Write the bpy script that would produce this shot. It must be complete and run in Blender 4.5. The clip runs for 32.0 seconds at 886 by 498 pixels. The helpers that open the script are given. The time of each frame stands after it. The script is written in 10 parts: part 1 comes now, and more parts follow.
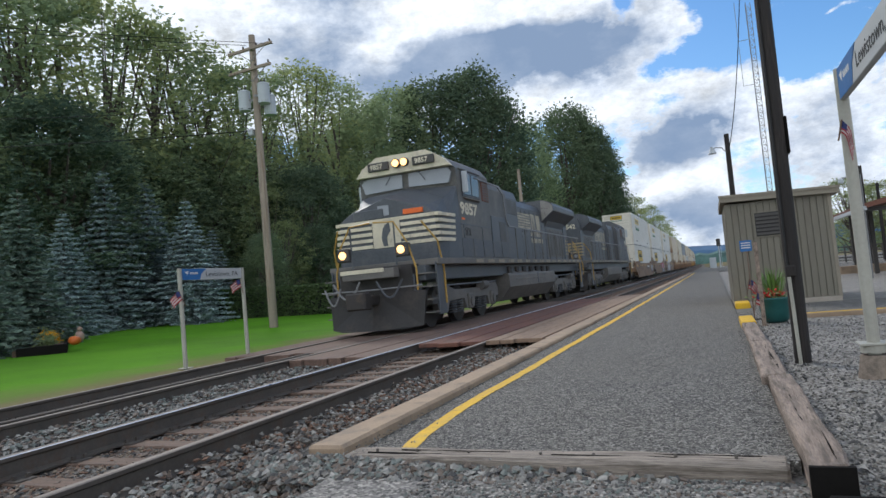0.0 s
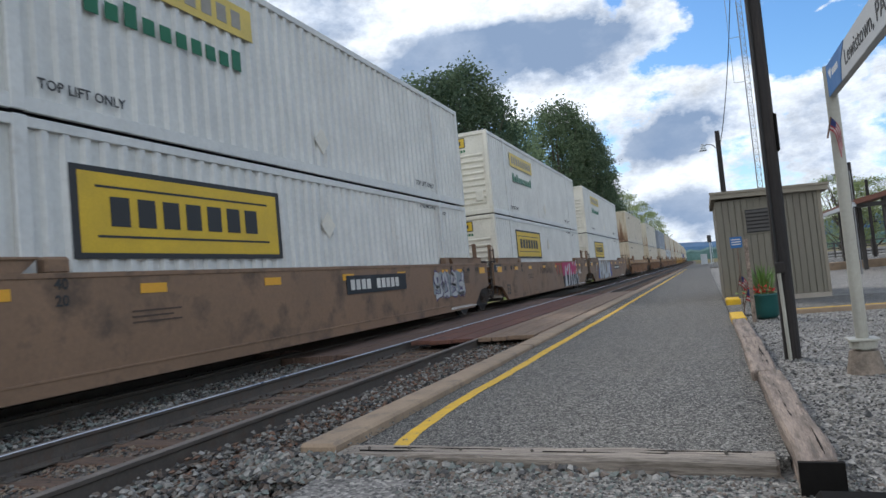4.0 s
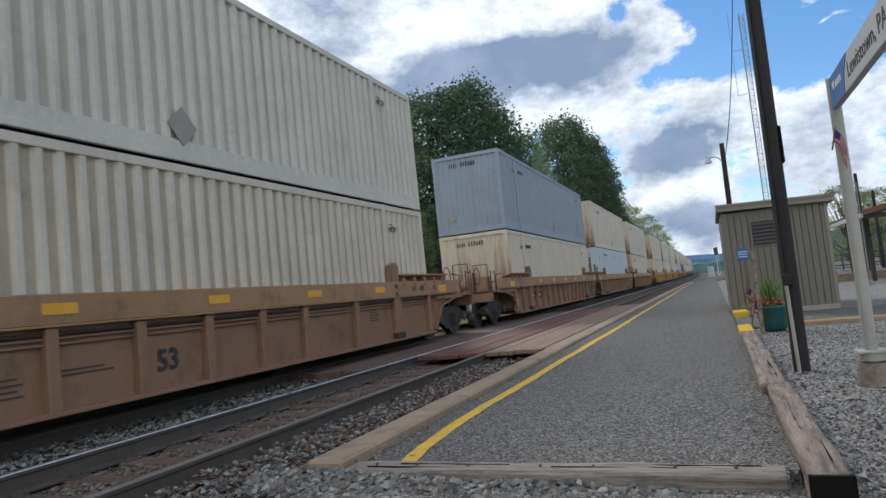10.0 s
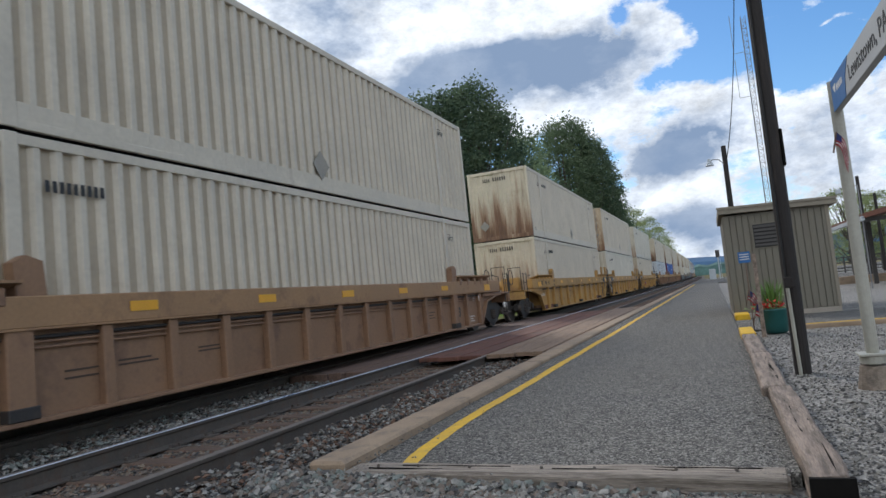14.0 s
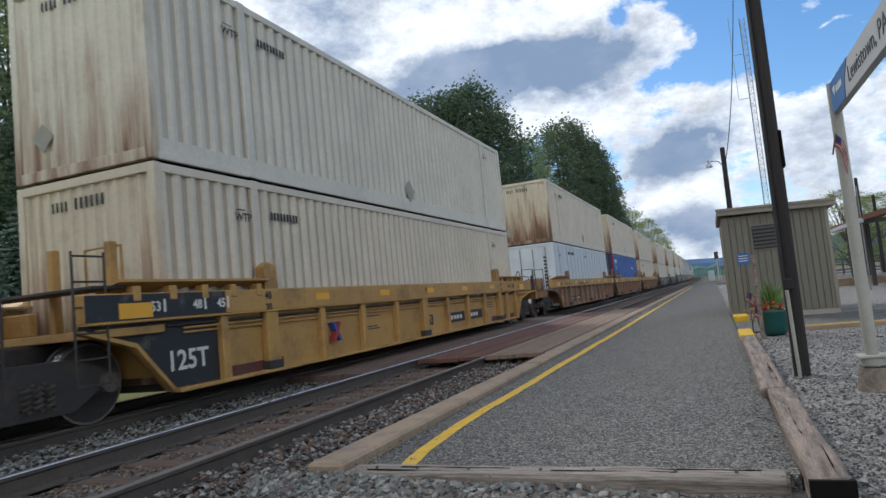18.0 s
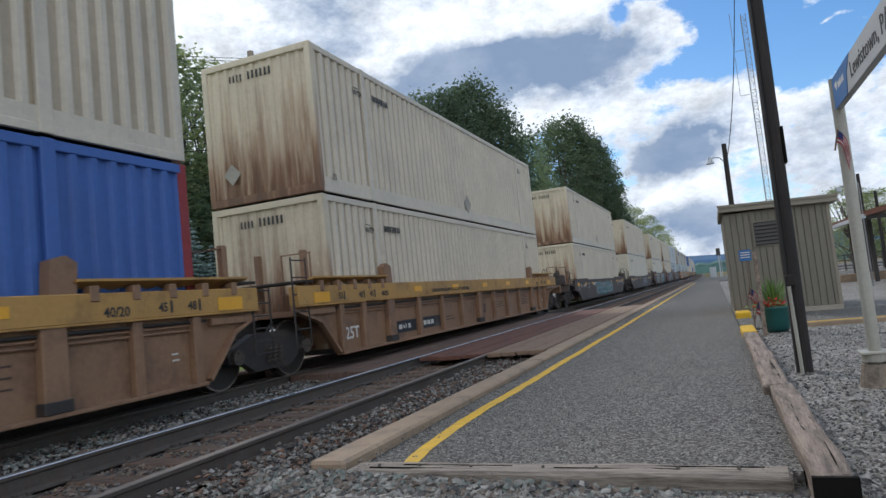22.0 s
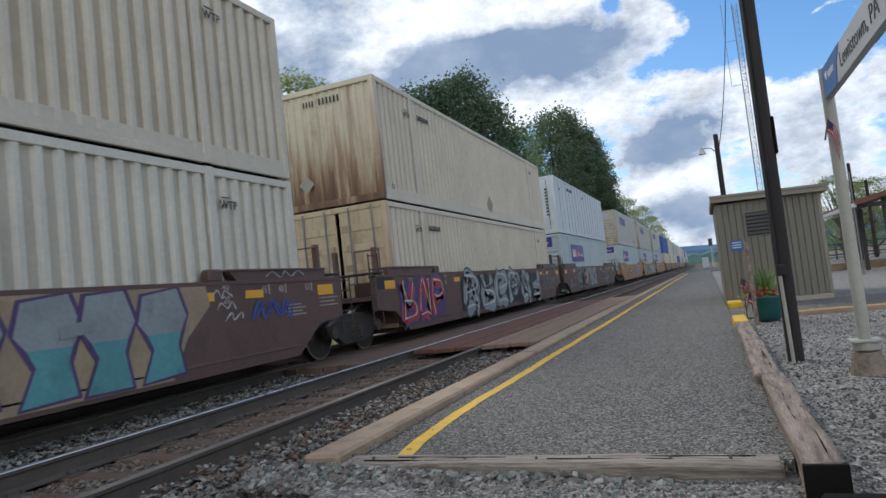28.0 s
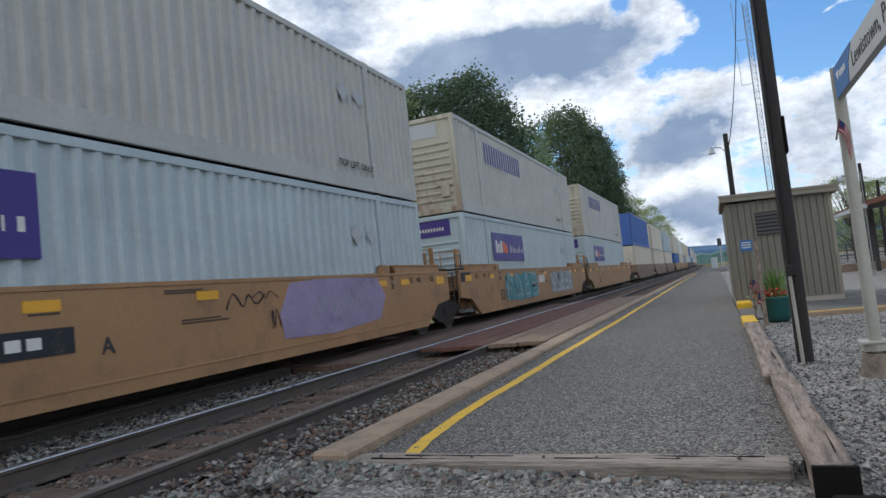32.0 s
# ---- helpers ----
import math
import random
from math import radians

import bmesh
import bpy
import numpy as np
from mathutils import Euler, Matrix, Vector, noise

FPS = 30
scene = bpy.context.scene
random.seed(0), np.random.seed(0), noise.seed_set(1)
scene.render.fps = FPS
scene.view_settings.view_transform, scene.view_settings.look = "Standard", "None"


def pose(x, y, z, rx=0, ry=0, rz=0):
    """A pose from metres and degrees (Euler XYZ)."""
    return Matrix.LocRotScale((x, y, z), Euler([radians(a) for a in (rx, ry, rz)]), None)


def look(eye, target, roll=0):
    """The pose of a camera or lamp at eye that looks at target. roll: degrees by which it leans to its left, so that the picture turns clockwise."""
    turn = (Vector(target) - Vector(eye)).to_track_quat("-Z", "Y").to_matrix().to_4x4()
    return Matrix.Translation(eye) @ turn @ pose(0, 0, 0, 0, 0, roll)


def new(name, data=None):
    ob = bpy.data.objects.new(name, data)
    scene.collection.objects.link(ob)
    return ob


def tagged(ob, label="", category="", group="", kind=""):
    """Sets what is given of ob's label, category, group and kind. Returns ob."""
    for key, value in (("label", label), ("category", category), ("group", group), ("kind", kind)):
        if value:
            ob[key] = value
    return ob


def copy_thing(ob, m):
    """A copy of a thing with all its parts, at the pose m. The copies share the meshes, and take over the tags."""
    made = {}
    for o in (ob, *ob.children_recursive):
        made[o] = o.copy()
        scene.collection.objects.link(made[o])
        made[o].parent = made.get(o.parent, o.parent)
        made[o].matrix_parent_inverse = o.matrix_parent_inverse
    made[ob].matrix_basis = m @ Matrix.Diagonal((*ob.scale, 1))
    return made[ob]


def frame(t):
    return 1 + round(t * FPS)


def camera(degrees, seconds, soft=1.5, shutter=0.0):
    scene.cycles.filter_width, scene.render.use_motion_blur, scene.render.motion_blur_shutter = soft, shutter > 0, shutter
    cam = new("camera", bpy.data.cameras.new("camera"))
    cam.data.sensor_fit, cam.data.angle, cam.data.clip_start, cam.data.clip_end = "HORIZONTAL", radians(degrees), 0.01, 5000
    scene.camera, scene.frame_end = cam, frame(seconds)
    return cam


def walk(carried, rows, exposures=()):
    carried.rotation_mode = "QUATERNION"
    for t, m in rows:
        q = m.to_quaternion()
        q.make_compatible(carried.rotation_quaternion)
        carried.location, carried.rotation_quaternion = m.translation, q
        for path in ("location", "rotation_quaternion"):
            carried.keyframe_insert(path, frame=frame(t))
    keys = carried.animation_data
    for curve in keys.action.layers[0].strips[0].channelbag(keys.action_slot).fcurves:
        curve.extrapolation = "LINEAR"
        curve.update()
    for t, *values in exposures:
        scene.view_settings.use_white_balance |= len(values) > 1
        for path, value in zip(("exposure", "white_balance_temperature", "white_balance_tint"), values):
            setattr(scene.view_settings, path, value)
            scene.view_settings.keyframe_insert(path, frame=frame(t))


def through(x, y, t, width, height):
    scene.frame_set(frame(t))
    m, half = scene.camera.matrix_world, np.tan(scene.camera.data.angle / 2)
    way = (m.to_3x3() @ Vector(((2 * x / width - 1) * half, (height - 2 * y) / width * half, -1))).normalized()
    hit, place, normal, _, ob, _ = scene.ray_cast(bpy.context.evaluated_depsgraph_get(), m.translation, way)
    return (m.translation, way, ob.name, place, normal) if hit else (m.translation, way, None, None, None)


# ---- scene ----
# The camera is held by hand beside the end of the platform.
cam = camera(67.1, 32.0, soft=1.5, shutter=0.06)
walk(cam, [
    (0, pose(-0.008, 0.014, 1.032, 93.211, 5.246, 22.194)),
    (0.5, pose(-0.007, 0.014, 1.033, 93.283, 5.354, 22.126)),
    (1, pose(-0.007, 0.014, 1.033, 93.354, 5.371, 22.082)),
    (1.5, pose(-0.005, 0.013, 1.033, 93.422, 5.392, 22.078)),
    (2, pose(-0.004, 0.013, 1.034, 93.492, 5.421, 22.059)),
    (2.5, pose(-0.003, 0.012, 1.034, 93.297, 5.203, 21.904)),
    (3, pose(-0.003, 0.013, 1.034, 92.832, 5.192, 21.644)),
    (3.5, pose(-0.003, 0.016, 1.035, 92.852, 5.326, 21.549)),
    (5.5, pose(-0.004, 0.019, 1.035, 93.179, 5.606, 21.706)),
    (6, pose(-0.003, 0.018, 1.035, 93.259, 5.568, 21.865)),
    (6.5, pose(-0.003, 0.019, 1.035, 93.384, 5.634, 22.041)),
    (7, pose(-0.002, 0.016, 1.035, 93.568, 5.789, 22.180)),
    (7.5, pose(-0.001, 0.013, 1.035, 93.734, 5.994, 22.172)),
    (8, pose(-0.000, 0.009, 1.036, 93.806, 5.862, 22.152)),
    (8.5, pose(0.000, 0.007, 1.037, 93.913, 5.755, 22.052)),
    (9, pose(0.001, 0.004, 1.037, 93.979, 5.744, 22.026)),
    (9.5, pose(0.001, 0.004, 1.037, 94.097, 5.800, 22.082)),
    (10, pose(0.001, 0.003, 1.037, 94.210, 5.874, 22.067)),
    (10.5, pose(0.001, 0.004, 1.037, 94.287, 5.903, 22.109)),
    (11, pose(0.001, 0.005, 1.037, 94.234, 5.874, 22.080)),
    (11.5, pose(0.001, 0.005, 1.037, 94.221, 5.906, 22.117)),
    (12, pose(0.001, 0.003, 1.037, 94.304, 5.932, 22.313)),
    (12.5, pose(0.002, 0.002, 1.037, 94.367, 5.921, 22.333)),
    (13, pose(0.003, -0.002, 1.037, 94.391, 5.916, 22.321)),
    (13.5, pose(0.003, -0.005, 1.037, 94.405, 5.921, 22.279)),
    (14, pose(0.004, -0.008, 1.037, 94.392, 5.762, 22.179)),
    (14.5, pose(0.004, -0.009, 1.036, 94.417, 5.945, 22.103)),
    (16.5, pose(0.003, -0.007, 1.037, 94.594, 5.786, 21.972)),
    (17, pose(0.003, -0.005, 1.037, 94.576, 5.893, 21.963)),
    (17.5, pose(0.001, -0.003, 1.037, 94.526, 5.741, 22.029)),
    (18, pose(-0.000, -0.000, 1.037, 94.483, 5.679, 22.082)),
    (18.5, pose(-0.001, 0.002, 1.037, 94.454, 5.805, 22.086)),
    (19, pose(-0.001, 0.002, 1.037, 94.421, 5.877, 22.182)),
    (19.5, pose(-0.001, 0.002, 1.037, 94.399, 5.840, 22.186)),
    (20, pose(-0.002, 0.003, 1.037, 94.293, 5.926, 22.175)),
    (20.5, pose(-0.002, 0.002, 1.037, 94.258, 5.841, 22.180)),
    (21, pose(-0.002, 0.002, 1.038, 94.227, 5.863, 22.232)),
    (21.5, pose(-0.002, 0.002, 1.037, 94.242, 5.932, 22.266)),
    (22, pose(-0.002, 0.002, 1.038, 94.288, 5.882, 22.226)),
    (22.5, pose(0.000, -0.002, 1.038, 94.365, 5.962, 22.176)),
    (23, pose(0.003, -0.006, 1.038, 94.371, 5.945, 22.206)),
    (23.5, pose(0.004, -0.008, 1.038, 94.451, 5.976, 21.948)),
    (24, pose(0.005, -0.008, 1.038, 94.336, 5.702, 21.458)),
    (24.5, pose(0.006, -0.008, 1.038, 93.365, 5.755, 21.375)),
    (25, pose(0.006, -0.005, 1.039, 93.354, 6.007, 21.373)),
    (25.5, pose(0.005, 0.001, 1.039, 93.357, 5.965, 21.334)),
    (27.5, pose(0.005, 0.005, 1.039, 93.636, 6.336, 21.681)),
    (28, pose(0.005, 0.007, 1.039, 93.601, 6.435, 21.696)),
    (28.5, pose(0.005, 0.010, 1.039, 93.573, 6.394, 21.769)),
    (29, pose(0.006, 0.010, 1.040, 93.536, 6.399, 21.807)),
    (29.5, pose(0.005, 0.010, 1.039, 93.539, 6.299, 21.966)),
    (30, pose(0.005, 0.009, 1.039, 93.573, 6.374, 22.122)),
    (30.5, pose(0.004, 0.007, 1.039, 93.635, 6.346, 22.191)),
    (31, pose(0.004, 0.006, 1.039, 93.659, 6.388, 22.256)),
    (31.5, pose(0.004, 0.006, 1.038, 93.611, 6.269, 22.310)),
    (32, pose(0.003, 0.005, 1.038, 93.563, 6.124, 22.344)),
], exposures=((0.0, 0.02, 6270, 10), (2.2, 0.04, 6270, 10), (3.0, 0.13, 6270, 10), (4.5, 0.08, 6270, 10), (6.0, 0.0, 6270, 10), (32.0, 0.0, 6270, 10)))

# ---- world and sun ----
SUN_AZ, SUN_EL = radians(-38), radians(38)          # azimuth from +y towards +x
world = bpy.data.worlds.new("world")
scene.world = world
world.use_nodes = True
wn, wl = world.node_tree.nodes, world.node_tree.links
wn.clear()


def wmath(op, a, b=None, c=None, clamp=False):
    n = wn.new("ShaderNodeMath")
    n.operation, n.use_clamp = op, clamp
    for i, v in enumerate((a, b, c)):
        if v is None:
            continue
        if isinstance(v, (int, float)):
            n.inputs[i].default_value = v
        else:
            wl.new(v, n.inputs[i])
    return n.outputs[0]


sky = wn.new("ShaderNodeTexSky")
sky.sky_type, sky.sun_disc = "NISHITA", False
sky.sun_elevation, sky.sun_rotation = SUN_EL, SUN_AZ
sky.dust_density, sky.ozone_density = 0.3, 3.0
geo_in = wn.new("ShaderNodeTexCoord")
sep = wn.new("ShaderNodeSeparateXYZ")
wl.new(geo_in.outputs["Generated"], sep.inputs[0])
# Clouds lie on a flat layer: direction divided by its height.
zc = wmath("MAXIMUM", sep.outputs[2], 0.02)
px = wmath("DIVIDE", sep.outputs[0], wmath("ADD", zc, 0.12))
py = wmath("DIVIDE", sep.outputs[1], wmath("ADD", zc, 0.12))
comb = wn.new("ShaderNodeCombineXYZ")
wl.new(px, comb.inputs[0])
wl.new(py, comb.inputs[1])


def wnoise(scale, detail, rough, shift, warp=0.0):
    mp = wn.new("ShaderNodeMapping")
    mp.inputs["Location"].default_value = shift
    wl.new(comb.outputs[0], mp.inputs[0])
    n = wn.new("ShaderNodeTexNoise")
    n.inputs["Scale"].default_value = scale
    n.inputs["Detail"].default_value = detail
    n.inputs["Roughness"].default_value = rough
    n.inputs["Distortion"].default_value = warp
    wl.new(mp.outputs[0], n.inputs["Vector"])
    return n.outputs[0]


wv = wn.new("ShaderNodeTexNoise")
wv.inputs["Scale"].default_value, wv.inputs["Detail"].default_value = 7.0, 5
wl.new(geo_in.outputs["Generated"], wv.inputs["Vector"])
wsub = wn.new("ShaderNodeVectorMath")
wsub.operation, wsub.inputs[1].default_value = "SUBTRACT", (0.5, 0.5, 0.5)
wl.new(wv.outputs["Color"], wsub.inputs[0])
wmad = wn.new("ShaderNodeVectorMath")
wmad.operation, wmad.inputs[1].default_value = "MULTIPLY_ADD", (0.10, 0.10, 0.10)
wl.new(wsub.outputs[0], wmad.inputs[0])
wl.new(geo_in.outputs["Generated"], wmad.inputs[2])
warped = wmad.outputs[0]


# the view along the line as a flat picture plane: across and up, valid ahead of the platform
wsep = wn.new("ShaderNodeSeparateXYZ")
wl.new(warped, wsep.inputs[0])
ahead = wmath("MULTIPLY", sep.outputs[1], 4.0, clamp=True)
ydir = wmath("MAXIMUM", wsep.outputs[1], 0.05)
across, upward = wmath("DIVIDE", wsep.outputs[0], ydir), wmath("DIVIDE", wsep.outputs[2], ydir)


def wblob(u, v, wu, wv_):
    """A soft oval swelling of the cloud layer round a place in the sky."""
    a = wmath("DIVIDE", wmath("SUBTRACT", across, u), wu)
    b = wmath("DIVIDE", wmath("SUBTRACT", upward, v), wv_)
    e = wmath("MULTIPLY", wmath("ADD", wmath("MULTIPLY", a, a), wmath("MULTIPLY", b, b)), -1.0)
    return wmath("MULTIPLY", wmath("EXPONENT", e), ahead)


def puff(scale, detail, rough, seed):
    """Billows at the same size in every direction."""
    n = wn.new("ShaderNodeTexNoise")
    n.noise_dimensions = "4D"
    n.inputs["Scale"].default_value, n.inputs["Detail"].default_value, n.inputs["Roughness"].default_value, n.inputs["W"].default_value = scale, detail, rough, seed
    mp = wn.new("ShaderNodeMapping")
    mp.inputs["Scale"].default_value = (1, 1, 1.7)
    wl.new(geo_in.outputs["Generated"], mp.inputs[0])
    wl.new(mp.outputs[0], n.inputs["Vector"])
    return n.outputs[0]


# unseen clouds behind the view, brightened and thickened as added fill light
back = wmath("MULTIPLY_ADD", wmath("MULTIPLY", sep.outputs[1], -1.0), 0.8, 0.35, clamp=True)
n1 = puff(6.0, 9, 0.58, 2.4)
n2 = puff(17.0, 8, 0.66, 5.1)
n3 = wnoise(2.2, 9, 0.62, (1.7, 5.2, 0), 0.2)
dens = wmath("ADD", wmath("ADD", wmath("MULTIPLY", n1, 0.50), wmath("MULTIPLY", n2, 0.52)), wmath("MULTIPLY", n3, 0.22))
# thick banks and the clear blue windows between them
for u, v, wu, wv_, k in ((-0.282, 0.438, 0.241, 0.058, 0.3), (-0.598, 0.446, 0.218, 0.139, 0.3), (-0.993, 0.577, 0.294, 0.169, 0.28), (-0.257, 0.336, 0.189, 0.057, 0.3), (-0.078, 0.321, 0.035, 0.023, 0.24), (-0.031, 0.345, 0.034, 0.021, 0.22), (-0.086, 0.388, 0.025, 0.02, -0.22), (0.042, 0.326, 0.043, 0.043, -0.36), (-0.024, 0.279, 0.049, 0.022, -0.1), (-0.145, 0.249, 0.123, 0.032, 0.26), (0.048, 0.228, 0.042, 0.043, 0.18), (-0.042, 0.166, 0.087, 0.034, 0.3), (-0.022, 0.113, 0.063, 0.025, 0.25), (-0.021, 0.061, 0.088, 0.032, 0.2), (0.152, 0.282, 0.055, 0.045, -0.3), (0.136, 0.314, 0.017, 0.008, 0.2), (0.192, 0.308, 0.019, 0.006, 0.2), (0.17, 0.263, 0.023, 0.007, 0.22), (0.167, 0.195, 0.083, 0.041, 0.15), (0.135, 0.148, 0.059, 0.034, 0.15), (0.196, 0.121, 0.037, 0.04, 0.12),
                         (-1.0, 0.6, 0.35, 0.25, 0.16), (0.0, 0.035, 0.6, 0.055, 0.14)):
    dens = wmath("ADD", dens, wmath("MULTIPLY", wblob(u, v, wu, wv_), k))
dens = wmath("ADD", dens, wmath("MULTIPLY", wmath("SUBTRACT", puff(44.0, 5, 0.6, 1.3), 0.5), 0.20))
dens = wmath("ADD", dens, wmath("MULTIPLY", back, 0.13))
cover = wmath("MULTIPLY", wmath("SUBTRACT", dens, 0.615), 10.0, clamp=True)
thick = wmath("MULTIPLY", wmath("SUBTRACT", dens, 0.610), 4.6, clamp=True)
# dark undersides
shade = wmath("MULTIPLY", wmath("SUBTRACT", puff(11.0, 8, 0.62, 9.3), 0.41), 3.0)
for u, v, wu, wv_, k in ((-0.229, 0.343, 0.137, 0.05, 1.75), (-0.361, 0.35, 0.15, 0.045, 1.12), (-0.594, 0.476, 0.107, 0.121, 0.77), (-0.046, 0.169, 0.087, 0.036, 1.75), (-0.014, 0.064, 0.097, 0.022, 0.84), (-0.282, 0.441, 0.203, 0.03, -1.0), (-0.444, 0.426, 0.051, 0.019, -0.7), (-0.136, 0.251, 0.106, 0.02, -0.7), (-0.019, 0.113, 0.052, 0.016, -0.6), (-0.88, 0.559, 0.164, 0.098, -0.5), (0.145, 0.176, 0.065, 0.03, 0.2), (0.163, 0.112, 0.051, 0.019, 0.35), (-0.95, 0.62, 0.16, 0.16, -0.7), (0.0, 0.03, 0.6, 0.03, 0.35)):
    shade = wmath("ADD", shade, wmath("MULTIPLY", wblob(u, v, wu, wv_), k))
dark = wmath("MULTIPLY", wmath("MULTIPLY", thick, shade, clamp=True), wmath("MULTIPLY_ADD", n1, 1.1, 0.38), clamp=True)
cl = wn.new("ShaderNodeMix")
cl.data_type = "RGBA"
cl.inputs[7].default_value = (2.35, 3.2, 4.65, 1)
wl.new(dark, cl.inputs[0])
lit = wn.new("ShaderNodeVectorMath")
lit.operation = "SCALE"
lit.inputs[0].default_value = (9.9, 10.4, 11.0)
billow = wmath("MULTIPLY_ADD", puff(15.0, 9, 0.68, 3.7), 1.7, 0.04)
wl.new(wmath("MULTIPLY", wmath("MULTIPLY_ADD", back, 0.52, 1.0), wmath("MINIMUM", billow, 1.12)), lit.inputs["Scale"])
wl.new(lit.outputs[0], cl.inputs[6])
deep = wn.new("ShaderNodeHueSaturation")
deep.inputs["Saturation"].default_value, deep.inputs["Value"].default_value = 1.22, 1.15
wl.new(sky.outputs[0], deep.inputs["Color"])
mixc = wn.new("ShaderNodeMix")
mixc.data_type = "RGBA"
wl.new(cover, mixc.inputs[0])
wl.new(deep.outputs[0], mixc.inputs[6])
wl.new(cl.outputs[2], mixc.inputs[7])
bg = wn.new("ShaderNodeBackground")
bg.inputs[1].default_value = 0.110
wl.new(mixc.outputs[2], bg.inputs[0])
wout = wn.new("ShaderNodeOutputWorld")
wl.new(bg.outputs[0], wout.inputs[0])

sun_data = bpy.data.lights.new("sun", "SUN")
sun_data.energy, sun_data.angle, sun_data.color = 1.9, radians(12), (1.0, 0.95, 0.88)
sun = new("sun", sun_data)
sun_dir = Vector((math.sin(SUN_AZ) * math.cos(SUN_EL), math.cos(SUN_AZ) * math.cos(SUN_EL), math.sin(SUN_EL)))
sun.matrix_world = look(sun_dir * 100, (0, 0, 0))

# ---- materials ----
MATS = {}


def surface(name, col, rough=0.6, metal=0.0, vary=0.18, scale=1.5, grain=40.0, bump=0.15, dist=0.004, dirt=None, amount=0.0, dirt_scale=2.0, stretch=(1, 1, 1), soft=0.16, spec=0.4, transmit=0.0):
    """A painted or raw surface: colour that wanders at two scales, patches of dirt, fine relief."""
    if name in MATS:
        return MATS[name]
    m = bpy.data.materials.new(name)
    m.use_nodes = True
    nt = m.node_tree
    n, l = nt.nodes, nt.links
    b = n["Principled BSDF"]
    b.inputs["Roughness"].default_value, b.inputs["Metallic"].default_value = rough, metal
    b.inputs["Specular IOR Level"].default_value = spec
    tc, oi = n.new("ShaderNodeTexCoord"), n.new("ShaderNodeObjectInfo")
    mp = n.new("ShaderNodeMapping")
    mp.inputs["Scale"].default_value = stretch
    add = n.new("ShaderNodeVectorMath")
    mul = n.new("ShaderNodeMath")
    mul.operation, mul.inputs[1].default_value = "MULTIPLY", 37.0
    l.new(oi.outputs["Random"], mul.inputs[0])
    l.new(tc.outputs["Object"], add.inputs[0])
    l.new(mul.outputs[0], add.inputs[1])
    l.new(add.outputs[0], mp.inputs[0])

    def tex(s, d=5, r=0.6):
        t = n.new("ShaderNodeTexNoise")
        t.inputs["Scale"].default_value, t.inputs["Detail"].default_value, t.inputs["Roughness"].default_value = s, d, r
        l.new(mp.outputs[0], t.inputs["Vector"])
        return t.outputs[0]

    big, fine = tex(scale), tex(grain, 4)

    def ramp(src, a, b_, lo, hi):
        t = n.new("ShaderNodeMapRange")
        l.new(src, t.inputs[0])
        for i, v in enumerate((a, b_, lo, hi)):
            t.inputs[i + 1].default_value = v
        return t.outputs[0]

    f1, f2 = ramp(big, 0.3, 0.7, 1 - vary, 1 + vary), ramp(fine, 0.3, 0.7, 1 - vary * 0.6, 1 + vary * 0.6)
    ff = n.new("ShaderNodeMath")
    ff.operation = "MULTIPLY"
    l.new(f1, ff.inputs[0])
    l.new(f2, ff.inputs[1])
    cm = n.new("ShaderNodeVectorMath")
    cm.operation = "SCALE"
    cm.inputs[0].default_value = col[:3]
    l.new(ff.outputs[0], cm.inputs["Scale"])
    out = cm.outputs[0]
    if dirt:
        dm = n.new("ShaderNodeMix")
        dm.data_type = "RGBA"
        dn = tex(dirt_scale, 8, 0.68)
        l.new(ramp(dn, 0.62 - amount * 0.35, 0.62 - amount * 0.35 + soft, 0.0, min(1.0, 0.45 + amount * 0.6)), dm.inputs[0])
        l.new(out, dm.inputs[6])
        dm.inputs[7].default_value = (*dirt, 1)
        out = dm.outputs[2]
    l.new(out, b.inputs["Base Color"])
    if bump:
        bn = n.new("ShaderNodeBump")
        bn.inputs["Strength"].default_value, bn.inputs["Distance"].default_value = bump, dist
        l.new(fine, bn.inputs["Height"])
        l.new(bn.outputs[0], b.inputs["Normal"])
    l.new(ramp(big, 0.3, 0.7, max(0.02, rough - 0.1), min(1, rough + 0.1)), b.inputs["Roughness"])
    if transmit:
        b.inputs["Transmission Weight"].default_value = transmit
    MATS[name] = m
    return m


def glow(name, col, strength):
    m = bpy.data.materials.new(name)
    m.use_nodes = True
    b = m.node_tree.nodes["Principled BSDF"]
    b.inputs["Base Color"].default_value = (*col, 1)
    b.inputs["Emission Color"].default_value = (*col, 1)
    b.inputs["Emission Strength"].default_value = strength
    return m


RUST, GRIME, DUST = (0.20, 0.075, 0.03), (0.05, 0.042, 0.035), (0.22, 0.19, 0.16)


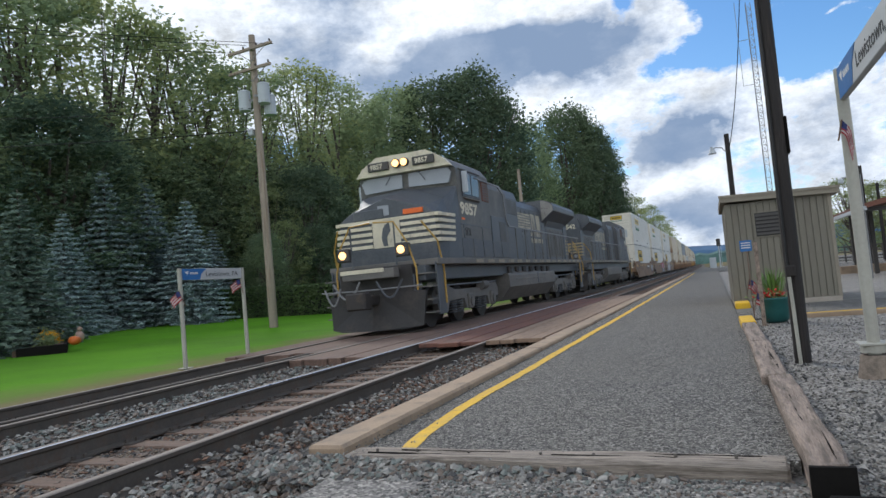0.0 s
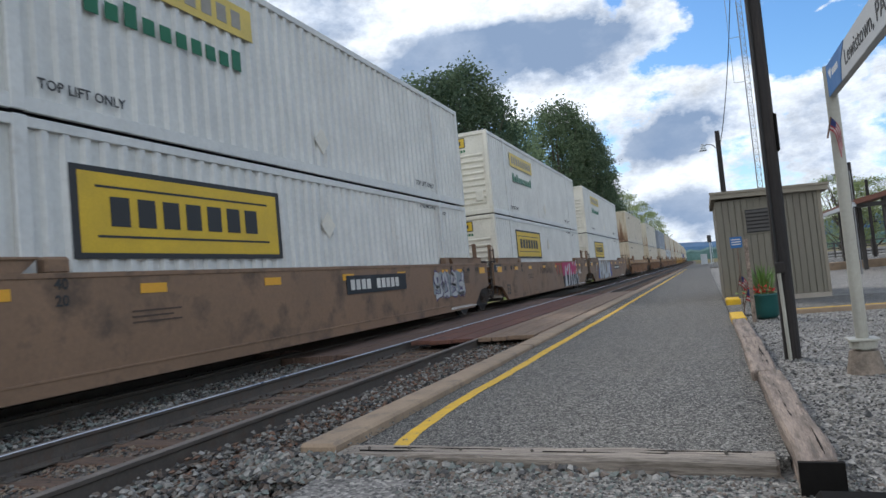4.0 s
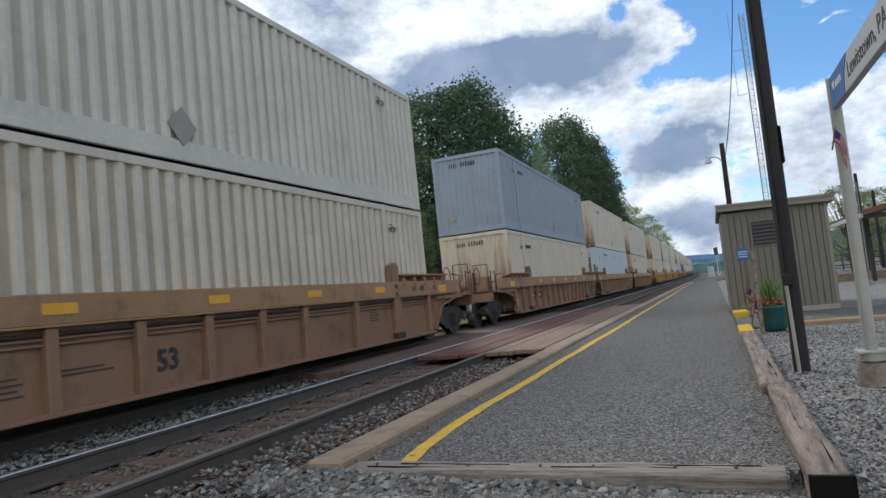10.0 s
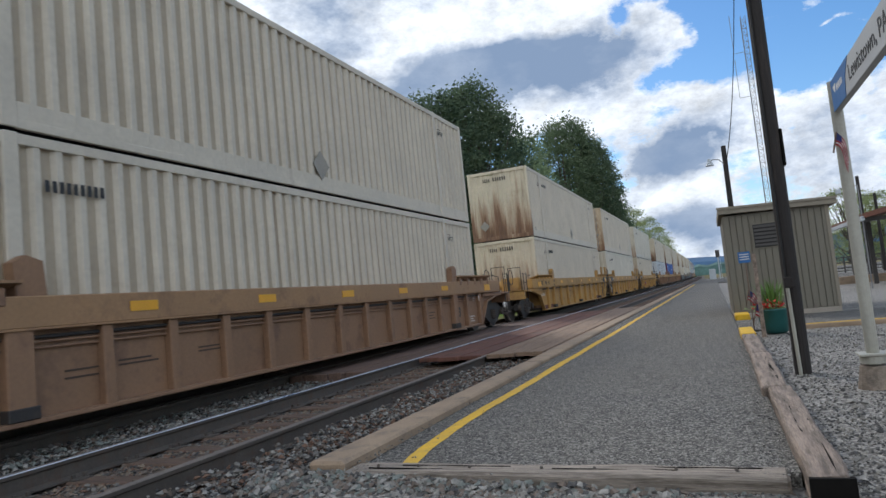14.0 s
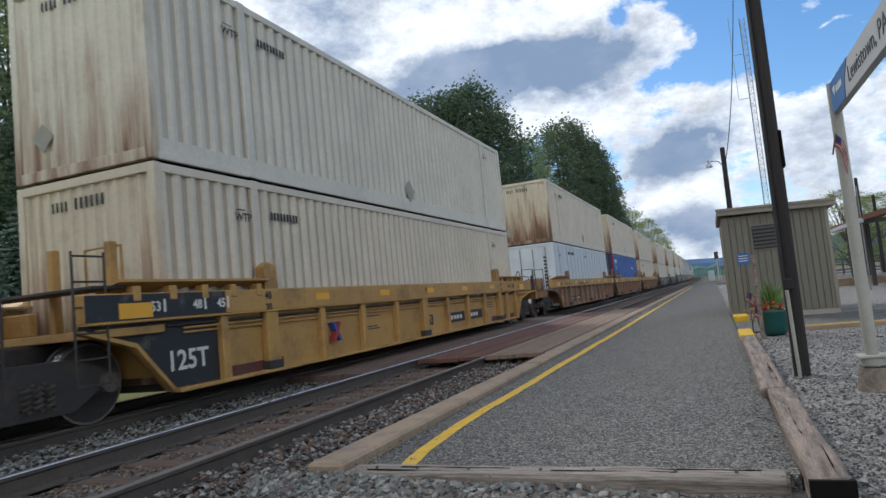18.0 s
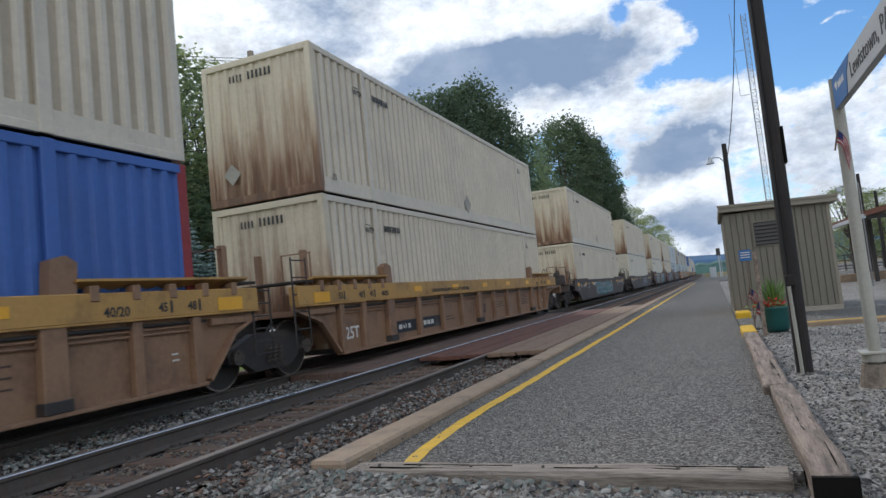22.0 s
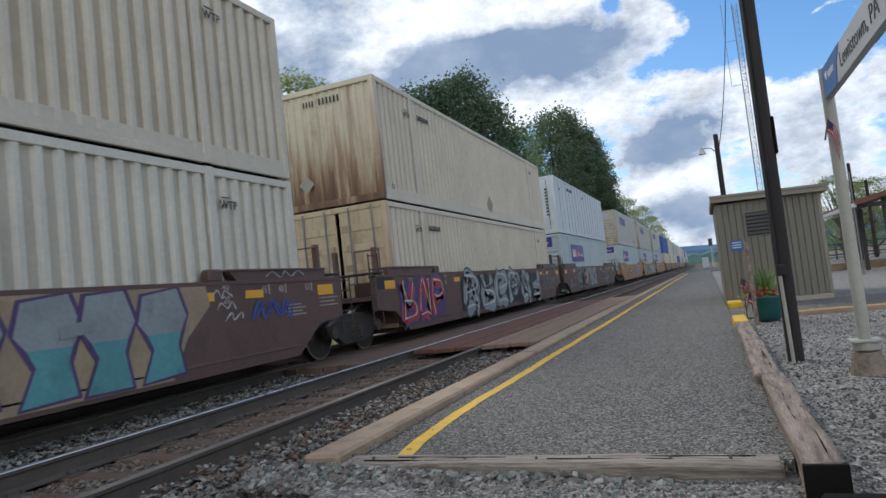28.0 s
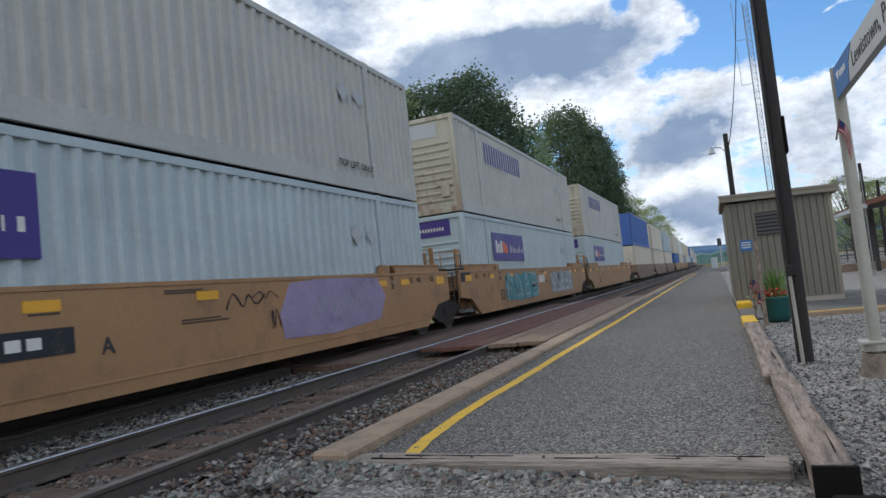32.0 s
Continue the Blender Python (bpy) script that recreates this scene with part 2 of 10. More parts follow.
def stained(name, col, streak=0.5, rough=0.55, climb=0.0, rust=(0.17, 0.085, 0.045)):
    """Painted container steel with rust that runs down in streaks; climb: how far rust has eaten up from the sill."""
    m = surface(name, col, rough, vary=0.10, scale=0.9, grain=14, bump=0.06, dirt=(col[0] * 0.55, col[1] * 0.46, col[2] * 0.36), amount=0.25 * min(1.0, streak), dirt_scale=1.3)
    nt = m.node_tree
    n, l = nt.nodes, nt.links
    b = n["Principled BSDF"]
    src = b.inputs["Base Color"].links[0].from_socket
    tc, oi = n.new("ShaderNodeTexCoord"), n.new("ShaderNodeObjectInfo")
    add = n.new("ShaderNodeVectorMath")
    mul = n.new("ShaderNodeMath")
    mul.operation, mul.inputs[1].default_value = "MULTIPLY", 53.0
    l.new(oi.outputs["Random"], mul.inputs[0])
    l.new(tc.outputs["Object"], add.inputs[0])
    l.new(mul.outputs[0], add.inputs[1])

    def runs(sx, sz, detail):
        mp = n.new("ShaderNodeMapping")
        mp.inputs["Scale"].default_value = (sx, sx, sz)
        l.new(add.outputs[0], mp.inputs[0])
        t = n.new("ShaderNodeTexNoise")
        t.inputs["Scale"].default_value, t.inputs["Detail"].default_value, t.inputs["Roughness"].default_value = 1.0, detail, 0.6
        l.new(mp.outputs[0], t.inputs["Vector"])
        return t.outputs[0]

    def mixed(fac, col_):
        mx = n.new("ShaderNodeMix")
        mx.data_type = "RGBA"
        l.new(fac, mx.inputs[0])
        l.new(src, mx.inputs[6])
        mx.inputs[7].default_value = (*col_, 1)
        return mx.outputs[2]

    def ranged(v, a, c, lo, hi):
        r = n.new("ShaderNodeMapRange")
        l.new(v, r.inputs[0])
        for i, k in enumerate((a, c, lo, hi)):
            r.inputs[i + 1].default_value = k
        return r.outputs[0]

    src = mixed(ranged(runs(2.6, 0.22, 6), 0.66 - 0.16 * streak, 0.80 - 0.10 * streak, 0.0, min(1.0, 0.35 + 0.45 * streak)), rust)
    if climb:
        sp = n.new("ShaderNodeSeparateXYZ")
        l.new(tc.outputs["Object"], sp.inputs[0])
        low = ranged(sp.outputs[2], 0.0, 2.9, 0.34 * climb, -0.16)
        ad = n.new("ShaderNodeMath")
        l.new(low, ad.inputs[0])
        l.new(runs(3.4, 0.34, 8), ad.inputs[1])
        src = mixed(ranged(ad.outputs[0], 0.52, 0.80, 0.0, 0.92), (0.23, 0.105, 0.045))
        src = mixed(ranged(ad.outputs[0], 0.70, 0.90, 0.0, 0.75), (0.085, 0.050, 0.035))
    l.new(src, b.inputs["Base Color"])
    return m


M_CREAM = stained("cream_paint", (0.56, 0.505, 0.41), 0.14)
M_CREAM_R = stained("valley_cream_paint", (0.42, 0.352, 0.260), 0.35)
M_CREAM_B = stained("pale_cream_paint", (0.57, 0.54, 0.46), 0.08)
M_CREAM_BR = stained("valley_pale_cream_paint", (0.46, 0.42, 0.34), 0.2)
M_CREAM_DOOR = stained("rusty_tan_door_paint", (0.50, 0.39, 0.26), 0.9, climb=0.6)
M_POSTRED = stained("dull_red_post_paint", (0.23, 0.028, 0.030), 0.3)
M_CREAM_END = stained("rusty_cream_end", (0.56, 0.485, 0.36), 0.55, climb=1.0)
M_PALE_END = stained("pale_end_paint", (0.58, 0.53, 0.42), 0.45, climb=0.55)
M_WHITE = stained("white_container_paint", (0.60, 0.60, 0.57), 0.10)
M_WHITE_END = stained("white_louvre_end", (0.66, 0.62, 0.53), 0.35)
M_GREY = stained("grey_container_paint", (0.27, 0.30, 0.34), 0.1)
M_PALE = stained("pale_blue_white_paint", (0.54, 0.575, 0.595), 0.10)
M_SEAM = stained("dark_seam_strip_paint", (0.36, 0.385, 0.395), 0.4)
M_FREIGHT = stained("light_grey_container_paint", (0.40, 0.46, 0.475), 0.08)
M_FREIGHT_END = stained("dirty_beige_end_paint", (0.42, 0.385, 0.305), 0.7, climb=0.25)
M_FREIGHT_U = stained("warm_grey_container_paint", (0.43, 0.425, 0.395), 0.12)
M_BLUE = stained("blue_container_paint", (0.052, 0.120, 0.355), 0.15)
M_NAVY = stained("navy_container_paint", (0.035, 0.05, 0.12), 0.1)
# near-black that puts the shade of gaps and hollows into the colour
M_GAP = surface("painted_gap_shade", (0.03, 0.03, 0.03), 0.8)
M_BROWN = surface("brown_car_paint", (0.230, 0.142, 0.086), 0.62, vary=0.14, scale=0.8, grain=22, dirt=GRIME, amount=0.35, dirt_scale=1.6)
M_TAN = surface("tan_car_paint", (0.255, 0.148, 0.085), 0.62, vary=0.14, scale=0.8, grain=22, dirt=(0.12, 0.07, 0.05), amount=0.35, dirt_scale=1.6)
M_YELLOW = surface("yellow_car_paint", (0.42, 0.240, 0.072), 0.6, vary=0.14, scale=0.8, grain=22, dirt=(0.16, 0.09, 0.045), amount=0.32, dirt_scale=1.4)
M_ORANGE = surface("orange_brown_car_paint", (0.35, 0.195, 0.090), 0.6, vary=0.12, scale=0.7, grain=22, dirt=(0.15, 0.09, 0.06), amount=0.28, dirt_scale=1.2)
M_DARK = surface("dark_brown_car_paint", (0.064, 0.046, 0.040), 0.6, vary=0.16, scale=0.8, grain=22, dirt=(0.10, 0.08, 0.07), amount=0.25, dirt_scale=1.6)
M_MAROON = surface("maroon_brown_car_paint", (0.115, 0.068, 0.057), 0.6, vary=0.16, scale=0.8, grain=22, dirt=(0.05, 0.04, 0.04), amount=0.3, dirt_scale=1.6)
M_BROWN_D = surface("faded_dark_stencil", (0.075, 0.050, 0.036), 0.7, vary=0.2, grain=30)
M_MARK_G = surface("faded_pale_stencil", (0.30, 0.27, 0.245), 0.7, vary=0.25, grain=30)
M_STRIPE = surface("maroon_stripe_paint", (0.105, 0.030, 0.028), 0.6, vary=0.2, scale=2, grain=20, dirt=(0.08, 0.05, 0.04), amount=0.3, dirt_scale=3)
M_BLACK = surface("black_panel_paint", (0.022, 0.024, 0.027), 0.6, dirt=DUST, amount=0.1)
M_STEEL = surface("worn_running_gear_steel", (0.05, 0.045, 0.042), 0.65, metal=0.3, dirt=(0.10, 0.07, 0.05), amount=0.3, dirt_scale=4)
M_TREAD = surface("bright_wheel_tread", (0.42, 0.41, 0.40), 0.30, metal=1.0, vary=0.1)
M_REFLECT = surface("amber_reflector_tape", (0.72, 0.36, 0.03), 0.4, vary=0.08)
M_LETTER_W = surface("white_lettering", (0.62, 0.60, 0.55), 0.6, vary=0.15, grain=30)
M_LETTER_D = surface("dark_lettering", (0.035, 0.035, 0.035), 0.6, vary=0.15)
M_SIGN_YP = surface("faded_yellow_sign_paint", (0.62, 0.47, 0.12), 0.55, vary=0.12)
M_SIGN_Y = surface("yellow_sign_paint", (0.62, 0.41, 0.03), 0.5, vary=0.1)
M_SIGN_G = surface("green_lettering", (0.02, 0.13, 0.06), 0.5, vary=0.1)
M_PURPLE = surface("purple_sign_paint", (0.055, 0.035, 0.20), 0.45, vary=0.1)
M_ORANGE_SIGN = surface("orange_sign_paint", (0.75, 0.15, 0.03), 0.5, vary=0.1)
M_PLACARD = surface("worn_grey_placard", (0.30, 0.28, 0.24), 0.7)
M_LOCO = surface("sooty_black_loco_paint", (0.077, 0.085, 0.096), 0.5, spec=0.4, vary=0.25, scale=0.9, grain=18, dirt=(0.125, 0.124, 0.118), amount=0.34, dirt_scale=0.9)
M_LOCO_LOW = surface("dusty_grey_loco_frame", (0.135, 0.127, 0.115), 0.7, vary=0.2, scale=1.2, grain=20, dirt=(0.19, 0.175, 0.155), amount=0.4, dirt_scale=1.4)
M_DASH = surface("grimy_cream_dash", (0.30, 0.265, 0.195), 0.7, vary=0.25, scale=3, grain=20, dirt=(0.10, 0.092, 0.08), amount=0.45, dirt_scale=3)
M_FADED = surface("faded_cream_emblem", (0.42, 0.375, 0.28), 0.7, vary=0.2, scale=2, grain=20, dirt=(0.06, 0.062, 0.062), amount=0.42, dirt_scale=1.1)
M_TANSTRIPE = surface("sooty_tan_stripe_paint", (0.34, 0.275, 0.165), 0.65, vary=0.2, scale=2, grain=20, dirt=(0.12, 0.10, 0.075), amount=0.35, dirt_scale=3)
M_CREAMY = surface("cream_stripe_paint", (0.62, 0.56, 0.42), 0.6, vary=0.15, scale=2, grain=20, dirt=(0.18, 0.16, 0.13), amount=0.25, dirt_scale=3)
M_HANDRAIL = surface("ochre_handrail_paint", (0.42, 0.26, 0.06), 0.5)
M_RAILGREY = surface("grey_handrail_paint", (0.20, 0.20, 0.20), 0.5)
M_PLOUGH = surface("sooty_plough_steel", (0.030, 0.027, 0.025), 0.6, vary=0.25, scale=2, grain=20, dirt=(0.07, 0.055, 0.045), amount=0.3, dirt_scale=2)
# the pale grey base paints reflected sky into the panes
M_GLASS = surface("sky_grey_glass", (0.26, 0.28, 0.30), 0.12, vary=0.06, bump=0.0, spec=0.6)
M_HEAD = glow("headlight_glow", (1.0, 0.56, 0.20), 2.6)
M_LAMPRIM = surface("lamp_rim", (0.06, 0.055, 0.05), 0.5)

M_ASPHALT = surface("weathered_asphalt", (0.097, 0.090, 0.079), 0.92, vary=0.18, scale=0.55, grain=60, bump=0.9, dist=0.008, dirt=(0.055, 0.055, 0.056), amount=0.4, dirt_scale=0.8, soft=0.3, spec=0.2)


def speckle(m, scale, light, dark, share=0.30):
    """Stones that show in the surface: small cells, some pale, some dark."""
    n, l = m.node_tree.nodes, m.node_tree.links
    b = n["Principled BSDF"]
    src = b.inputs["Base Color"].links[0].from_socket
    tc, vo = n.new("ShaderNodeTexCoord"), n.new("ShaderNodeTexVoronoi")
    vo.inputs["Scale"].default_value = scale
    l.new(tc.outputs["Object"], vo.inputs["Vector"])
    sx = n.new("ShaderNodeSeparateColor")
    l.new(vo.outputs["Color"], sx.inputs[0])
    for chan, lo, hi, col in ((0, 1 - share, 1.0, light), (1, 1 - share, 1.0, dark)):
        r = n.new("ShaderNodeMapRange")
        l.new(sx.outputs[chan], r.inputs[0])
        for i, v in enumerate((lo, hi, 0.0, 0.85)):
            r.inputs[i + 1].default_value = v
        mx = n.new("ShaderNodeMix")
        mx.data_type = "RGBA"
        l.new(r.outputs[0], mx.inputs[0])
        l.new(src, mx.inputs[6])
        mx.inputs[7].default_value = (*col, 1)
        src = mx.outputs[2]
    l.new(src, b.inputs["Base Color"])
    return m


speckle(M_ASPHALT, 62.0, (0.31, 0.29, 0.255), (0.018, 0.017, 0.016), 0.50)
speckle(M_ASPHALT, 120.0, (0.38, 0.36, 0.32), (0.02, 0.02, 0.02), 0.30)
M_KERB = surface("worn_buff_kerb_concrete", (0.315, 0.228, 0.152), 0.85, vary=0.2, scale=2.5, grain=60, bump=0.4, dirt=(0.16, 0.13, 0.10), amount=0.3, dirt_scale=4)
M_YLINE = surface("yellow_line_paint", (0.62, 0.37, 0.018), 0.75, vary=0.14, scale=6, grain=70, bump=0.3, dirt=(0.16, 0.13, 0.07), amount=0.22, dirt_scale=16)
M_TIMBER = surface("weathered_grey_timber", (0.265, 0.205, 0.162), 0.9, vary=0.35, scale=3, grain=24, bump=0.9, dist=0.010, dirt=(0.075, 0.058, 0.045), amount=0.45, dirt_scale=5, stretch=(6, 0.5, 6))
M_TIMBER_X = surface("weathered_grey_timber_across", (0.285, 0.240, 0.195), 0.9, vary=0.35, scale=3, grain=24, bump=0.9, dist=0.010, dirt=(0.085, 0.068, 0.052), amount=0.4, dirt_scale=5, stretch=(0.5, 6, 6))
M_CREO = surface("creosoted_timber", (0.010, 0.009, 0.008), 0.95, spec=0.1, bump=0.5, grain=30)
M_DECKTAN = surface("dry_tan_deck_plank", (0.29, 0.195, 0.130), 0.85, vary=0.3, scale=3, grain=24, bump=0.5, dist=0.005, dirt=(0.12, 0.085, 0.06), amount=0.45, dirt_scale=3, stretch=(6, 0.5, 6))
M_DECK = surface("worn_deck_plank", (0.145, 0.092, 0.068), 0.85, vary=0.3, scale=3, grain=24, bump=0.5, dist=0.005, dirt=(0.10, 0.065, 0.05), amount=0.4, dirt_scale=5, stretch=(6, 0.5, 6))
M_DECKRED = surface("red_brown_deck_panel", (0.155, 0.070, 0.048), 0.85, vary=0.3, scale=2, grain=30, bump=0.4, dirt=(0.08, 0.05, 0.04), amount=0.3, dirt_scale=3)
M_RAIL = surface("rusted_rail_side", (0.088, 0.074, 0.061), 0.8, vary=0.2, scale=4, grain=40, bump=0.3, dirt=(0.10, 0.06, 0.04), amount=0.3, dirt_scale=6)
M_RAILTOP = surface("rail_corner_glint", (0.72, 0.70, 0.67), 0.34, metal=0.9, vary=0.15, scale=3, grain=30)
M_RAILTOP2 = surface("duller_rail_head", (0.20, 0.168, 0.142), 0.72, metal=0.2, vary=0.2, scale=3, grain=30)
M_TIE = surface("old_oak_sleeper", (0.150, 0.100, 0.073), 0.9, vary=0.25, scale=4, grain=26, bump=0.5, dirt=(0.05, 0.04, 0.03), amount=0.35, dirt_scale=6, stretch=(0.6, 5, 5))
M_BALLAST = surface("ballast_bed", (0.135, 0.105, 0.085), 0.95, vary=0.3, scale=2.0, grain=28, bump=1.0, dist=0.02, dirt=(0.11, 0.085, 0.065), amount=0.5, dirt_scale=1.2, soft=0.25)
M_GRAVEL = surface("grey_gravel_bed", (0.215, 0.20, 0.18), 0.95, vary=0.3, scale=0.8, grain=34, bump=1.0, dist=0.015, dirt=(0.14, 0.13, 0.125), amount=0.4, dirt_scale=1.0, soft=0.25)
speckle(M_GRAVEL, 48.0, (0.44, 0.41, 0.36), (0.035, 0.033, 0.030), 0.55)
speckle(M_BALLAST, 22.0, (0.21, 0.19, 0.17), (0.05, 0.045, 0.04), 0.45)
M_SHED = surface("taupe_metal_siding", (0.165, 0.150, 0.115), 0.6, vary=0.08, scale=0.8, grain=18, bump=0.1, dirt=(0.12, 0.10, 0.08), amount=0.2, dirt_scale=1.5, stretch=(1, 1, 0.3))
M_SHEDROOF = surface("tan_fascia_paint", (0.24, 0.21, 0.16), 0.65, vary=0.12)
M_VENT = surface("dark_vent_louvre", (0.055, 0.050, 0.045), 0.6)
M_POLE_D = surface("dark_creosoted_pole", (0.023, 0.019, 0.017), 0.8, vary=0.25, scale=3, grain=30, bump=0.5, dist=0.006, stretch=(5, 5, 0.4), dirt=(0.075, 0.06, 0.05), amount=0.2, dirt_scale=3)
M_POLE_L = surface("grey_weathered_pole", (0.30, 0.245, 0.195), 0.85, vary=0.2, scale=2, grain=30, bump=0.5, dist=0.006, stretch=(5, 5, 0.3), dirt=(0.20, 0.12, 0.07), amount=0.3, dirt_scale=1.5)
M_POST = surface("galvanised_sign_post", (0.36, 0.345, 0.29), 0.5, vary=0.1, scale=3)
M_SIGN = surface("pale_grey_sign_face", (0.40, 0.41, 0.41), 0.5, vary=0.05)
M_SIGNBLUE = surface("blue_sign_face", (0.025, 0.125, 0.33), 0.45, vary=0.06)
M_CONCRETE = surface("footing_concrete", (0.34, 0.30, 0.25), 0.9, vary=0.2, scale=4, grain=40, bump=0.5, dirt=(0.18, 0.16, 0.13), amount=0.3)
M_POT = surface("teal_glazed_pot", (0.012, 0.075, 0.070), 0.35, vary=0.12)
M_LEAF = surface("fresh_grass_leaf", (0.10, 0.19, 0.035), 0.6, vary=0.25, scale=9)
M_RED = surface("red_petal", (0.55, 0.03, 0.025), 0.6)
M_FLAG_R = surface("flag_red", (0.30, 0.03, 0.04), 0.8)
M_FLAG_W = surface("flag_white", (0.42, 0.40, 0.38), 0.8)
M_FLAG_B = surface("flag_blue", (0.03, 0.04, 0.13), 0.8)
M_ALU = surface("grey_enamel_steel", (0.42, 0.45, 0.47), 0.4, vary=0.08)
M_WIRE = surface("black_cable", (0.02, 0.02, 0.02), 0.7)
M_ORCHID = surface("orange_flower", (0.75, 0.38, 0.02), 0.6)
# the blue of this woodland is distance haze put into the base colour
M_HILL = surface("haze_blue_hillside", (0.042, 0.100, 0.185), 1.0, vary=0.25, scale=0.02, grain=0.15, bump=0.0)

# ---- small builders ----
def mesh_of(bm, name="mesh", smooth=False):
    me = bpy.data.meshes.new(name)
    bm.to_mesh(me)
    bm.free()
    if smooth:
        for p in me.polygons:
            p.use_smooth = True
    return me


def part(name, bm, material, parent, label="", smooth=False, at=None):
    """One mesh object under a thing or a part."""
    me = bm if isinstance(bm, bpy.types.Mesh) else mesh_of(bm, name, smooth)
    if material is not None and not me.materials:
        me.materials.append(material)
    ob = new(name, me)
    ob.parent = parent
    if at is not None:
        ob.matrix_basis = at
    if label:
        ob["label"] = label
    return ob


def thing(name, label, category, group="", kind="", at=None):
    ob = new(name)
    ob.empty_display_size = 0.2
    if at is not None:
        ob.matrix_basis = at
    return tagged(ob, label, category, group, kind)


def solid(name, bm, material, label, category="", group="", kind="", at=None, smooth=False):
    me = bm if isinstance(bm, bpy.types.Mesh) else mesh_of(bm, name, smooth)
    if material is not None and not me.materials:
        me.materials.append(material)
    ob = new(name, me)
    if at is not None:
        ob.matrix_basis = at
    return tagged(ob, label, category, group, kind)


def box(bm, x0, x1, y0, y1, z0, z1, bevel=0.0, m=None):
    vs = [bm.verts.new((x, y, z)) for x in (x0, x1) for y in (y0, y1) for z in (z0, z1)]
    fs = [bm.faces.new([vs[i] for i in q]) for q in ((0, 1, 3, 2), (4, 6, 7, 5), (0, 4, 5, 1), (2, 3, 7, 6), (0, 2, 6, 4), (1, 5, 7, 3))]
    if m is not None:
        bmesh.ops.transform(bm, matrix=m, verts=vs)
    if bevel:
        es = list({e for f in fs for e in f.edges})
        bmesh.ops.bevel(bm, geom=es, offset=bevel, segments=1, affect="EDGES", profile=0.5)
    return bm


def boxes(rows, bevel=0.0):
    bm = bmesh.new()
    for r in rows:
        box(bm, *r, bevel=bevel)
    return bm


def tube(bm, a, b, r0, r1=None, n=10, caps=True):
    a, b = Vector(a), Vector(b)
    r1 = r0 if r1 is None else r1
    d = (b - a).normalized()
    u = d.orthogonal().normalized()
    v = d.cross(u)
    ra = [bm.verts.new(a + (u * math.cos(t) + v * math.sin(t)) * r0) for t in (2 * math.pi * i / n for i in range(n))]
    rb = [bm.verts.new(b + (u * math.cos(t) + v * math.sin(t)) * r1) for t in (2 * math.pi * i / n for i in range(n))]
    for i in range(n):
        bm.faces.new((ra[i], ra[(i + 1) % n], rb[(i + 1) % n], rb[i]))
    if caps:
        bm.faces.new(ra[::-1])
        bm.faces.new(rb)
    return bm


def pipe(bm, pts, r, n=6):
    """One bent tube through the points, welded at its bends."""
    ps = [Vector(pts[0])]
    for p in pts[1:]:
        if (Vector(p) - ps[-1]).length > 1e-5:
            ps.append(Vector(p))
    rings, u = [], None
    for i, p in enumerate(ps):
        d = ((ps[i + 1] - p).normalized() if i + 1 < len(ps) else Vector((0, 0, 0))) + ((p - ps[i - 1]).normalized() if i else Vector((0, 0, 0)))
        d = d.normalized() if d.length > 1e-4 else Vector((0, 0, 1))
        u = d.orthogonal() if u is None else u - d * u.dot(d)
        u = u.normalized() if u.length > 1e-4 else d.orthogonal().normalized()
        v = d.cross(u)
        rings.append([bm.verts.new(p + (u * math.cos(a) + v * math.sin(a)) * r) for a in (2 * math.pi * k / n for k in range(n))])
    for a, b in zip(rings, rings[1:]):
        for k in range(n):
            bm.faces.new((a[k], a[(k + 1) % n], b[(k + 1) % n], b[k]))
    bm.faces.new(rings[0][::-1])
    bm.faces.new(rings[-1])
    return bm


def prism(bm, outline, axis, a, b):
    """An outline of (u, v) pairs drawn out along an axis from a to b; x: (y, z), y: (x, z), z: (x, y)."""
    def pt(u, v, w):
        return {"x": (w, u, v), "y": (u, w, v), "z": (u, v, w)}[axis]
    lo, hi = [bm.verts.new(pt(u, v, a)) for u, v in outline], [bm.verts.new(pt(u, v, b)) for u, v in outline]
    k = len(outline)
    for i in range(k):
        bm.faces.new((lo[i], lo[(i + 1) % k], hi[(i + 1) % k], hi[i]))
    bm.faces.new(lo[::-1])
    bm.faces.new(hi)
    bmesh.ops.recalc_face_normals(bm, faces=bm.faces)
    return bm


TEXTS = {}


def letters(text, size, bold=0.0):
    """A flat mesh of the words in the built-in font, left edge at 0, in the plane z = 0."""
    key = (text, size, bold)
    if key not in TEXTS:
        cu = bpy.data.curves.new("words", "FONT")
        cu.body, cu.size, cu.offset, cu.extrude, cu.resolution_u = text, size, bold, 0.001, 2
        ob = new("words", cu)
        dg = bpy.context.evaluated_depsgraph_get()
        dg.update()
        me = bpy.data.meshes.new_from_object(ob.evaluated_get(dg))
        bpy.data.objects.remove(ob)
        bpy.data.curves.remove(cu)
        TEXTS[key] = me
    return TEXTS[key].copy()


SIDE = Matrix(((0, 0, 1, 0), (1, 0, 0, 0), (0, 1, 0, 0), (0, 0, 0, 1)))      # words on a face that looks to +x, read along +y
FRONT = Matrix(((1, 0, 0, 0), (0, 0, -1, 0), (0, 1, 0, 0), (0, 0, 0, 1)))    # words on a face that looks to -y, read along +x


def on_side(x, y, z):
    return Matrix.Translation((x, y, z)) @ SIDE


def on_front(x, y, z):
    return Matrix.Translation((x, y, z)) @ FRONT


def bend(y):
    """The line runs straight past the platform and swings gently to the west far off."""
    return -max(0.0, y - 110.0) ** 2 / 26000.0


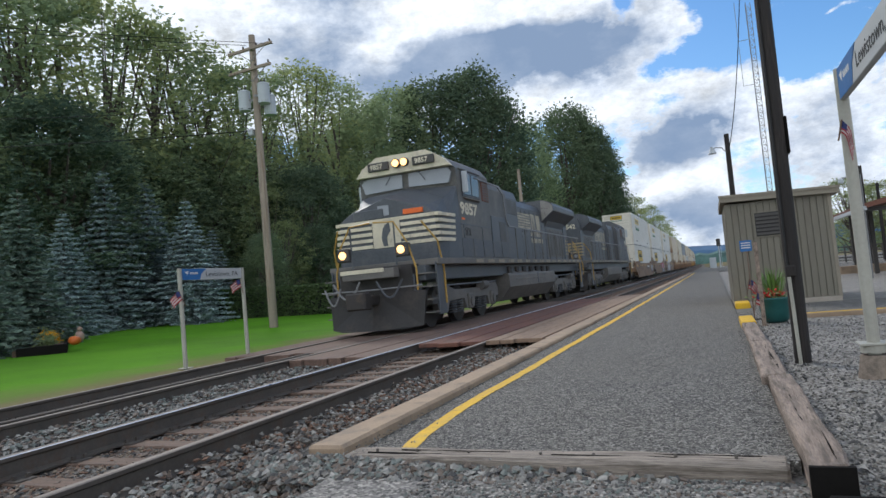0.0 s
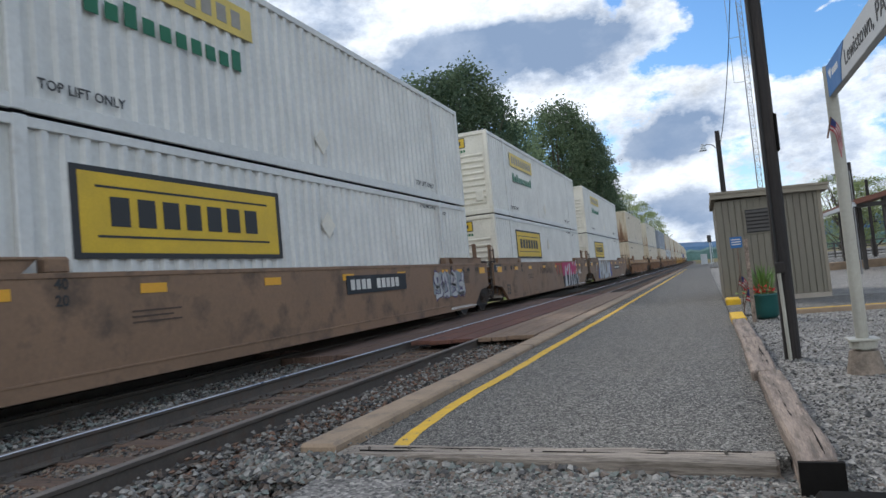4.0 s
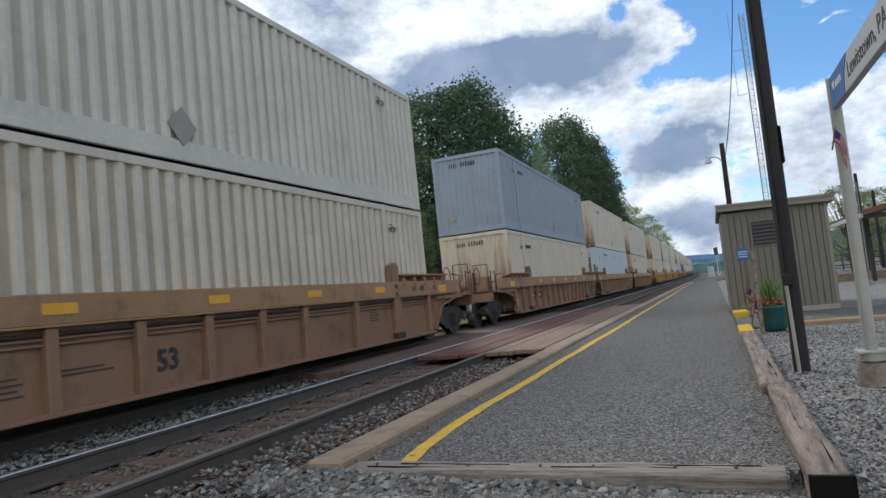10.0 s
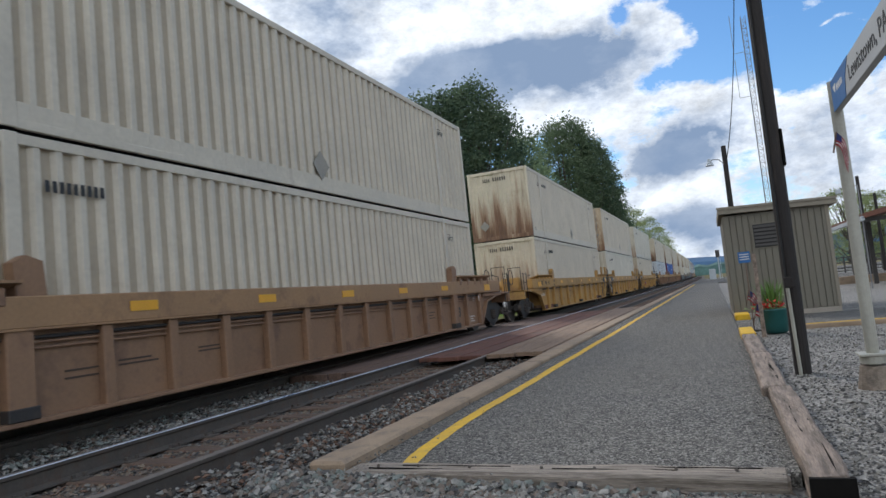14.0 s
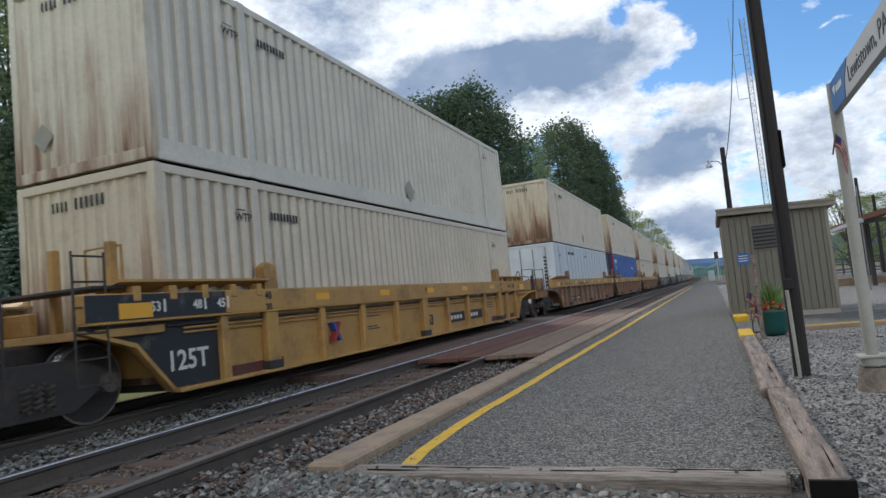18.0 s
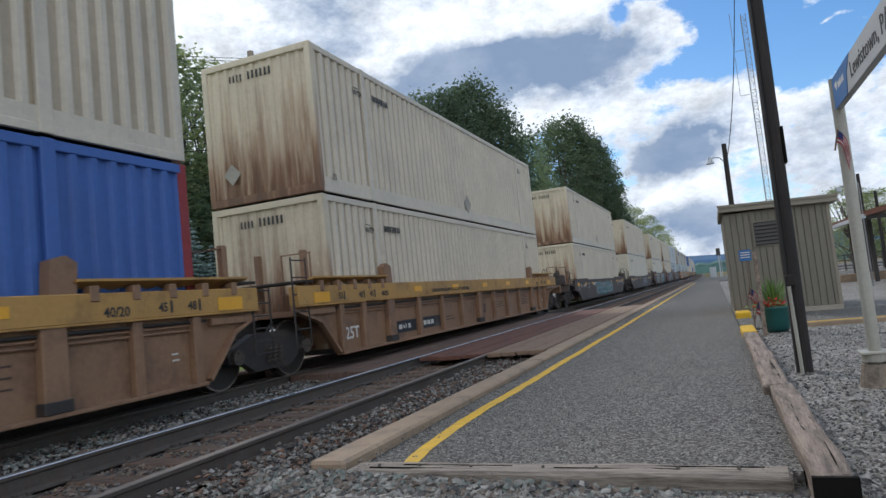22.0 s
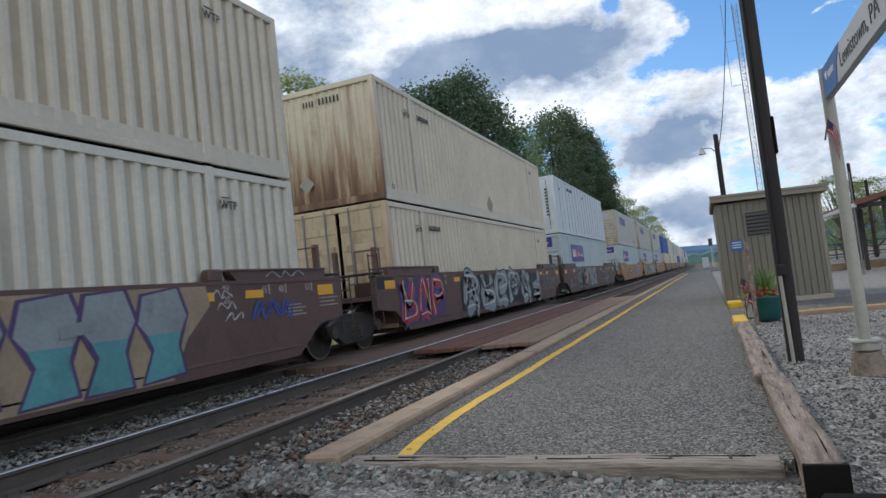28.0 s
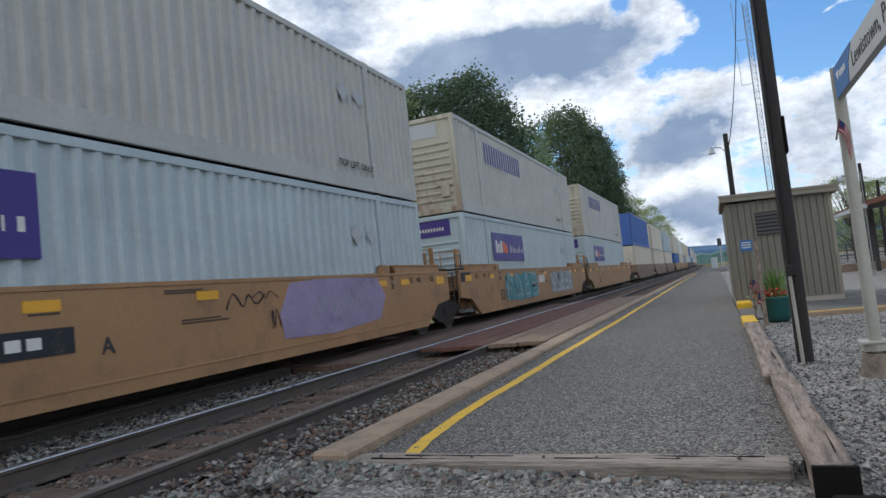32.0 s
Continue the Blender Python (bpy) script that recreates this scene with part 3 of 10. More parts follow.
def bend_turn(y):
    return math.degrees(math.atan(2 * max(0.0, y - 110.0) / 26000.0))

# ---- ground ----
XC, XN_TRACK = -7.854, -4.64                # centre lines of the far (train) track and the near track
GAUGE = 1.505


def ground_mat():
    """Mown grass near the line, with a bare brown strip beside the ballast."""
    m = surface("mown_grass", (0.085, 0.215, 0.014), 0.95, vary=0.22, scale=0.25, grain=18, bump=0.6, dist=0.02, spec=0.05, dirt=(0.11, 0.18, 0.03), amount=0.15, dirt_scale=0.5, soft=0.3)
    n, l = m.node_tree.nodes, m.node_tree.links
    b = n["Principled BSDF"]
    src = b.inputs["Base Color"].links[0].from_socket
    tc, sp = n.new("ShaderNodeTexCoord"), n.new("ShaderNodeSeparateXYZ")
    l.new(tc.outputs["Object"], sp.inputs[0])
    nz = n.new("ShaderNodeTexNoise")
    nz.inputs["Scale"].default_value, nz.inputs["Detail"].default_value = 0.9, 6
    l.new(tc.outputs["Object"], nz.inputs["Vector"])
    a = n.new("ShaderNodeMath")
    a.operation, a.inputs[1].default_value = "MULTIPLY_ADD", 3.0
    l.new(nz.outputs[0], a.inputs[0])
    l.new(sp.outputs[0], a.inputs[2])
    r = n.new("ShaderNodeMapRange")
    l.new(a.outputs[0], r.inputs[0])
    for i, v in enumerate((-11.4, -9.0, 0.0, 0.9)):
        r.inputs[i + 1].default_value = v
    mx = n.new("ShaderNodeMix")
    mx.data_type = "RGBA"
    l.new(r.outputs[0], mx.inputs[0])
    l.new(src, mx.inputs[6])
    mx.inputs[7].default_value = (0.17, 0.13, 0.075, 1)
    l.new(mx.outputs[2], b.inputs["Base Color"])
    return m


def ground_height(x, y):
    """West of the line the lawn rises softly towards the wood; the valley is flat elsewhere."""
    z = -0.22
    if x < -11:
        z += 0.9 * min(1.0, (-11 - x) / 26.0) ** 1.3
    return z


bm = bmesh.new()
xs = [-3000, -1200, -500, -200, -100] + [-70 + 4 * i for i in range(15)] + [-11, -10, -9, -6, 0, 6, 20, 60, 200, 600, 1500, 3000]
ys = [-300, -100, -40, -20] + [-10 + 6 * i for i in range(22)] + [140, 200, 300, 500, 900, 1600, 3000, 4500]
grid = [[bm.verts.new((x, y, ground_height(x, y))) for x in xs] for y in ys]
for j in range(len(ys) - 1):
    for i in range(len(xs) - 1):
        bm.faces.new((grid[j][i], grid[j][i + 1], grid[j + 1][i + 1], grid[j + 1][i]))
solid("ground", bm, ground_mat(), "mown green lawn with a bare strip along the railway", "ground", kind="structure", smooth=True)


def strip(name, x0, x1, y0, y1, z_top, z_low, mat, label, shoulder=0.3, cat="ballast", step=20.0, wob=0.0):
    """A raised bed that follows the line, with sloped shoulders."""
    b = bmesh.new()
    rows = []
    y = y0
    while True:
        d = bend(y)
        rows.append([b.verts.new((x + d, y, z)) for x, z in ((x0 - shoulder, z_low), (x0, z_top), (x1, z_top), (x1 + shoulder, z_low))])
        if y >= y1:
            break
        y = min(y1, y + step)
    for p, q in zip(rows, rows[1:]):
        for i in range(3):
            b.faces.new((p[i], p[i + 1], q[i + 1], q[i]))
    return solid(name, b, mat, label, cat, kind="structure")


strip("ballast_bed", XC - 1.75, -2.35, -30, 900, -0.215, -0.5, M_BALLAST, "grey stone ballast with brown dust between the tracks", 0.45)
strip("gravel_yard", -2.2, 30, -30, 70, -0.015, -0.3, M_GRAVEL, "loose grey gravel yard beside the platform", 0.2, "gravel")


# ---- tracks ----
RAIL_OUT = [(-0.070, -0.185), (0.070, -0.185), (0.070, -0.172), (0.012, -0.150), (0.009, -0.050), (0.034, -0.036), (0.037, -0.008), (0.028, 0.0), (-0.028, 0.0), (-0.037, -0.008), (-0.034, -0.036), (-0.009, -0.050), (-0.012, -0.150), (-0.070, -0.172)]


def rail(parent, x, shiny):
    me = bpy.data.meshes.new("rail")
    verts, faces = [], []
    yy = [-30, 0, 30, 60, 90, 110] + [110 + 30 * i for i in range(1, 27)]
    k = len(RAIL_OUT)
    for y in yy:
        verts += [(x + u + bend(y), y, v) for u, v in RAIL_OUT]
    for j in range(len(yy) - 1):
        for i in range(k):
            a, b2 = j * k + i, j * k + (i + 1) % k
            faces.append((a, b2, b2 + k, a + k))
    me.from_pydata(verts, [], faces)
    me.materials.append(M_RAIL)
    me.materials.append(M_RAILTOP2)
    me.materials.append(M_RAILTOP)
    for p in me.polygons:
        # one head corner is coloured bright to paint the rail's sky glint
        p.material_index = (2 if shiny else 1) if p.index % k == 6 else (1 if p.index % k in (7, 8) else 0)
    me.update()
    return part("rail", me, None, parent)


def track(centre, shiny, label):
    tr = thing("track", label, "railway track", "railway tracks", kind="structure")
    for s in (-1, 1):
        rail(tr, centre + s * GAUGE / 2, shiny and s < 0)
    rnd = random.Random(int(-centre * 10))
    tb = bmesh.new()
    box(tb, -1.28, 1.28, -0.11, 0.11, -0.365, -0.182, bevel=0.012)
    tie = mesh_of(tb, "sleeper")
    tie.materials.append(M_TIE)
    pb = bmesh.new()
    box(pb, -0.18, 0.18, -0.09, 0.09, -0.186, -0.168, bevel=0.006)
    for sx, sy in ((-0.12, -0.05), (0.12, 0.05), (-0.10, 0.05), (0.10, -0.05)):
        box(pb, sx - 0.014, sx + 0.014, sy - 0.014, sy + 0.014, -0.17, -0.135)
    plate = mesh_of(pb, "tie_plate")
    plate.materials.append(M_RAIL)
    for i in range(110):
        y = -4 + i * 0.55 + rnd.uniform(-0.03, 0.03)
        sl = part("sleeper", tie, None, tr, at=pose(centre + rnd.uniform(-0.04, 0.04), y, rnd.uniform(-0.012, 0.004), 0, 0, rnd.uniform(-1.5, 1.5)))
        if i < 60:
            for s in (-1, 1):
                p = part("tie_plate", plate, None, sl)
                p.matrix_basis = pose(s * GAUGE / 2, 0, 0)
    far = bmesh.new()
    y = -4 + 110 * 0.55
    while y < 330:
        box(far, centre - 1.28 + bend(y), centre + 1.28 + bend(y), y - 0.11, y + 0.11, -0.30, -0.182)
        y += 0.55
    ob = part("distant_sleepers", far, M_TIE, tr)
    ob["kind"] = "stuff"
    return tr


far_track = track(XC, False, "far mainline track with dull brown rails on wooden sleepers")
track(XN_TRACK, True, "near track with a painted glint along one rail, on spiked wooden sleepers")
gb = bmesh.new()
prism(gb, [(u + XC + 0.40, v - 0.012) for u, v in RAIL_OUT], "y", -30, 60)
part("guard_rail", gb, M_RAIL, far_track)


# ---- foot crossing over both tracks ----
def plank_deck(x0, x1, y0, y1, n, mat, z, along, parent, seed, thick=0.16):
    """Planks laid side by side with open joints; along: they run with the rails."""
    rnd = random.Random(seed)
    w = ((x1 - x0) if along else (y1 - y0)) / n
    for i in range(n):
        b = bmesh.new()
        j = rnd.uniform(0.0, 0.14)
        dz = rnd.uniform(-0.012, 0.004)
        if along:
            box(b, x0 + i * w + 0.006, x0 + (i + 1) * w - 0.006, y0 + j, y1 - rnd.uniform(0, 0.1), z - thick, z + dz, bevel=0.008)
        else:
            box(b, x0 + rnd.uniform(0, 0.04), x1 - rnd.uniform(0, 0.04), y0 + i * w + 0.006, y0 + (i + 1) * w - 0.006, z - thick, z + dz, bevel=0.008)
        part("plank", b, mat, parent)


deck = thing("track_crossing", "worn timber and red-brown panel foot crossing over both tracks", "level crossing", kind="structure")
xa, xb, xc_, xd = XN_TRACK + GAUGE / 2, XN_TRACK - GAUGE / 2, XC + GAUGE / 2, XC - GAUGE / 2
plank_deck(xa + 0.05, -2.56, 11.1, 27.5, 5, M_DECKTAN, 0.02, True, deck, 1, 0.075)
plank_deck(xb + 0.12, xa - 0.12, 11.3, 27.5, 3, M_DECKRED, 0.0, True, deck, 2, 0.075)
plank_deck(xc_ + 0.06, xb - 0.06, 9.8, 27.5, 6, M_DECK, -0.01, True, deck, 3)
plank_deck(xd + 0.12, xc_ - 0.12, 11.0, 27.5, 4, M_DECK, -0.01, True, deck, 4)
plank_deck(xd - 0.9, xd - 0.06, 11.0, 27.5, 3, M_DECK, -0.02, True, deck, 5)

# ---- platform ----
PLAT_END = 74.0
def plat_z(x, y):
    """The asphalt sinks a little towards the kerb at the platform's end."""
    return 0.055 + 0.010 * noise.noise((x * 1.3, y * 0.6, 2)) - 0.042 * math.exp(-(y - 3.5) / 3.0) * min(1.0, max(0.0, (-1.5 - x) / 0.6))


bm = bmesh.new()
rows = []
rnd = random.Random(5)
for j in range(60):
    f = (j / 59) ** 1.7
    rows.append([])
    for x in (-2.27, -2.1, -1.9, -1.7, -1.4, -0.9, -0.4, 0.05, 0.27):
        ys_ = 3.60 + 0.062 * (0.27 - x)
        y = ys_ + (PLAT_END - ys_) * f
        rows[-1].append(bm.verts.new((x, y, plat_z(x, y))))
for p, q in zip(rows, rows[1:]):
    for i in range(8):
        bm.faces.new((p[i], p[i + 1], q[i + 1], q[i]))
ret = bmesh.ops.extrude_face_region(bm, geom=list(bm.faces))
for v in [g for g in ret["geom"] if isinstance(g, bmesh.types.BMVert)]:
    v.co.z = -0.2
bmesh.ops.recalc_face_normals(bm, faces=bm.faces)
platform = solid("platform", bm, M_ASPHALT, "low weathered asphalt railway platform with cracked patches", "platform", kind="structure")
y = 3.655
kerb_len = 5.2
while y < PLAT_END:
    b = bmesh.new()
    box(b, -2.53, -2.27, y, min(PLAT_END, y + kerb_len) - 0.015, -0.22, 0.10, bevel=0.02)
    part("kerb_stone", b, M_KERB, platform, "buff worn kerb")
    y += kerb_len
bm = bmesh.new()
rows = []
for i in range(140):
    y = 3.80 + (PLAT_END - 3.82) * (i / 139) ** 2.2
    wv = 0.006 * noise.noise((y * 0.9, 4.0, 0)) + 0.010 * noise.noise((y * 2.7, 9.0, 0))
    xl = -1.945 - 0.035 * math.exp(-((y - 7.5) / 6.0) ** 2) - 0.045 * math.exp(-((y - 5.5) / 1.3) ** 2) + 0.072 * math.exp(-(y - 3.78) / 0.4) + wv
    w = 0.054 + 0.010 * noise.noise((y * 5.1, 1.0, 0))
    z = plat_z(xl, y) + 0.006
    rows.append((bm.verts.new((xl - w, y, z)), bm.verts.new((xl + w, y, z))))
for p, q in zip(rows, rows[1:]):
    bm.faces.new((p[0], p[1], q[1], q[0]))
part("yellow_line", bm, M_YLINE, platform, "hand-painted wavering yellow edge line")

# the timber baulks that frame the asphalt
ends = thing("end_timber", "split grey timber baulk closing the platform's end", "timber", at=Matrix.Translation((0.21, 3.485, 0)) @ Matrix.Rotation(radians(-3.0), 4, "Z") @ Matrix.Translation((-0.21, -3.40, 0)))
b = bmesh.new()
box(b, -2.25, 0.215, 3.40, 3.60, -0.10, 0.062, bevel=0.016)
bmesh.ops.subdivide_edges(b, edges=[e for e in b.edges if abs(e.verts[0].co.x - e.verts[1].co.x) > 1], cuts=30)
for v in b.verts:
    v.co += Vector((0, noise.noise(v.co * 2.3) * 0.014 + noise.noise(v.co * 9.0) * 0.004, noise.noise(v.co * 3.1 + Vector((5, 0, 0))) * 0.010 + noise.noise(v.co * 11.0) * 0.004))
part("baulk", b, M_TIMBER_X, ends)
rnd = random.Random(77)
for i in range(7):
    x = -2.1 + i * 0.36 + rnd.uniform(-0.08, 0.08)
    nb_ = bmesh.new()
    tube(nb_, (x, 3.50 + rnd.uniform(-0.05, 0.05), 0.05), (x, 3.50, 0.071), 0.009, n=7)
    part("spike_head", nb_, M_RAIL, ends)
for x0, x1, yy in ((-1.9, -1.2, 3.53), (-0.95, -0.3, 3.50), (-0.5, 0.1, 3.555), (-2.1, -1.6, 3.46)):
    cb_ = bmesh.new()
    box(cb_, x0, x1, yy - 0.003, yy + 0.003, 0.045, 0.0655)
    part("weather_crack", cb_, M_CREO, ends)
edge_rows = [(0.272, 0.440, 3.24, 5.69, 0.137, 0.004), (0.229, 0.424, 5.715, 8.12, 0.130, 0.034), (0.262, 0.448, 8.15, 11.60, 0.128, -0.002)]
for i, (x0, x1, y0, y1, zt, drift) in enumerate(edge_rows):
    tb = thing("edge_timber", "grey weathered sleeper laid along the platform's edge", "timber", "edge timbers")
    b = bmesh.new()
    box(b, x0, x1, y0, y1, -0.08, zt, bevel=0.016)
    bmesh.ops.subdivide_edges(b, edges=[e for e in b.edges if abs(e.verts[0].co.y - e.verts[1].co.y) > 1], cuts=30)
    for v in b.verts:
        k = (v.co.y - y0) / (y1 - y0)
        v.co += Vector((drift * k + noise.noise(v.co * 2.1) * 0.014 + noise.noise(v.co * 8.0) * 0.006, 0, noise.noise(v.co * 3.3 + Vector((0, 7, 0))) * 0.010 + noise.noise(v.co * 10.0) * 0.005))
    part("baulk", b, M_TIMBER, tb)
    rk = random.Random(300 + i)
    for k in range(9):
        ya, xa_ = rk.uniform(y0 + 0.05, y1 - 0.7), rk.uniform(x0 + 0.03, x1 - 0.03)
        ln, dr = rk.uniform(0.2, 0.65), rk.uniform(-0.02, 0.02)
        cb_ = bmesh.new()
        prism(cb_, [(xa_ - 0.001, ya), (xa_ + 0.0022, ya + ln * 0.4), (xa_ + dr + 0.001, ya + ln), (xa_ + dr * 0.5 - 0.0022, ya + ln * 0.5)], "z", zt - 0.03, zt + 0.001)
        part("weather_crack", cb_, M_CREO, tb)
    if i == 0:
        e = bmesh.new()
        box(e, x0 - 0.002, x1 + 0.006, y0 - 0.012, y0 + 0.02, -0.08, zt - 0.006)
        part("end_grain", e, M_CREO, tb, "tarred black end grain")
    if i == 2:
        e = bmesh.new()
        box(e, x0 - 0.006, x1 + 0.004, y1 - 1.15, y1 + 0.004, 0.0, zt + 0.012, bevel=0.012)
        part("painted_end", e, M_YLINE, tb, "yellow-painted end")
tb = thing("fallen_timber", "dark timber offcut lying in the gravel", "timber")
b = bmesh.new()
box(b, 0.30, 0.62, 2.70, 3.06, -0.03, 0.075, bevel=0.02)
part("baulk", b, M_CREO, tb)

# path and yellow kerbs across the yard
solid("cross_path", boxes([(0.28, 14.0, 12.4, 15.6, -0.1, 0.02)], 0.01), M_ASPHALT, "asphalt path from the platform across the yard", "path", kind="structure")
solid("path_kerb", boxes([(0.95, 14.0, 12.28, 12.42, -0.05, 0.06)], 0.012), M_KERB, "low buff kerb with a yellow painted top", "kerb", kind="structure")
solid("kerb_paint", boxes([(0.95, 14.0, 12.32, 12.40, 0.06, 0.066)]), M_YLINE, "yellow paint along the path's kerb", "kerb", kind="structure")
solid("yellow_kerb_end", boxes([(0.30, 0.58, 15.0, 15.75, -0.05, 0.14)], 0.02), M_YLINE, "yellow-painted timber block beside the shed", "kerb", kind="structure")

# ---- shed ----
def shed():
    s = thing("equipment_shed", "taupe ribbed-metal equipment shed with a flat roof", "shed")
    x0, x1, y0, y1, zt = 0.315, 2.34, 15.85, 19.6, 2.235
    b = boxes([(x0 + 0.02, x1 - 0.02, y0 + 0.02, y1 - 0.02, -0.1, zt)])
    part("wall_core", b, M_SHED, s)
    n = 16
    w = (x1 - x0) / n
    pb = bmesh.new()
    box(pb, 0.007, w - 0.003, -0.009, 0.022, 0.08, zt, bevel=0.006)
    panel = mesh_of(pb, "siding_panel")
    panel.materials.append(M_SHED)
    for i in range(n):
        part("siding_panel", panel, None, s, at=pose(x0 + i * w, y0, 0))
        part("siding_panel", panel, None, s, at=pose(x0 + i * w, y1 - 0.006, 0))
    m2 = int((y1 - y0) / w)
    for i in range(m2):
        part("siding_panel", panel, None, s, at=Matrix.Translation((x0, y0 + (i + 1) * w, 0)) @ Matrix.Rotation(radians(-90), 4, "Z"))
        part("siding_panel", panel, None, s, at=Matrix.Translation((x1, y0 + i * w, 0)) @ Matrix.Rotation(radians(90), 4, "Z"))
    rb = bmesh.new()
    prism(rb, [(x0 - 0.08, zt + 0.05), (x1 + 0.16, zt - 0.02), (x1 + 0.16, zt + 0.12), (x0 - 0.08, zt + 0.19)], "y", y0 - 0.14, y1 + 0.1)
    part("roof", rb, M_SHEDROOF, s, "flat tan-edged roof")
    part("drip_edge", prism(bmesh.new(), [(x0 - 0.10, zt + 0.15), (x1 + 0.18, zt + 0.08), (x1 + 0.18, zt + 0.13), (x0 - 0.10, zt + 0.20)], "y", y0 - 0.165, y0 - 0.142), M_SHEDROOF, s)
    part("sill", boxes([(x0 - 0.01, x1 + 0.01, y0 - 0.03, y1 + 0.02, -0.1, 0.10)], 0.01), M_CONCRETE, s, "pale concrete plinth")
    part("corner_trim", boxes([(x1 - 0.05, x1 + 0.02, y0 - 0.024, y0 + 0.04, 0.08, zt)], 0.006), M_SHEDROOF, s)
    v = part("vent", boxes([(0.855, 1.52, y0 - 0.03, y0 - 0.0095, 1.45, 2.01)], 0.004), M_SHED, s, "louvred dark vent")
    for i in range(6):
        z = 1.50 + i * 0.080
        lb = bmesh.new()
        prism(lb, [(y0 - 0.055, z), (y0 - 0.032, z + 0.05), (y0 - 0.032, z + 0.062), (y0 - 0.055, z + 0.012)], "x", 0.90, 1.48)
        part("louvre", lb, M_VENT, v)
    # near-black sheet paints the shade between the louvres
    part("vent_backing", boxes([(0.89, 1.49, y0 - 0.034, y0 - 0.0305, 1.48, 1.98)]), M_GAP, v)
    return s


shed()

# ---- the train ----
L53, W53, H53 = 16.154, 2.59, 2.896
# where the side posts of the rib-sided cars stand, and which of them are heavy
RIBS_OLD = ((0.35, 2.1, 3.9, 5.83, 7.01, 8.18, 9.36, 10.51, 12.26, 14.05, L53 - 0.35), (2.1, 14.05))
RIBS_CLOSE = ((-0.15, 0.95, 1.95, 3.0, 4.0, 5.0, 5.98, 7.02, 8.1, 9.12, 10.15, 11.15, 12.05, 12.95, 13.95, 14.9, 16.0), (1.95, 13.95))
RIBS_YELLOW = ((0.98, 2.05, 3.53, 5.01, 6.53, 8.0, 9.53, 11.07, 12.56, 14.03, 14.9, 15.92), (2.05, 8.0, 14.03))
RIBS_TAN = ((0.1, 0.95, 2.1, 3.6, 5.03, 6.43, 7.86, 9.29, 10.72, 12.15, 13.9, 15.0, 15.98), (2.1, 7.86, 13.9))
FLOOR = 0.345
WHEELS = []                                 # wheelsets of the prototypes; copies are found by name


def corrugation(x, y0, y1, z0, z1, pitch, depth, out, recess=None, face=None):
    """A trapezoid-ribbed sheet that stands along y; out: 1 or -1, the way that the ribs face."""
    me_v, me_f = [], []
    prof, y = [], y0
    n = max(1, round((y1 - y0) / pitch))
    p = (y1 - y0) / n
    for i in range(n):
        a = y0 + i * p
        prof += [(a, 0), (a + p * 0.28, 0), (a + p * 0.42, -depth), (a + p * 0.86, -depth)]
    prof.append((y1, 0))
    for yy, d in prof:
        me_v += [(x + out * d, yy, z0), (x + out * d, yy, z1)]
    for i in range(len(prof) - 1):
        q = (2 * i, 2 * i + 2, 2 * i + 3, 2 * i + 1)
        me_f.append(q if out > 0 else q[::-1])
    me = bpy.data.meshes.new("corrugated_wall")
    me.from_pydata(me_v, [], me_f)
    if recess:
        # valley faces take a darker, tanner coat with more rust streaks than the ribs
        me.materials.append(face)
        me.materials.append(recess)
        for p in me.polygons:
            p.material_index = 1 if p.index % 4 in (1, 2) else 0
    return me


def corrugated_front(x0, x1, y, z0, z1, pitch, depth):
    me = corrugation(0, x0, x1, z0, z1, pitch, depth, 1)
    me.transform(Matrix(((0, 1, 0, 0), (-1, 0, 0, y), (0, 0, 1, 0), (0, 0, 0, 1))))
    return me


def barred(name, bm, material, parent, label=""):
    """Worn or unreadable writing: a row of small bars."""
    ob = part(name, bm, material, parent, label)
    ob["kind"] = "stuff"
    return ob


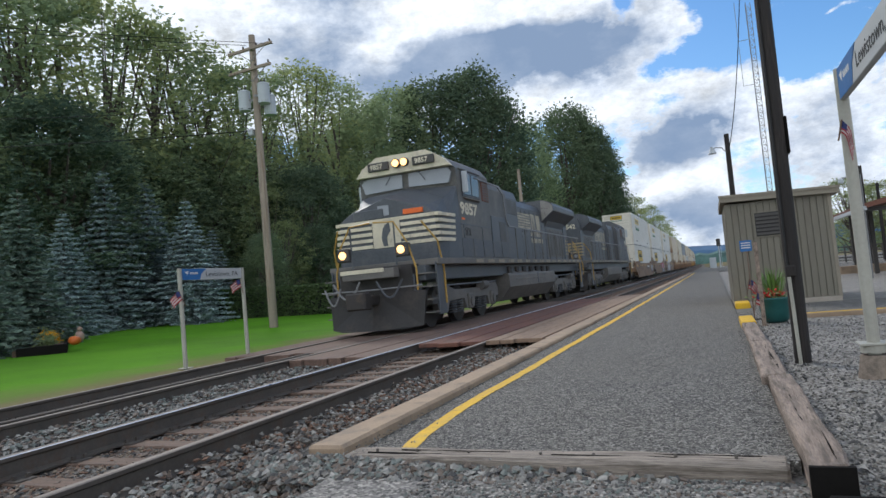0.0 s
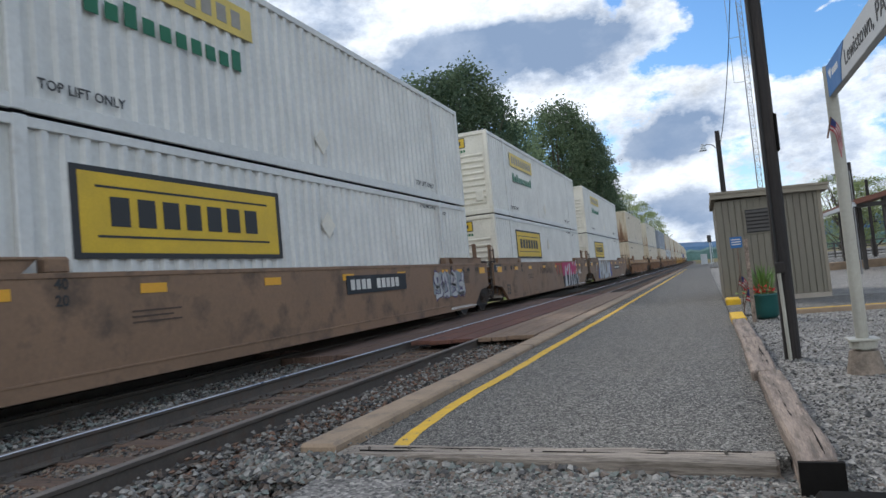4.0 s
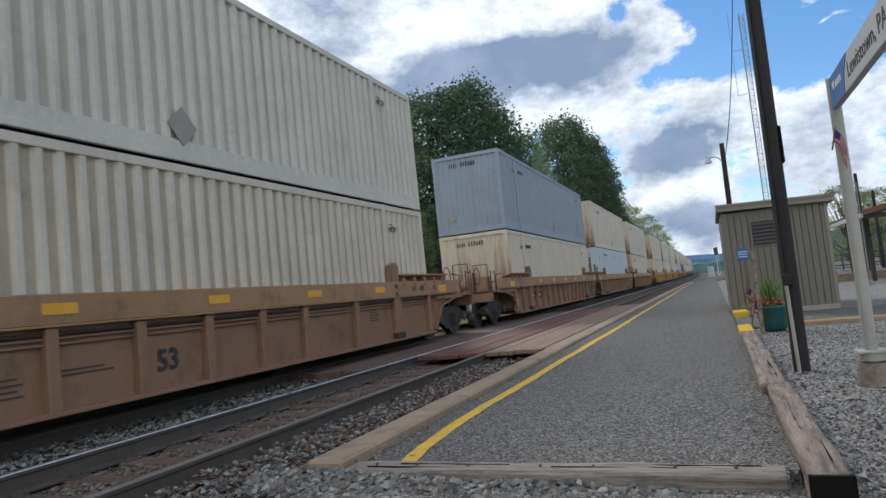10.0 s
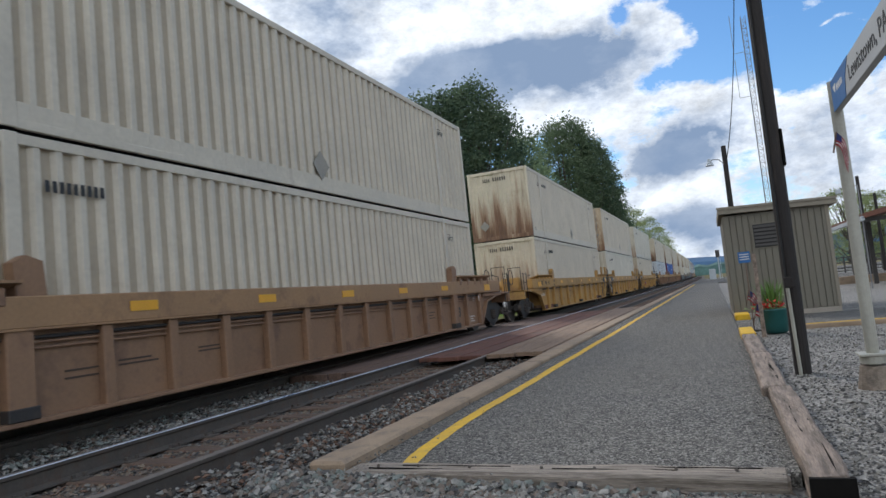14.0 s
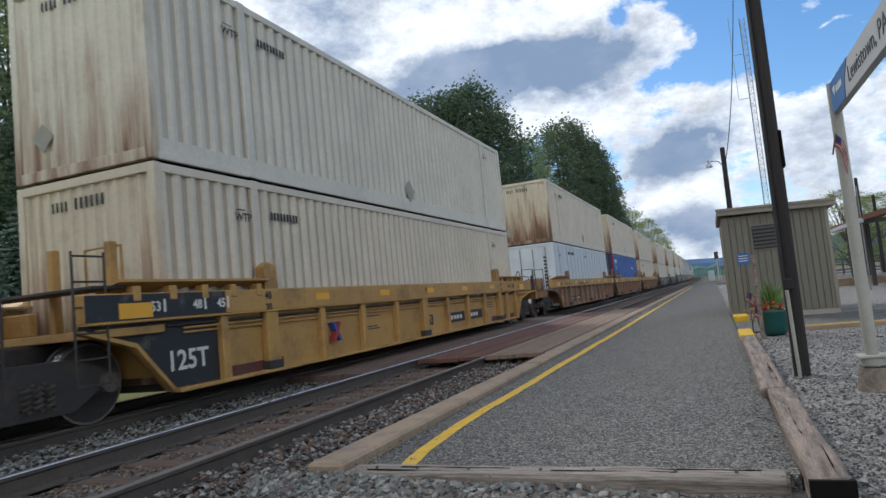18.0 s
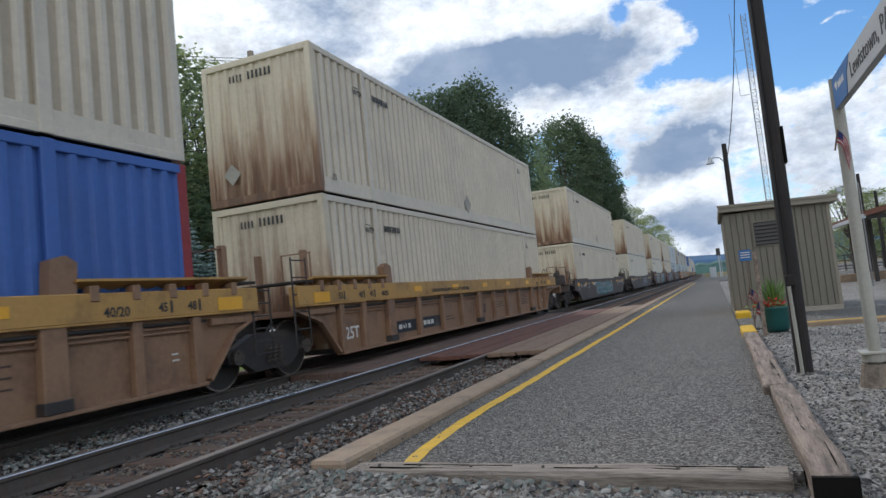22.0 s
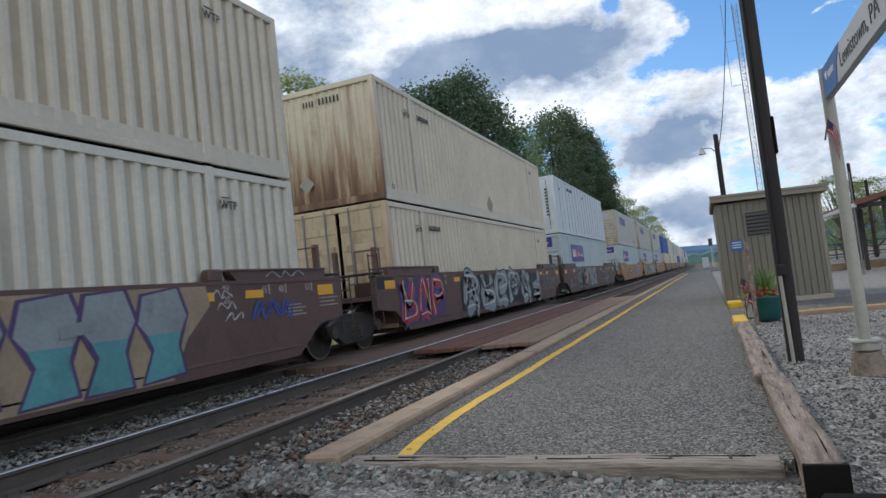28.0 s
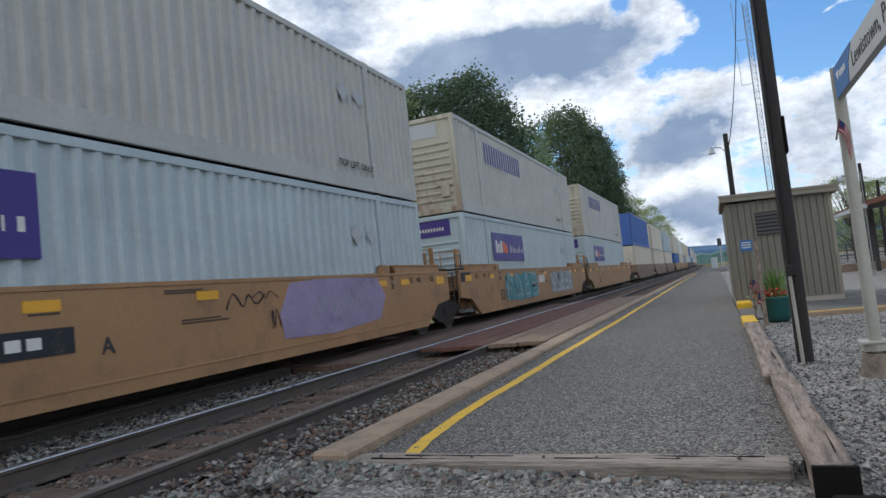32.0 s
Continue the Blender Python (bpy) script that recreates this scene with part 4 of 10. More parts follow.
def container(style):
    """A 53-foot container; its front end looks to -y, its near side to +x. The base is at z = 0."""
    side_m, end_m, label, end = {
        "cream": (M_CREAM, M_CREAM_END, "cream corrugated 53-foot container with a rust-streaked end", "ribs"),
        "pale": (M_CREAM_B, M_PALE_END, "pale cream corrugated 53-foot container with a rusty end", "ribs"),
        "cream_door": (M_CREAM, M_CREAM_DOOR, "cream corrugated 53-foot container with rusty tan doors", "doors"),
        "white": (M_WHITE, M_WHITE_END, "white corrugated container with a louvred end and yellow sign panel", "louvre"),
        "white_low": (M_WHITE, M_WHITE_END, "white corrugated container with a louvred end and black-framed yellow sign", "louvre"),
        "grey": (M_GREY, M_GREY, "slate-grey corrugated 53-foot container", "ribs"),
        "plate": (M_PALE, M_PALE, "white plate-sided container with riveted panel seams", "plate"),
        "blue": (M_BLUE, M_NAVY, "blue corrugated container with red corner posts", "doors"),
        "navy": (M_NAVY, M_NAVY, "navy corrugated container", "ribs"),
        "freight": (M_FREIGHT, M_FREIGHT, "light blue-grey corrugated container with a purple sign", "louvre"),
        "freight_up": (M_FREIGHT_U, M_FREIGHT_END, "warm grey corrugated container with a louvred end", "louvre"),
    }[style]
    c = thing("container", label, "container", "stacked containers")
    hw = W53 / 2
    frame_m = side_m
    z0, z1 = 0.16, H53 - 0.12
    for s in (1, -1):
        if style == "plate":
            sw = part("side_wall", boxes([(s * (hw - 0.055) - 0.010, s * (hw - 0.055) + 0.010, 0.1, L53 - 0.1, z0, z1)]), side_m, c)
            w = (L53 - 0.4) / 17
            pm, sm = mesh_of(boxes([(-0.012, 0.012, 0.03, w - 0.03, z0, z1)], 0.004), "side_panel"), mesh_of(boxes([(-0.014, 0.014, -0.028, 0.028, z0, z1)], 0.004), "seam_strip")
            pm.materials.append(side_m)
            sm.materials.append(M_SEAM)
            for i in range(17 if s > 0 else 0):
                part("side_panel", pm, None, sw, at=pose(s * (hw - 0.032), 0.2 + i * w, 0))
                part("seam_strip", sm, None, sw, at=pose(s * (hw - 0.016), 0.2 + i * w, 0))
        else:
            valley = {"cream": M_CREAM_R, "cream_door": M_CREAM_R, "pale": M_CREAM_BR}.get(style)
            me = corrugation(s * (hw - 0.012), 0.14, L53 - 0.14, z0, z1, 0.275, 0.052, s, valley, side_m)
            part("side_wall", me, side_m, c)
    part("roof", boxes([(-hw + 0.04, hw - 0.04, 0.05, L53 - 0.05, H53 - 0.06, H53 - 0.03)]), side_m, c)
    # black floor and castings paint in the shade between stacked boxes
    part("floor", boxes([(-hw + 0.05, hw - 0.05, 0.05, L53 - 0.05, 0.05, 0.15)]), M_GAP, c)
    for s in (1, -1):
        part("top_rail", boxes([(s * hw - (0.07 if s > 0 else 0), s * hw + (0 if s > 0 else 0.07), 0.1, L53 - 0.1, H53 - 0.13, H53 - 0.01)], 0.008), frame_m, c)
        if style in ("cream", "pale", "cream_door", "freight", "freight_up", "grey"):
            rows = [(s * hw - (0.06 if s > 0 else -0.0), s * hw + (0.0 if s > 0 else 0.06), 0.1, L53 - 0.1, 0.0, 0.10), (s * (hw - 0.035) - 0.02, s * (hw - 0.035) + 0.02, 0.1, L53 - 0.1, 0.09, 0.30)]
        else:
            rows = [(s * hw - (0.06 if s > 0 else 0), s * hw + (0 if s > 0 else 0.06), 0.1, L53 - 0.1, 0.0, 0.17)]
        part("bottom_rail", boxes(rows, 0.006), frame_m, c)
        for y in (0.0, L53 - 0.15):
            part("corner_post", boxes([(s * hw - (0.13 if s > 0 else 0), s * hw + (0 if s > 0 else 0.13), y, y + 0.15, 0.0, H53)], 0.012), end_m if y == 0 and style not in ("blue",) else (M_POSTRED if style == "blue" else frame_m), c)
        for y in (1.98, L53 - 2.16):
            part("lift_post", boxes([(s * (hw - 0.03) - 0.04, s * (hw - 0.03) + 0.04, y, y + 0.18, 0.0, H53)], 0.012), frame_m, c)
            for z in (0.0, H53 - 0.12):
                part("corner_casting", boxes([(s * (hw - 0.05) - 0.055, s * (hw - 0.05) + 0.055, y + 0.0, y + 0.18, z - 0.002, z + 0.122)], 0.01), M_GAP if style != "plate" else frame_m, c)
    # ends
    part("end_rail", boxes([(-hw + 0.1, hw - 0.1, 0.0, 0.1, H53 - 0.13, H53)], 0.01), end_m, c)
    part("end_sill", boxes([(-hw + 0.1, hw - 0.1, 0.0, 0.1, 0.0, 0.16)], 0.01), end_m, c)
    if end == "ribs":
        part("end_wall", corrugated_front(-hw + 0.12, hw - 0.12, 0.03, 0.14, H53 - 0.12, 0.21, 0.035), end_m, c)
        pb = bmesh.new()
        box(pb, -0.15, 0.15, -0.004, 0.004, -0.15, 0.15, m=Matrix.Translation((-0.72, 0.018, 0.62)) @ Matrix.Rotation(radians(45), 4, "Y"))
        part("placard", pb, M_PLACARD, c, "worn diamond placard holder")
        pb = bmesh.new()
        for i in range(4):
            box(pb, -0.62 + i * 0.085, -0.585 + i * 0.085, 0.020, 0.027, H53 - 0.44, H53 - 0.30)
        for i in range(6):
            box(pb, -0.18 + i * 0.10, -0.135 + i * 0.10, 0.020, 0.027, H53 - 0.44, H53 - 0.28)
        barred("reporting_mark", pb, M_LETTER_D, c, "dark stencilled marks, too worn to read")
    elif end == "louvre":
        part("end_wall", boxes([(-hw + 0.12, hw - 0.12, 0.05, 0.08, 0.12, H53 - 0.1)]), end_m, c)
        for i in range(9):
            z = 0.32 + i * 0.21
            pb = bmesh.new()
            prism(pb, [(0.05, z), (0.012, z + 0.05), (0.012, z + 0.085), (0.05, z + 0.11)], "x", -hw + 0.2, hw - 0.22)
            part("end_rib", pb, end_m, c)
        if style in ("white", "white_low"):
            sp = part("sign_panel", boxes([(-0.55, 0.45, 0.040, 0.048, H53 - 0.50, H53 - 0.20)]), M_SIGN_Y, c, "yellow framed sign with dark marks")
            part("sign_frame", boxes([(-0.58, 0.48, 0.041, 0.0465, H53 - 0.53, H53 - 0.17)]), M_LETTER_D, sp)
            barred("sign_mark", boxes([(-0.42 + i * 0.13, -0.33 + i * 0.13, 0.034, 0.039, H53 - 0.42, H53 - 0.29) for i in range(6)]), M_LETTER_D, sp)
            barred("wordmark", boxes([(-0.50 + i * 0.1, -0.43 + i * 0.1, 0.04, 0.047, H53 - 0.68, H53 - 0.60) for i in range(10)]), M_SIGN_G, c)
        elif style == "freight":
            sp = part("sign_panel", boxes([(-0.85, 0.85, 0.034, 0.044, H53 - 0.62, H53 - 0.14)]), M_PURPLE, c, "purple sign with white and orange marks")
            barred("sign_mark", boxes([(-0.72 + i * 0.11, -0.65 + i * 0.11, 0.026, 0.033, H53 - 0.46, H53 - 0.30 + 0.04 * (i % 2)) for i in range(3)] + [(-0.12 + i * 0.09, -0.07 + i * 0.09, 0.026, 0.033, H53 - 0.46, H53 - 0.36) for i in range(9)]), M_LETTER_W, sp)
            barred("accent_mark", boxes([(-0.38 + i * 0.11, -0.31 + i * 0.11, 0.026, 0.033, H53 - 0.46, H53 - 0.30) for i in range(2)]), M_ORANGE_SIGN, sp)
        else:
            part("sign_panel", boxes([(-0.85, 0.75, 0.034, 0.044, H53 - 0.62, H53 - 0.18)]), M_SIGN, c, "blank white sign panel")
        pb = bmesh.new()
        for x, z in ((-0.75, 1.95), (-0.62, 0.55)):
            box(pb, -0.15, 0.15, -0.004, 0.004, -0.15, 0.15, m=Matrix.Translation((x, 0.006, z)) @ Matrix.Rotation(radians(45), 4, "Y"))
        part("placard", pb, end_m, c, "diamond placard holders")
        part("lock_box", boxes([(0.72, 0.98, -0.01, 0.05, 0.45, 0.80)], 0.02), end_m, c)
    elif end == "plate":
        part("end_wall", boxes([(-hw + 0.12, hw - 0.12, 0.03, 0.06, 0.12, H53 - 0.1)]), end_m, c)
        for i in range(4):
            part("lock_rod", tube(bmesh.new(), (-0.9 + i * 0.6, 0.0, 0.2), (-0.9 + i * 0.6, 0.0, H53 - 0.2), 0.018, n=6), M_RAILGREY, c)
        barred("end_stencil", boxes([(0.78, 0.92, 0.015, 0.025, 0.9 + i * 0.16, 1.0 + i * 0.16) for i in range(9)]), M_LETTER_D, c, "worn upright stencil, unreadable")
    else:
        for s in (-1, 1):
            d = part("door", boxes([(s * 0.62 - 0.57, s * 0.62 + 0.57, 0.02, 0.06, 0.14, H53 - 0.12)], 0.01), end_m, c)
            for i in range(5):
                z = 0.45 + i * 0.46
                part("door_rib", boxes([(s * 0.62 - 0.52, s * 0.62 + 0.52, 0.004, 0.018, z, z + 0.16)], 0.008), end_m, d)
            for k in (-0.3, 0.3):
                part("lock_rod", tube(bmesh.new(), (s * 0.62 + k, -0.01, 0.05), (s * 0.62 + k, -0.01, H53 - 0.05), 0.02, n=6), M_RAILGREY, d)
                part("lock_handle", boxes([(s * 0.62 + k - 0.18, s * 0.62 + k + 0.1, -0.035, -0.012, 1.05, 1.10)]), M_RAILGREY, d)
    # rear end
    part("rear_wall", corrugated_front(-hw + 0.12, hw - 0.12, 0, 0.14, H53 - 0.12, 0.21, 0.035), side_m, c, at=pose(0, L53 - 0.03, 0, 0, 0, 180))
    part("rear_rail", boxes([(-hw + 0.1, hw - 0.1, L53 - 0.1, L53, H53 - 0.13, H53)], 0.01), side_m, c)
    part("rear_sill", boxes([(-hw + 0.1, hw - 0.1, L53 - 0.1, L53, 0.0, 0.16)], 0.01), side_m, c)
    # side marks
    xs = hw + 0.004
    if style in ("cream", "pale", "cream_door", "grey", "navy"):
        barred("stencil_mark", boxes([(xs - 0.004, xs + 0.002, 2.44 + i * 0.088, 2.49 + i * 0.088, 2.29, 2.42) for i in range(9)]), M_LETTER_D, c, "dark stencilled marks, too worn to read")
        pb = bmesh.new()
        box(pb, -0.004, 0.004, -0.20, 0.20, -0.20, 0.20, m=Matrix.Translation((xs, 8.1, 0.50)) @ Matrix.Rotation(radians(45), 4, "X"))
        part("side_placard", pb, M_PLACARD, c, "worn diamond placard holder")
        for yw, zw in ((1.55, 2.22), (14.24, 2.28)):
            part("size_letters", letters("WTP", 0.18, 0.003), M_LETTER_D, c, at=on_side(xs + 0.004, yw, zw))
            part("letter_bar", boxes([(xs - 0.004, xs + 0.005, yw + 0.04, yw + 0.24, zw + 0.165, zw + 0.18)]), M_LETTER_D, c)
        if style == "cream":
            part("size_number", letters("53", 0.16, 0.003), M_LETTER_D, c, at=on_side(xs + 0.004, 0.44, 0.26))
    elif style == "plate":
        part("size_number", letters("53/102", 0.20, 0.003), M_LETTER_D, c, at=on_side(xs + 0.004, 7.72, 2.32))
        barred("stencil_mark", boxes([(xs - 0.002, xs + 0.004, 3.25 + i * 0.165, 3.36 + i * 0.165, 2.40, 2.54) for i in range(9) if i not in (4,)]), M_LETTER_D, c)
        part("size_letters", letters("WTP", 0.18, 0.003), M_LETTER_D, c, at=on_side(xs + 0.004, 1.0, 2.24))
    elif style == "blue":
        part("size_number", letters("53", 0.42, 0.008), M_LETTER_W, c, at=on_side(xs + 0.004, 1.0, 1.82))
        part("size_number", letters("53", 0.34, 0.006), M_FADED, c, at=on_front(-0.35, -0.012, 1.55))
        part("paint_patch", boxes([(xs - 0.008, xs + 0.001, 0.92, 1.89, 2.25, 2.52)]), M_ALU, c, "pale overpainted patch")
        barred("stencil_mark", boxes([(xs - 0.004, xs + 0.002, 11.2 + i * 0.16, 11.3 + i * 0.16, 1.9, 2.0) for i in range(9)]), M_LETTER_W, c)
    elif style == "white_low":
        pb = bmesh.new()
        box(pb, -0.004, 0.004, -0.18, 0.18, -0.18, 0.18, m=Matrix.Translation((xs, 8.15, 1.98)) @ Matrix.Rotation(radians(45), 4, "X"))
        part("side_placard", pb, M_WHITE_END, c, "pale diamond placard holder")
        sp = part("sign_panel", boxes([(xs - 0.004, xs + 0.004, 2.72, 6.50, 1.42, 2.38)]), M_SIGN_Y, c, "large yellow framed sign with dark marks")
        part("sign_frame", boxes([(xs - 0.005, xs + 0.001, 2.62, 6.60, 1.35, 2.45)]), M_LETTER_D, sp)
        barred("sign_mark", boxes([(xs + 0.004, xs + 0.010, 3.15 + i * 0.42, 3.44 + i * 0.42, 1.74, 2.10) for i in range(7)] + [(xs + 0.004, xs + 0.008, 2.95, 6.25, 2.20, 2.23), (xs + 0.004, xs + 0.008, 2.95, 6.25, 1.60, 1.63)]), M_LETTER_D, sp)
        part("stack_words", letters("STACK LIMIT 3 HIGH", 0.11, 0.002), M_LETTER_D, c, at=on_side(xs + 0.004, 12.68, 2.66))
        part("size_letters", letters("WTP", 0.13, 0.002), M_LETTER_D, c, at=on_side(xs + 0.004, 14.2, 2.54))
    elif style == "white":
        pb = bmesh.new()
        box(pb, -0.004, 0.004, -0.18, 0.18, -0.18, 0.18, m=Matrix.Translation((xs, 8.18, 0.66)) @ Matrix.Rotation(radians(45), 4, "X"))
        part("side_placard", pb, M_WHITE_END, c, "pale diamond placard holder")
        sp = part("sign_panel", boxes([(xs - 0.004, xs + 0.004, 2.78, 6.23, 1.98, 2.50)]), M_SIGN_YP, c, "faded yellow sign with dark marks")
        barred("sign_mark", boxes([(xs + 0.004, xs + 0.010, 3.0 + i * 0.34, 3.22 + i * 0.34, 2.10, 2.38) for i in range(9)]), M_PLACARD, sp)
        barred("wordmark", boxes([(xs - 0.004, xs + 0.006, 2.98 + i * 0.30, 3.18 + i * 0.30, 1.40, 1.62 + (0.10 if i in (0, 2, 9) else 0)) for i in range(10)]), M_SIGN_G, c, "green wordmark drawn as bars")
        part("lift_words", letters("TOP LIFT ONLY", 0.17, 0.003), M_LETTER_D, c, at=on_side(xs + 0.004, 2.3, 0.29))
        part("lift_words", letters("TOP LIFT ONLY", 0.17, 0.003), M_LETTER_D, c, at=on_side(xs + 0.004, 12.55, 0.29))
    elif style in ("freight", "freight_up"):
        sp = part("sign_panel", boxes([(xs - 0.004, xs + 0.004, 2.54, 6.18, 1.48, 2.40)]), M_PURPLE, c, "purple sign with white and orange marks") if style == "freight" else part("sign_panel", boxes([(xs - 0.006, xs + 0.001, 2.7 + i * 0.27, 2.82 + i * 0.27, 1.75, 2.45) for i in range(16)]), M_PURPLE, c, "faded purple sign on the rib crests")
        if style == "freight_up":
            sp["kind"] = "stuff"
        if style == "freight":
            barred("sign_mark", boxes([(xs + 0.004, xs + 0.010, 2.82 + i * 0.26, 3.02 + i * 0.26, 1.74, 2.14 - 0.10 * (i % 3 == 1)) for i in range(3)] + [(xs + 0.004, xs + 0.010, 4.45 + i * 0.165, 4.48 + i * 0.165 + 0.05 * (i % 3 == 0), 1.76, 1.92 + 0.09 * (i in (0, 2, 7))) for i in range(10)]), M_LETTER_W, sp)
            barred("accent_mark", boxes([(xs + 0.004, xs + 0.010, 3.62 + i * 0.28, 3.84 + i * 0.28, 1.74, 2.12 - 0.10 * i) for i in range(2)]), M_ORANGE_SIGN, sp)
        part("lift_words", letters("TOP LIFT ONLY", 0.2, 0.004), M_LETTER_D, c, at=on_side(xs + 0.02, L53 - 3.6, 0.42))
        for y in (12.98, 13.62):
            pb = bmesh.new()
            box(pb, -0.004, 0.004, -0.16, 0.16, -0.16, 0.16, m=Matrix.Translation((xs, y, 2.0)) @ Matrix.Rotation(radians(45), 4, "X"))
            part("side_placard", pb, M_SIGN, c, "white diamond placard holder")
    return c


def truck(parent, y):
    """A four-wheel freight truck; wheelbase 1.78 m."""
    fr = bmesh.new()
    for s in (1, -1):
        prism(fr, [(-1.05, 0.40), (-0.75, 0.40), (-0.45, 0.22), (0.45, 0.22), (0.75, 0.40), (1.05, 0.40), (1.08, 0.60), (0.80, 0.66), (0.45, 0.80), (-0.45, 0.80), (-0.80, 0.66), (-1.08, 0.60)], "x", s * 1.06 - 0.07, s * 1.06 + 0.07)
    box(fr, -1.0, 1.0, -0.2, 0.2, 0.5, 0.72)
    t = part("truck_frame", fr, M_STEEL, parent, at=pose(0, y, 0))
    for s in (1, -1):
        for dy in (-0.14, 0.0, 0.14):
            sb = bmesh.new()
            pts = [(s * 1.15 + 0.052 * math.cos(k * 1.3), dy + 0.052 * math.sin(k * 1.3), 0.30 + k * 0.0125) for k in range(24)]
            part("spring", pipe(sb, pts, 0.016, 4), M_RAIL, t)
    for dy in (-0.89, 0.89):
        w = bmesh.new()
        for s in (1, -1):
            x = s * GAUGE / 2
            tube(w, (x - 0.07, 0, 0), (x + 0.07, 0, 0), 0.483, n=24)
            tube(w, (x - s * 0.10, 0, 0), (x - s * 0.065, 0, 0), 0.51, n=24)
            tube(w, (x + s * 0.07, 0, 0), (x + s * 0.10, 0, 0), 0.12, n=10)
        tube(w, (-1.15, 0, 0), (1.15, 0, 0), 0.085, n=8)
        ws = part("wheelset", w, M_STEEL, t, at=pose(0, dy, 0.483))
        for s in (1, -1):
            cap = bmesh.new()
            tube(cap, (s * 1.12, 0, 0), (s * 1.20, 0, 0), 0.12, n=10)
            for k in range(3):
                a = k * 2.094
                tube(cap, (s * 1.19, 0.07 * math.cos(a), 0.07 * math.sin(a)), (s * 1.215, 0.07 * math.cos(a), 0.07 * math.sin(a)), 0.018, n=6)
            part("bearing_cap", cap, M_RAIL, ws)
            part("wheel_tread", tube(bmesh.new(), (s * (GAUGE / 2 - 0.064), 0, 0), (s * (GAUGE / 2 + 0.066), 0, 0), 0.4845, n=28, caps=False), M_TREAD, ws, "bright rolling surface")
            part("tread_rim", tube(bmesh.new(), (s * (GAUGE / 2 + 0.068), 0, 0), (s * (GAUGE / 2 + 0.074), 0, 0), 0.482, n=24), M_RAILTOP2, ws, "worn wheel rim")
            part("wheel_plate", tube(bmesh.new(), (s * (GAUGE / 2 + 0.0745), 0, 0), (s * (GAUGE / 2 + 0.079), 0, 0), 0.455, n=24), M_STEEL, ws)
        WHEELS.append(ws)
    return t


def ladder(parent, x, y, z0, z1, w, mat, n=5):
    ld = part("ladder", pipe(bmesh.new(), [(x, y - w / 2, z1), (x, y - w / 2, z0), (x, y + w / 2, z0), (x, y + w / 2, z1)], 0.016), mat, parent)
    rung = mesh_of(tube(bmesh.new(), (0, -w / 2, 0), (0, w / 2, 0), 0.013, n=5), "rung")
    rung.materials.append(mat)
    for i in range(1, n):
        part("rung", rung, None, ld, at=pose(x, y, z0 + (z1 - z0 - 0.05) * i / (n - 1)))
    return ld


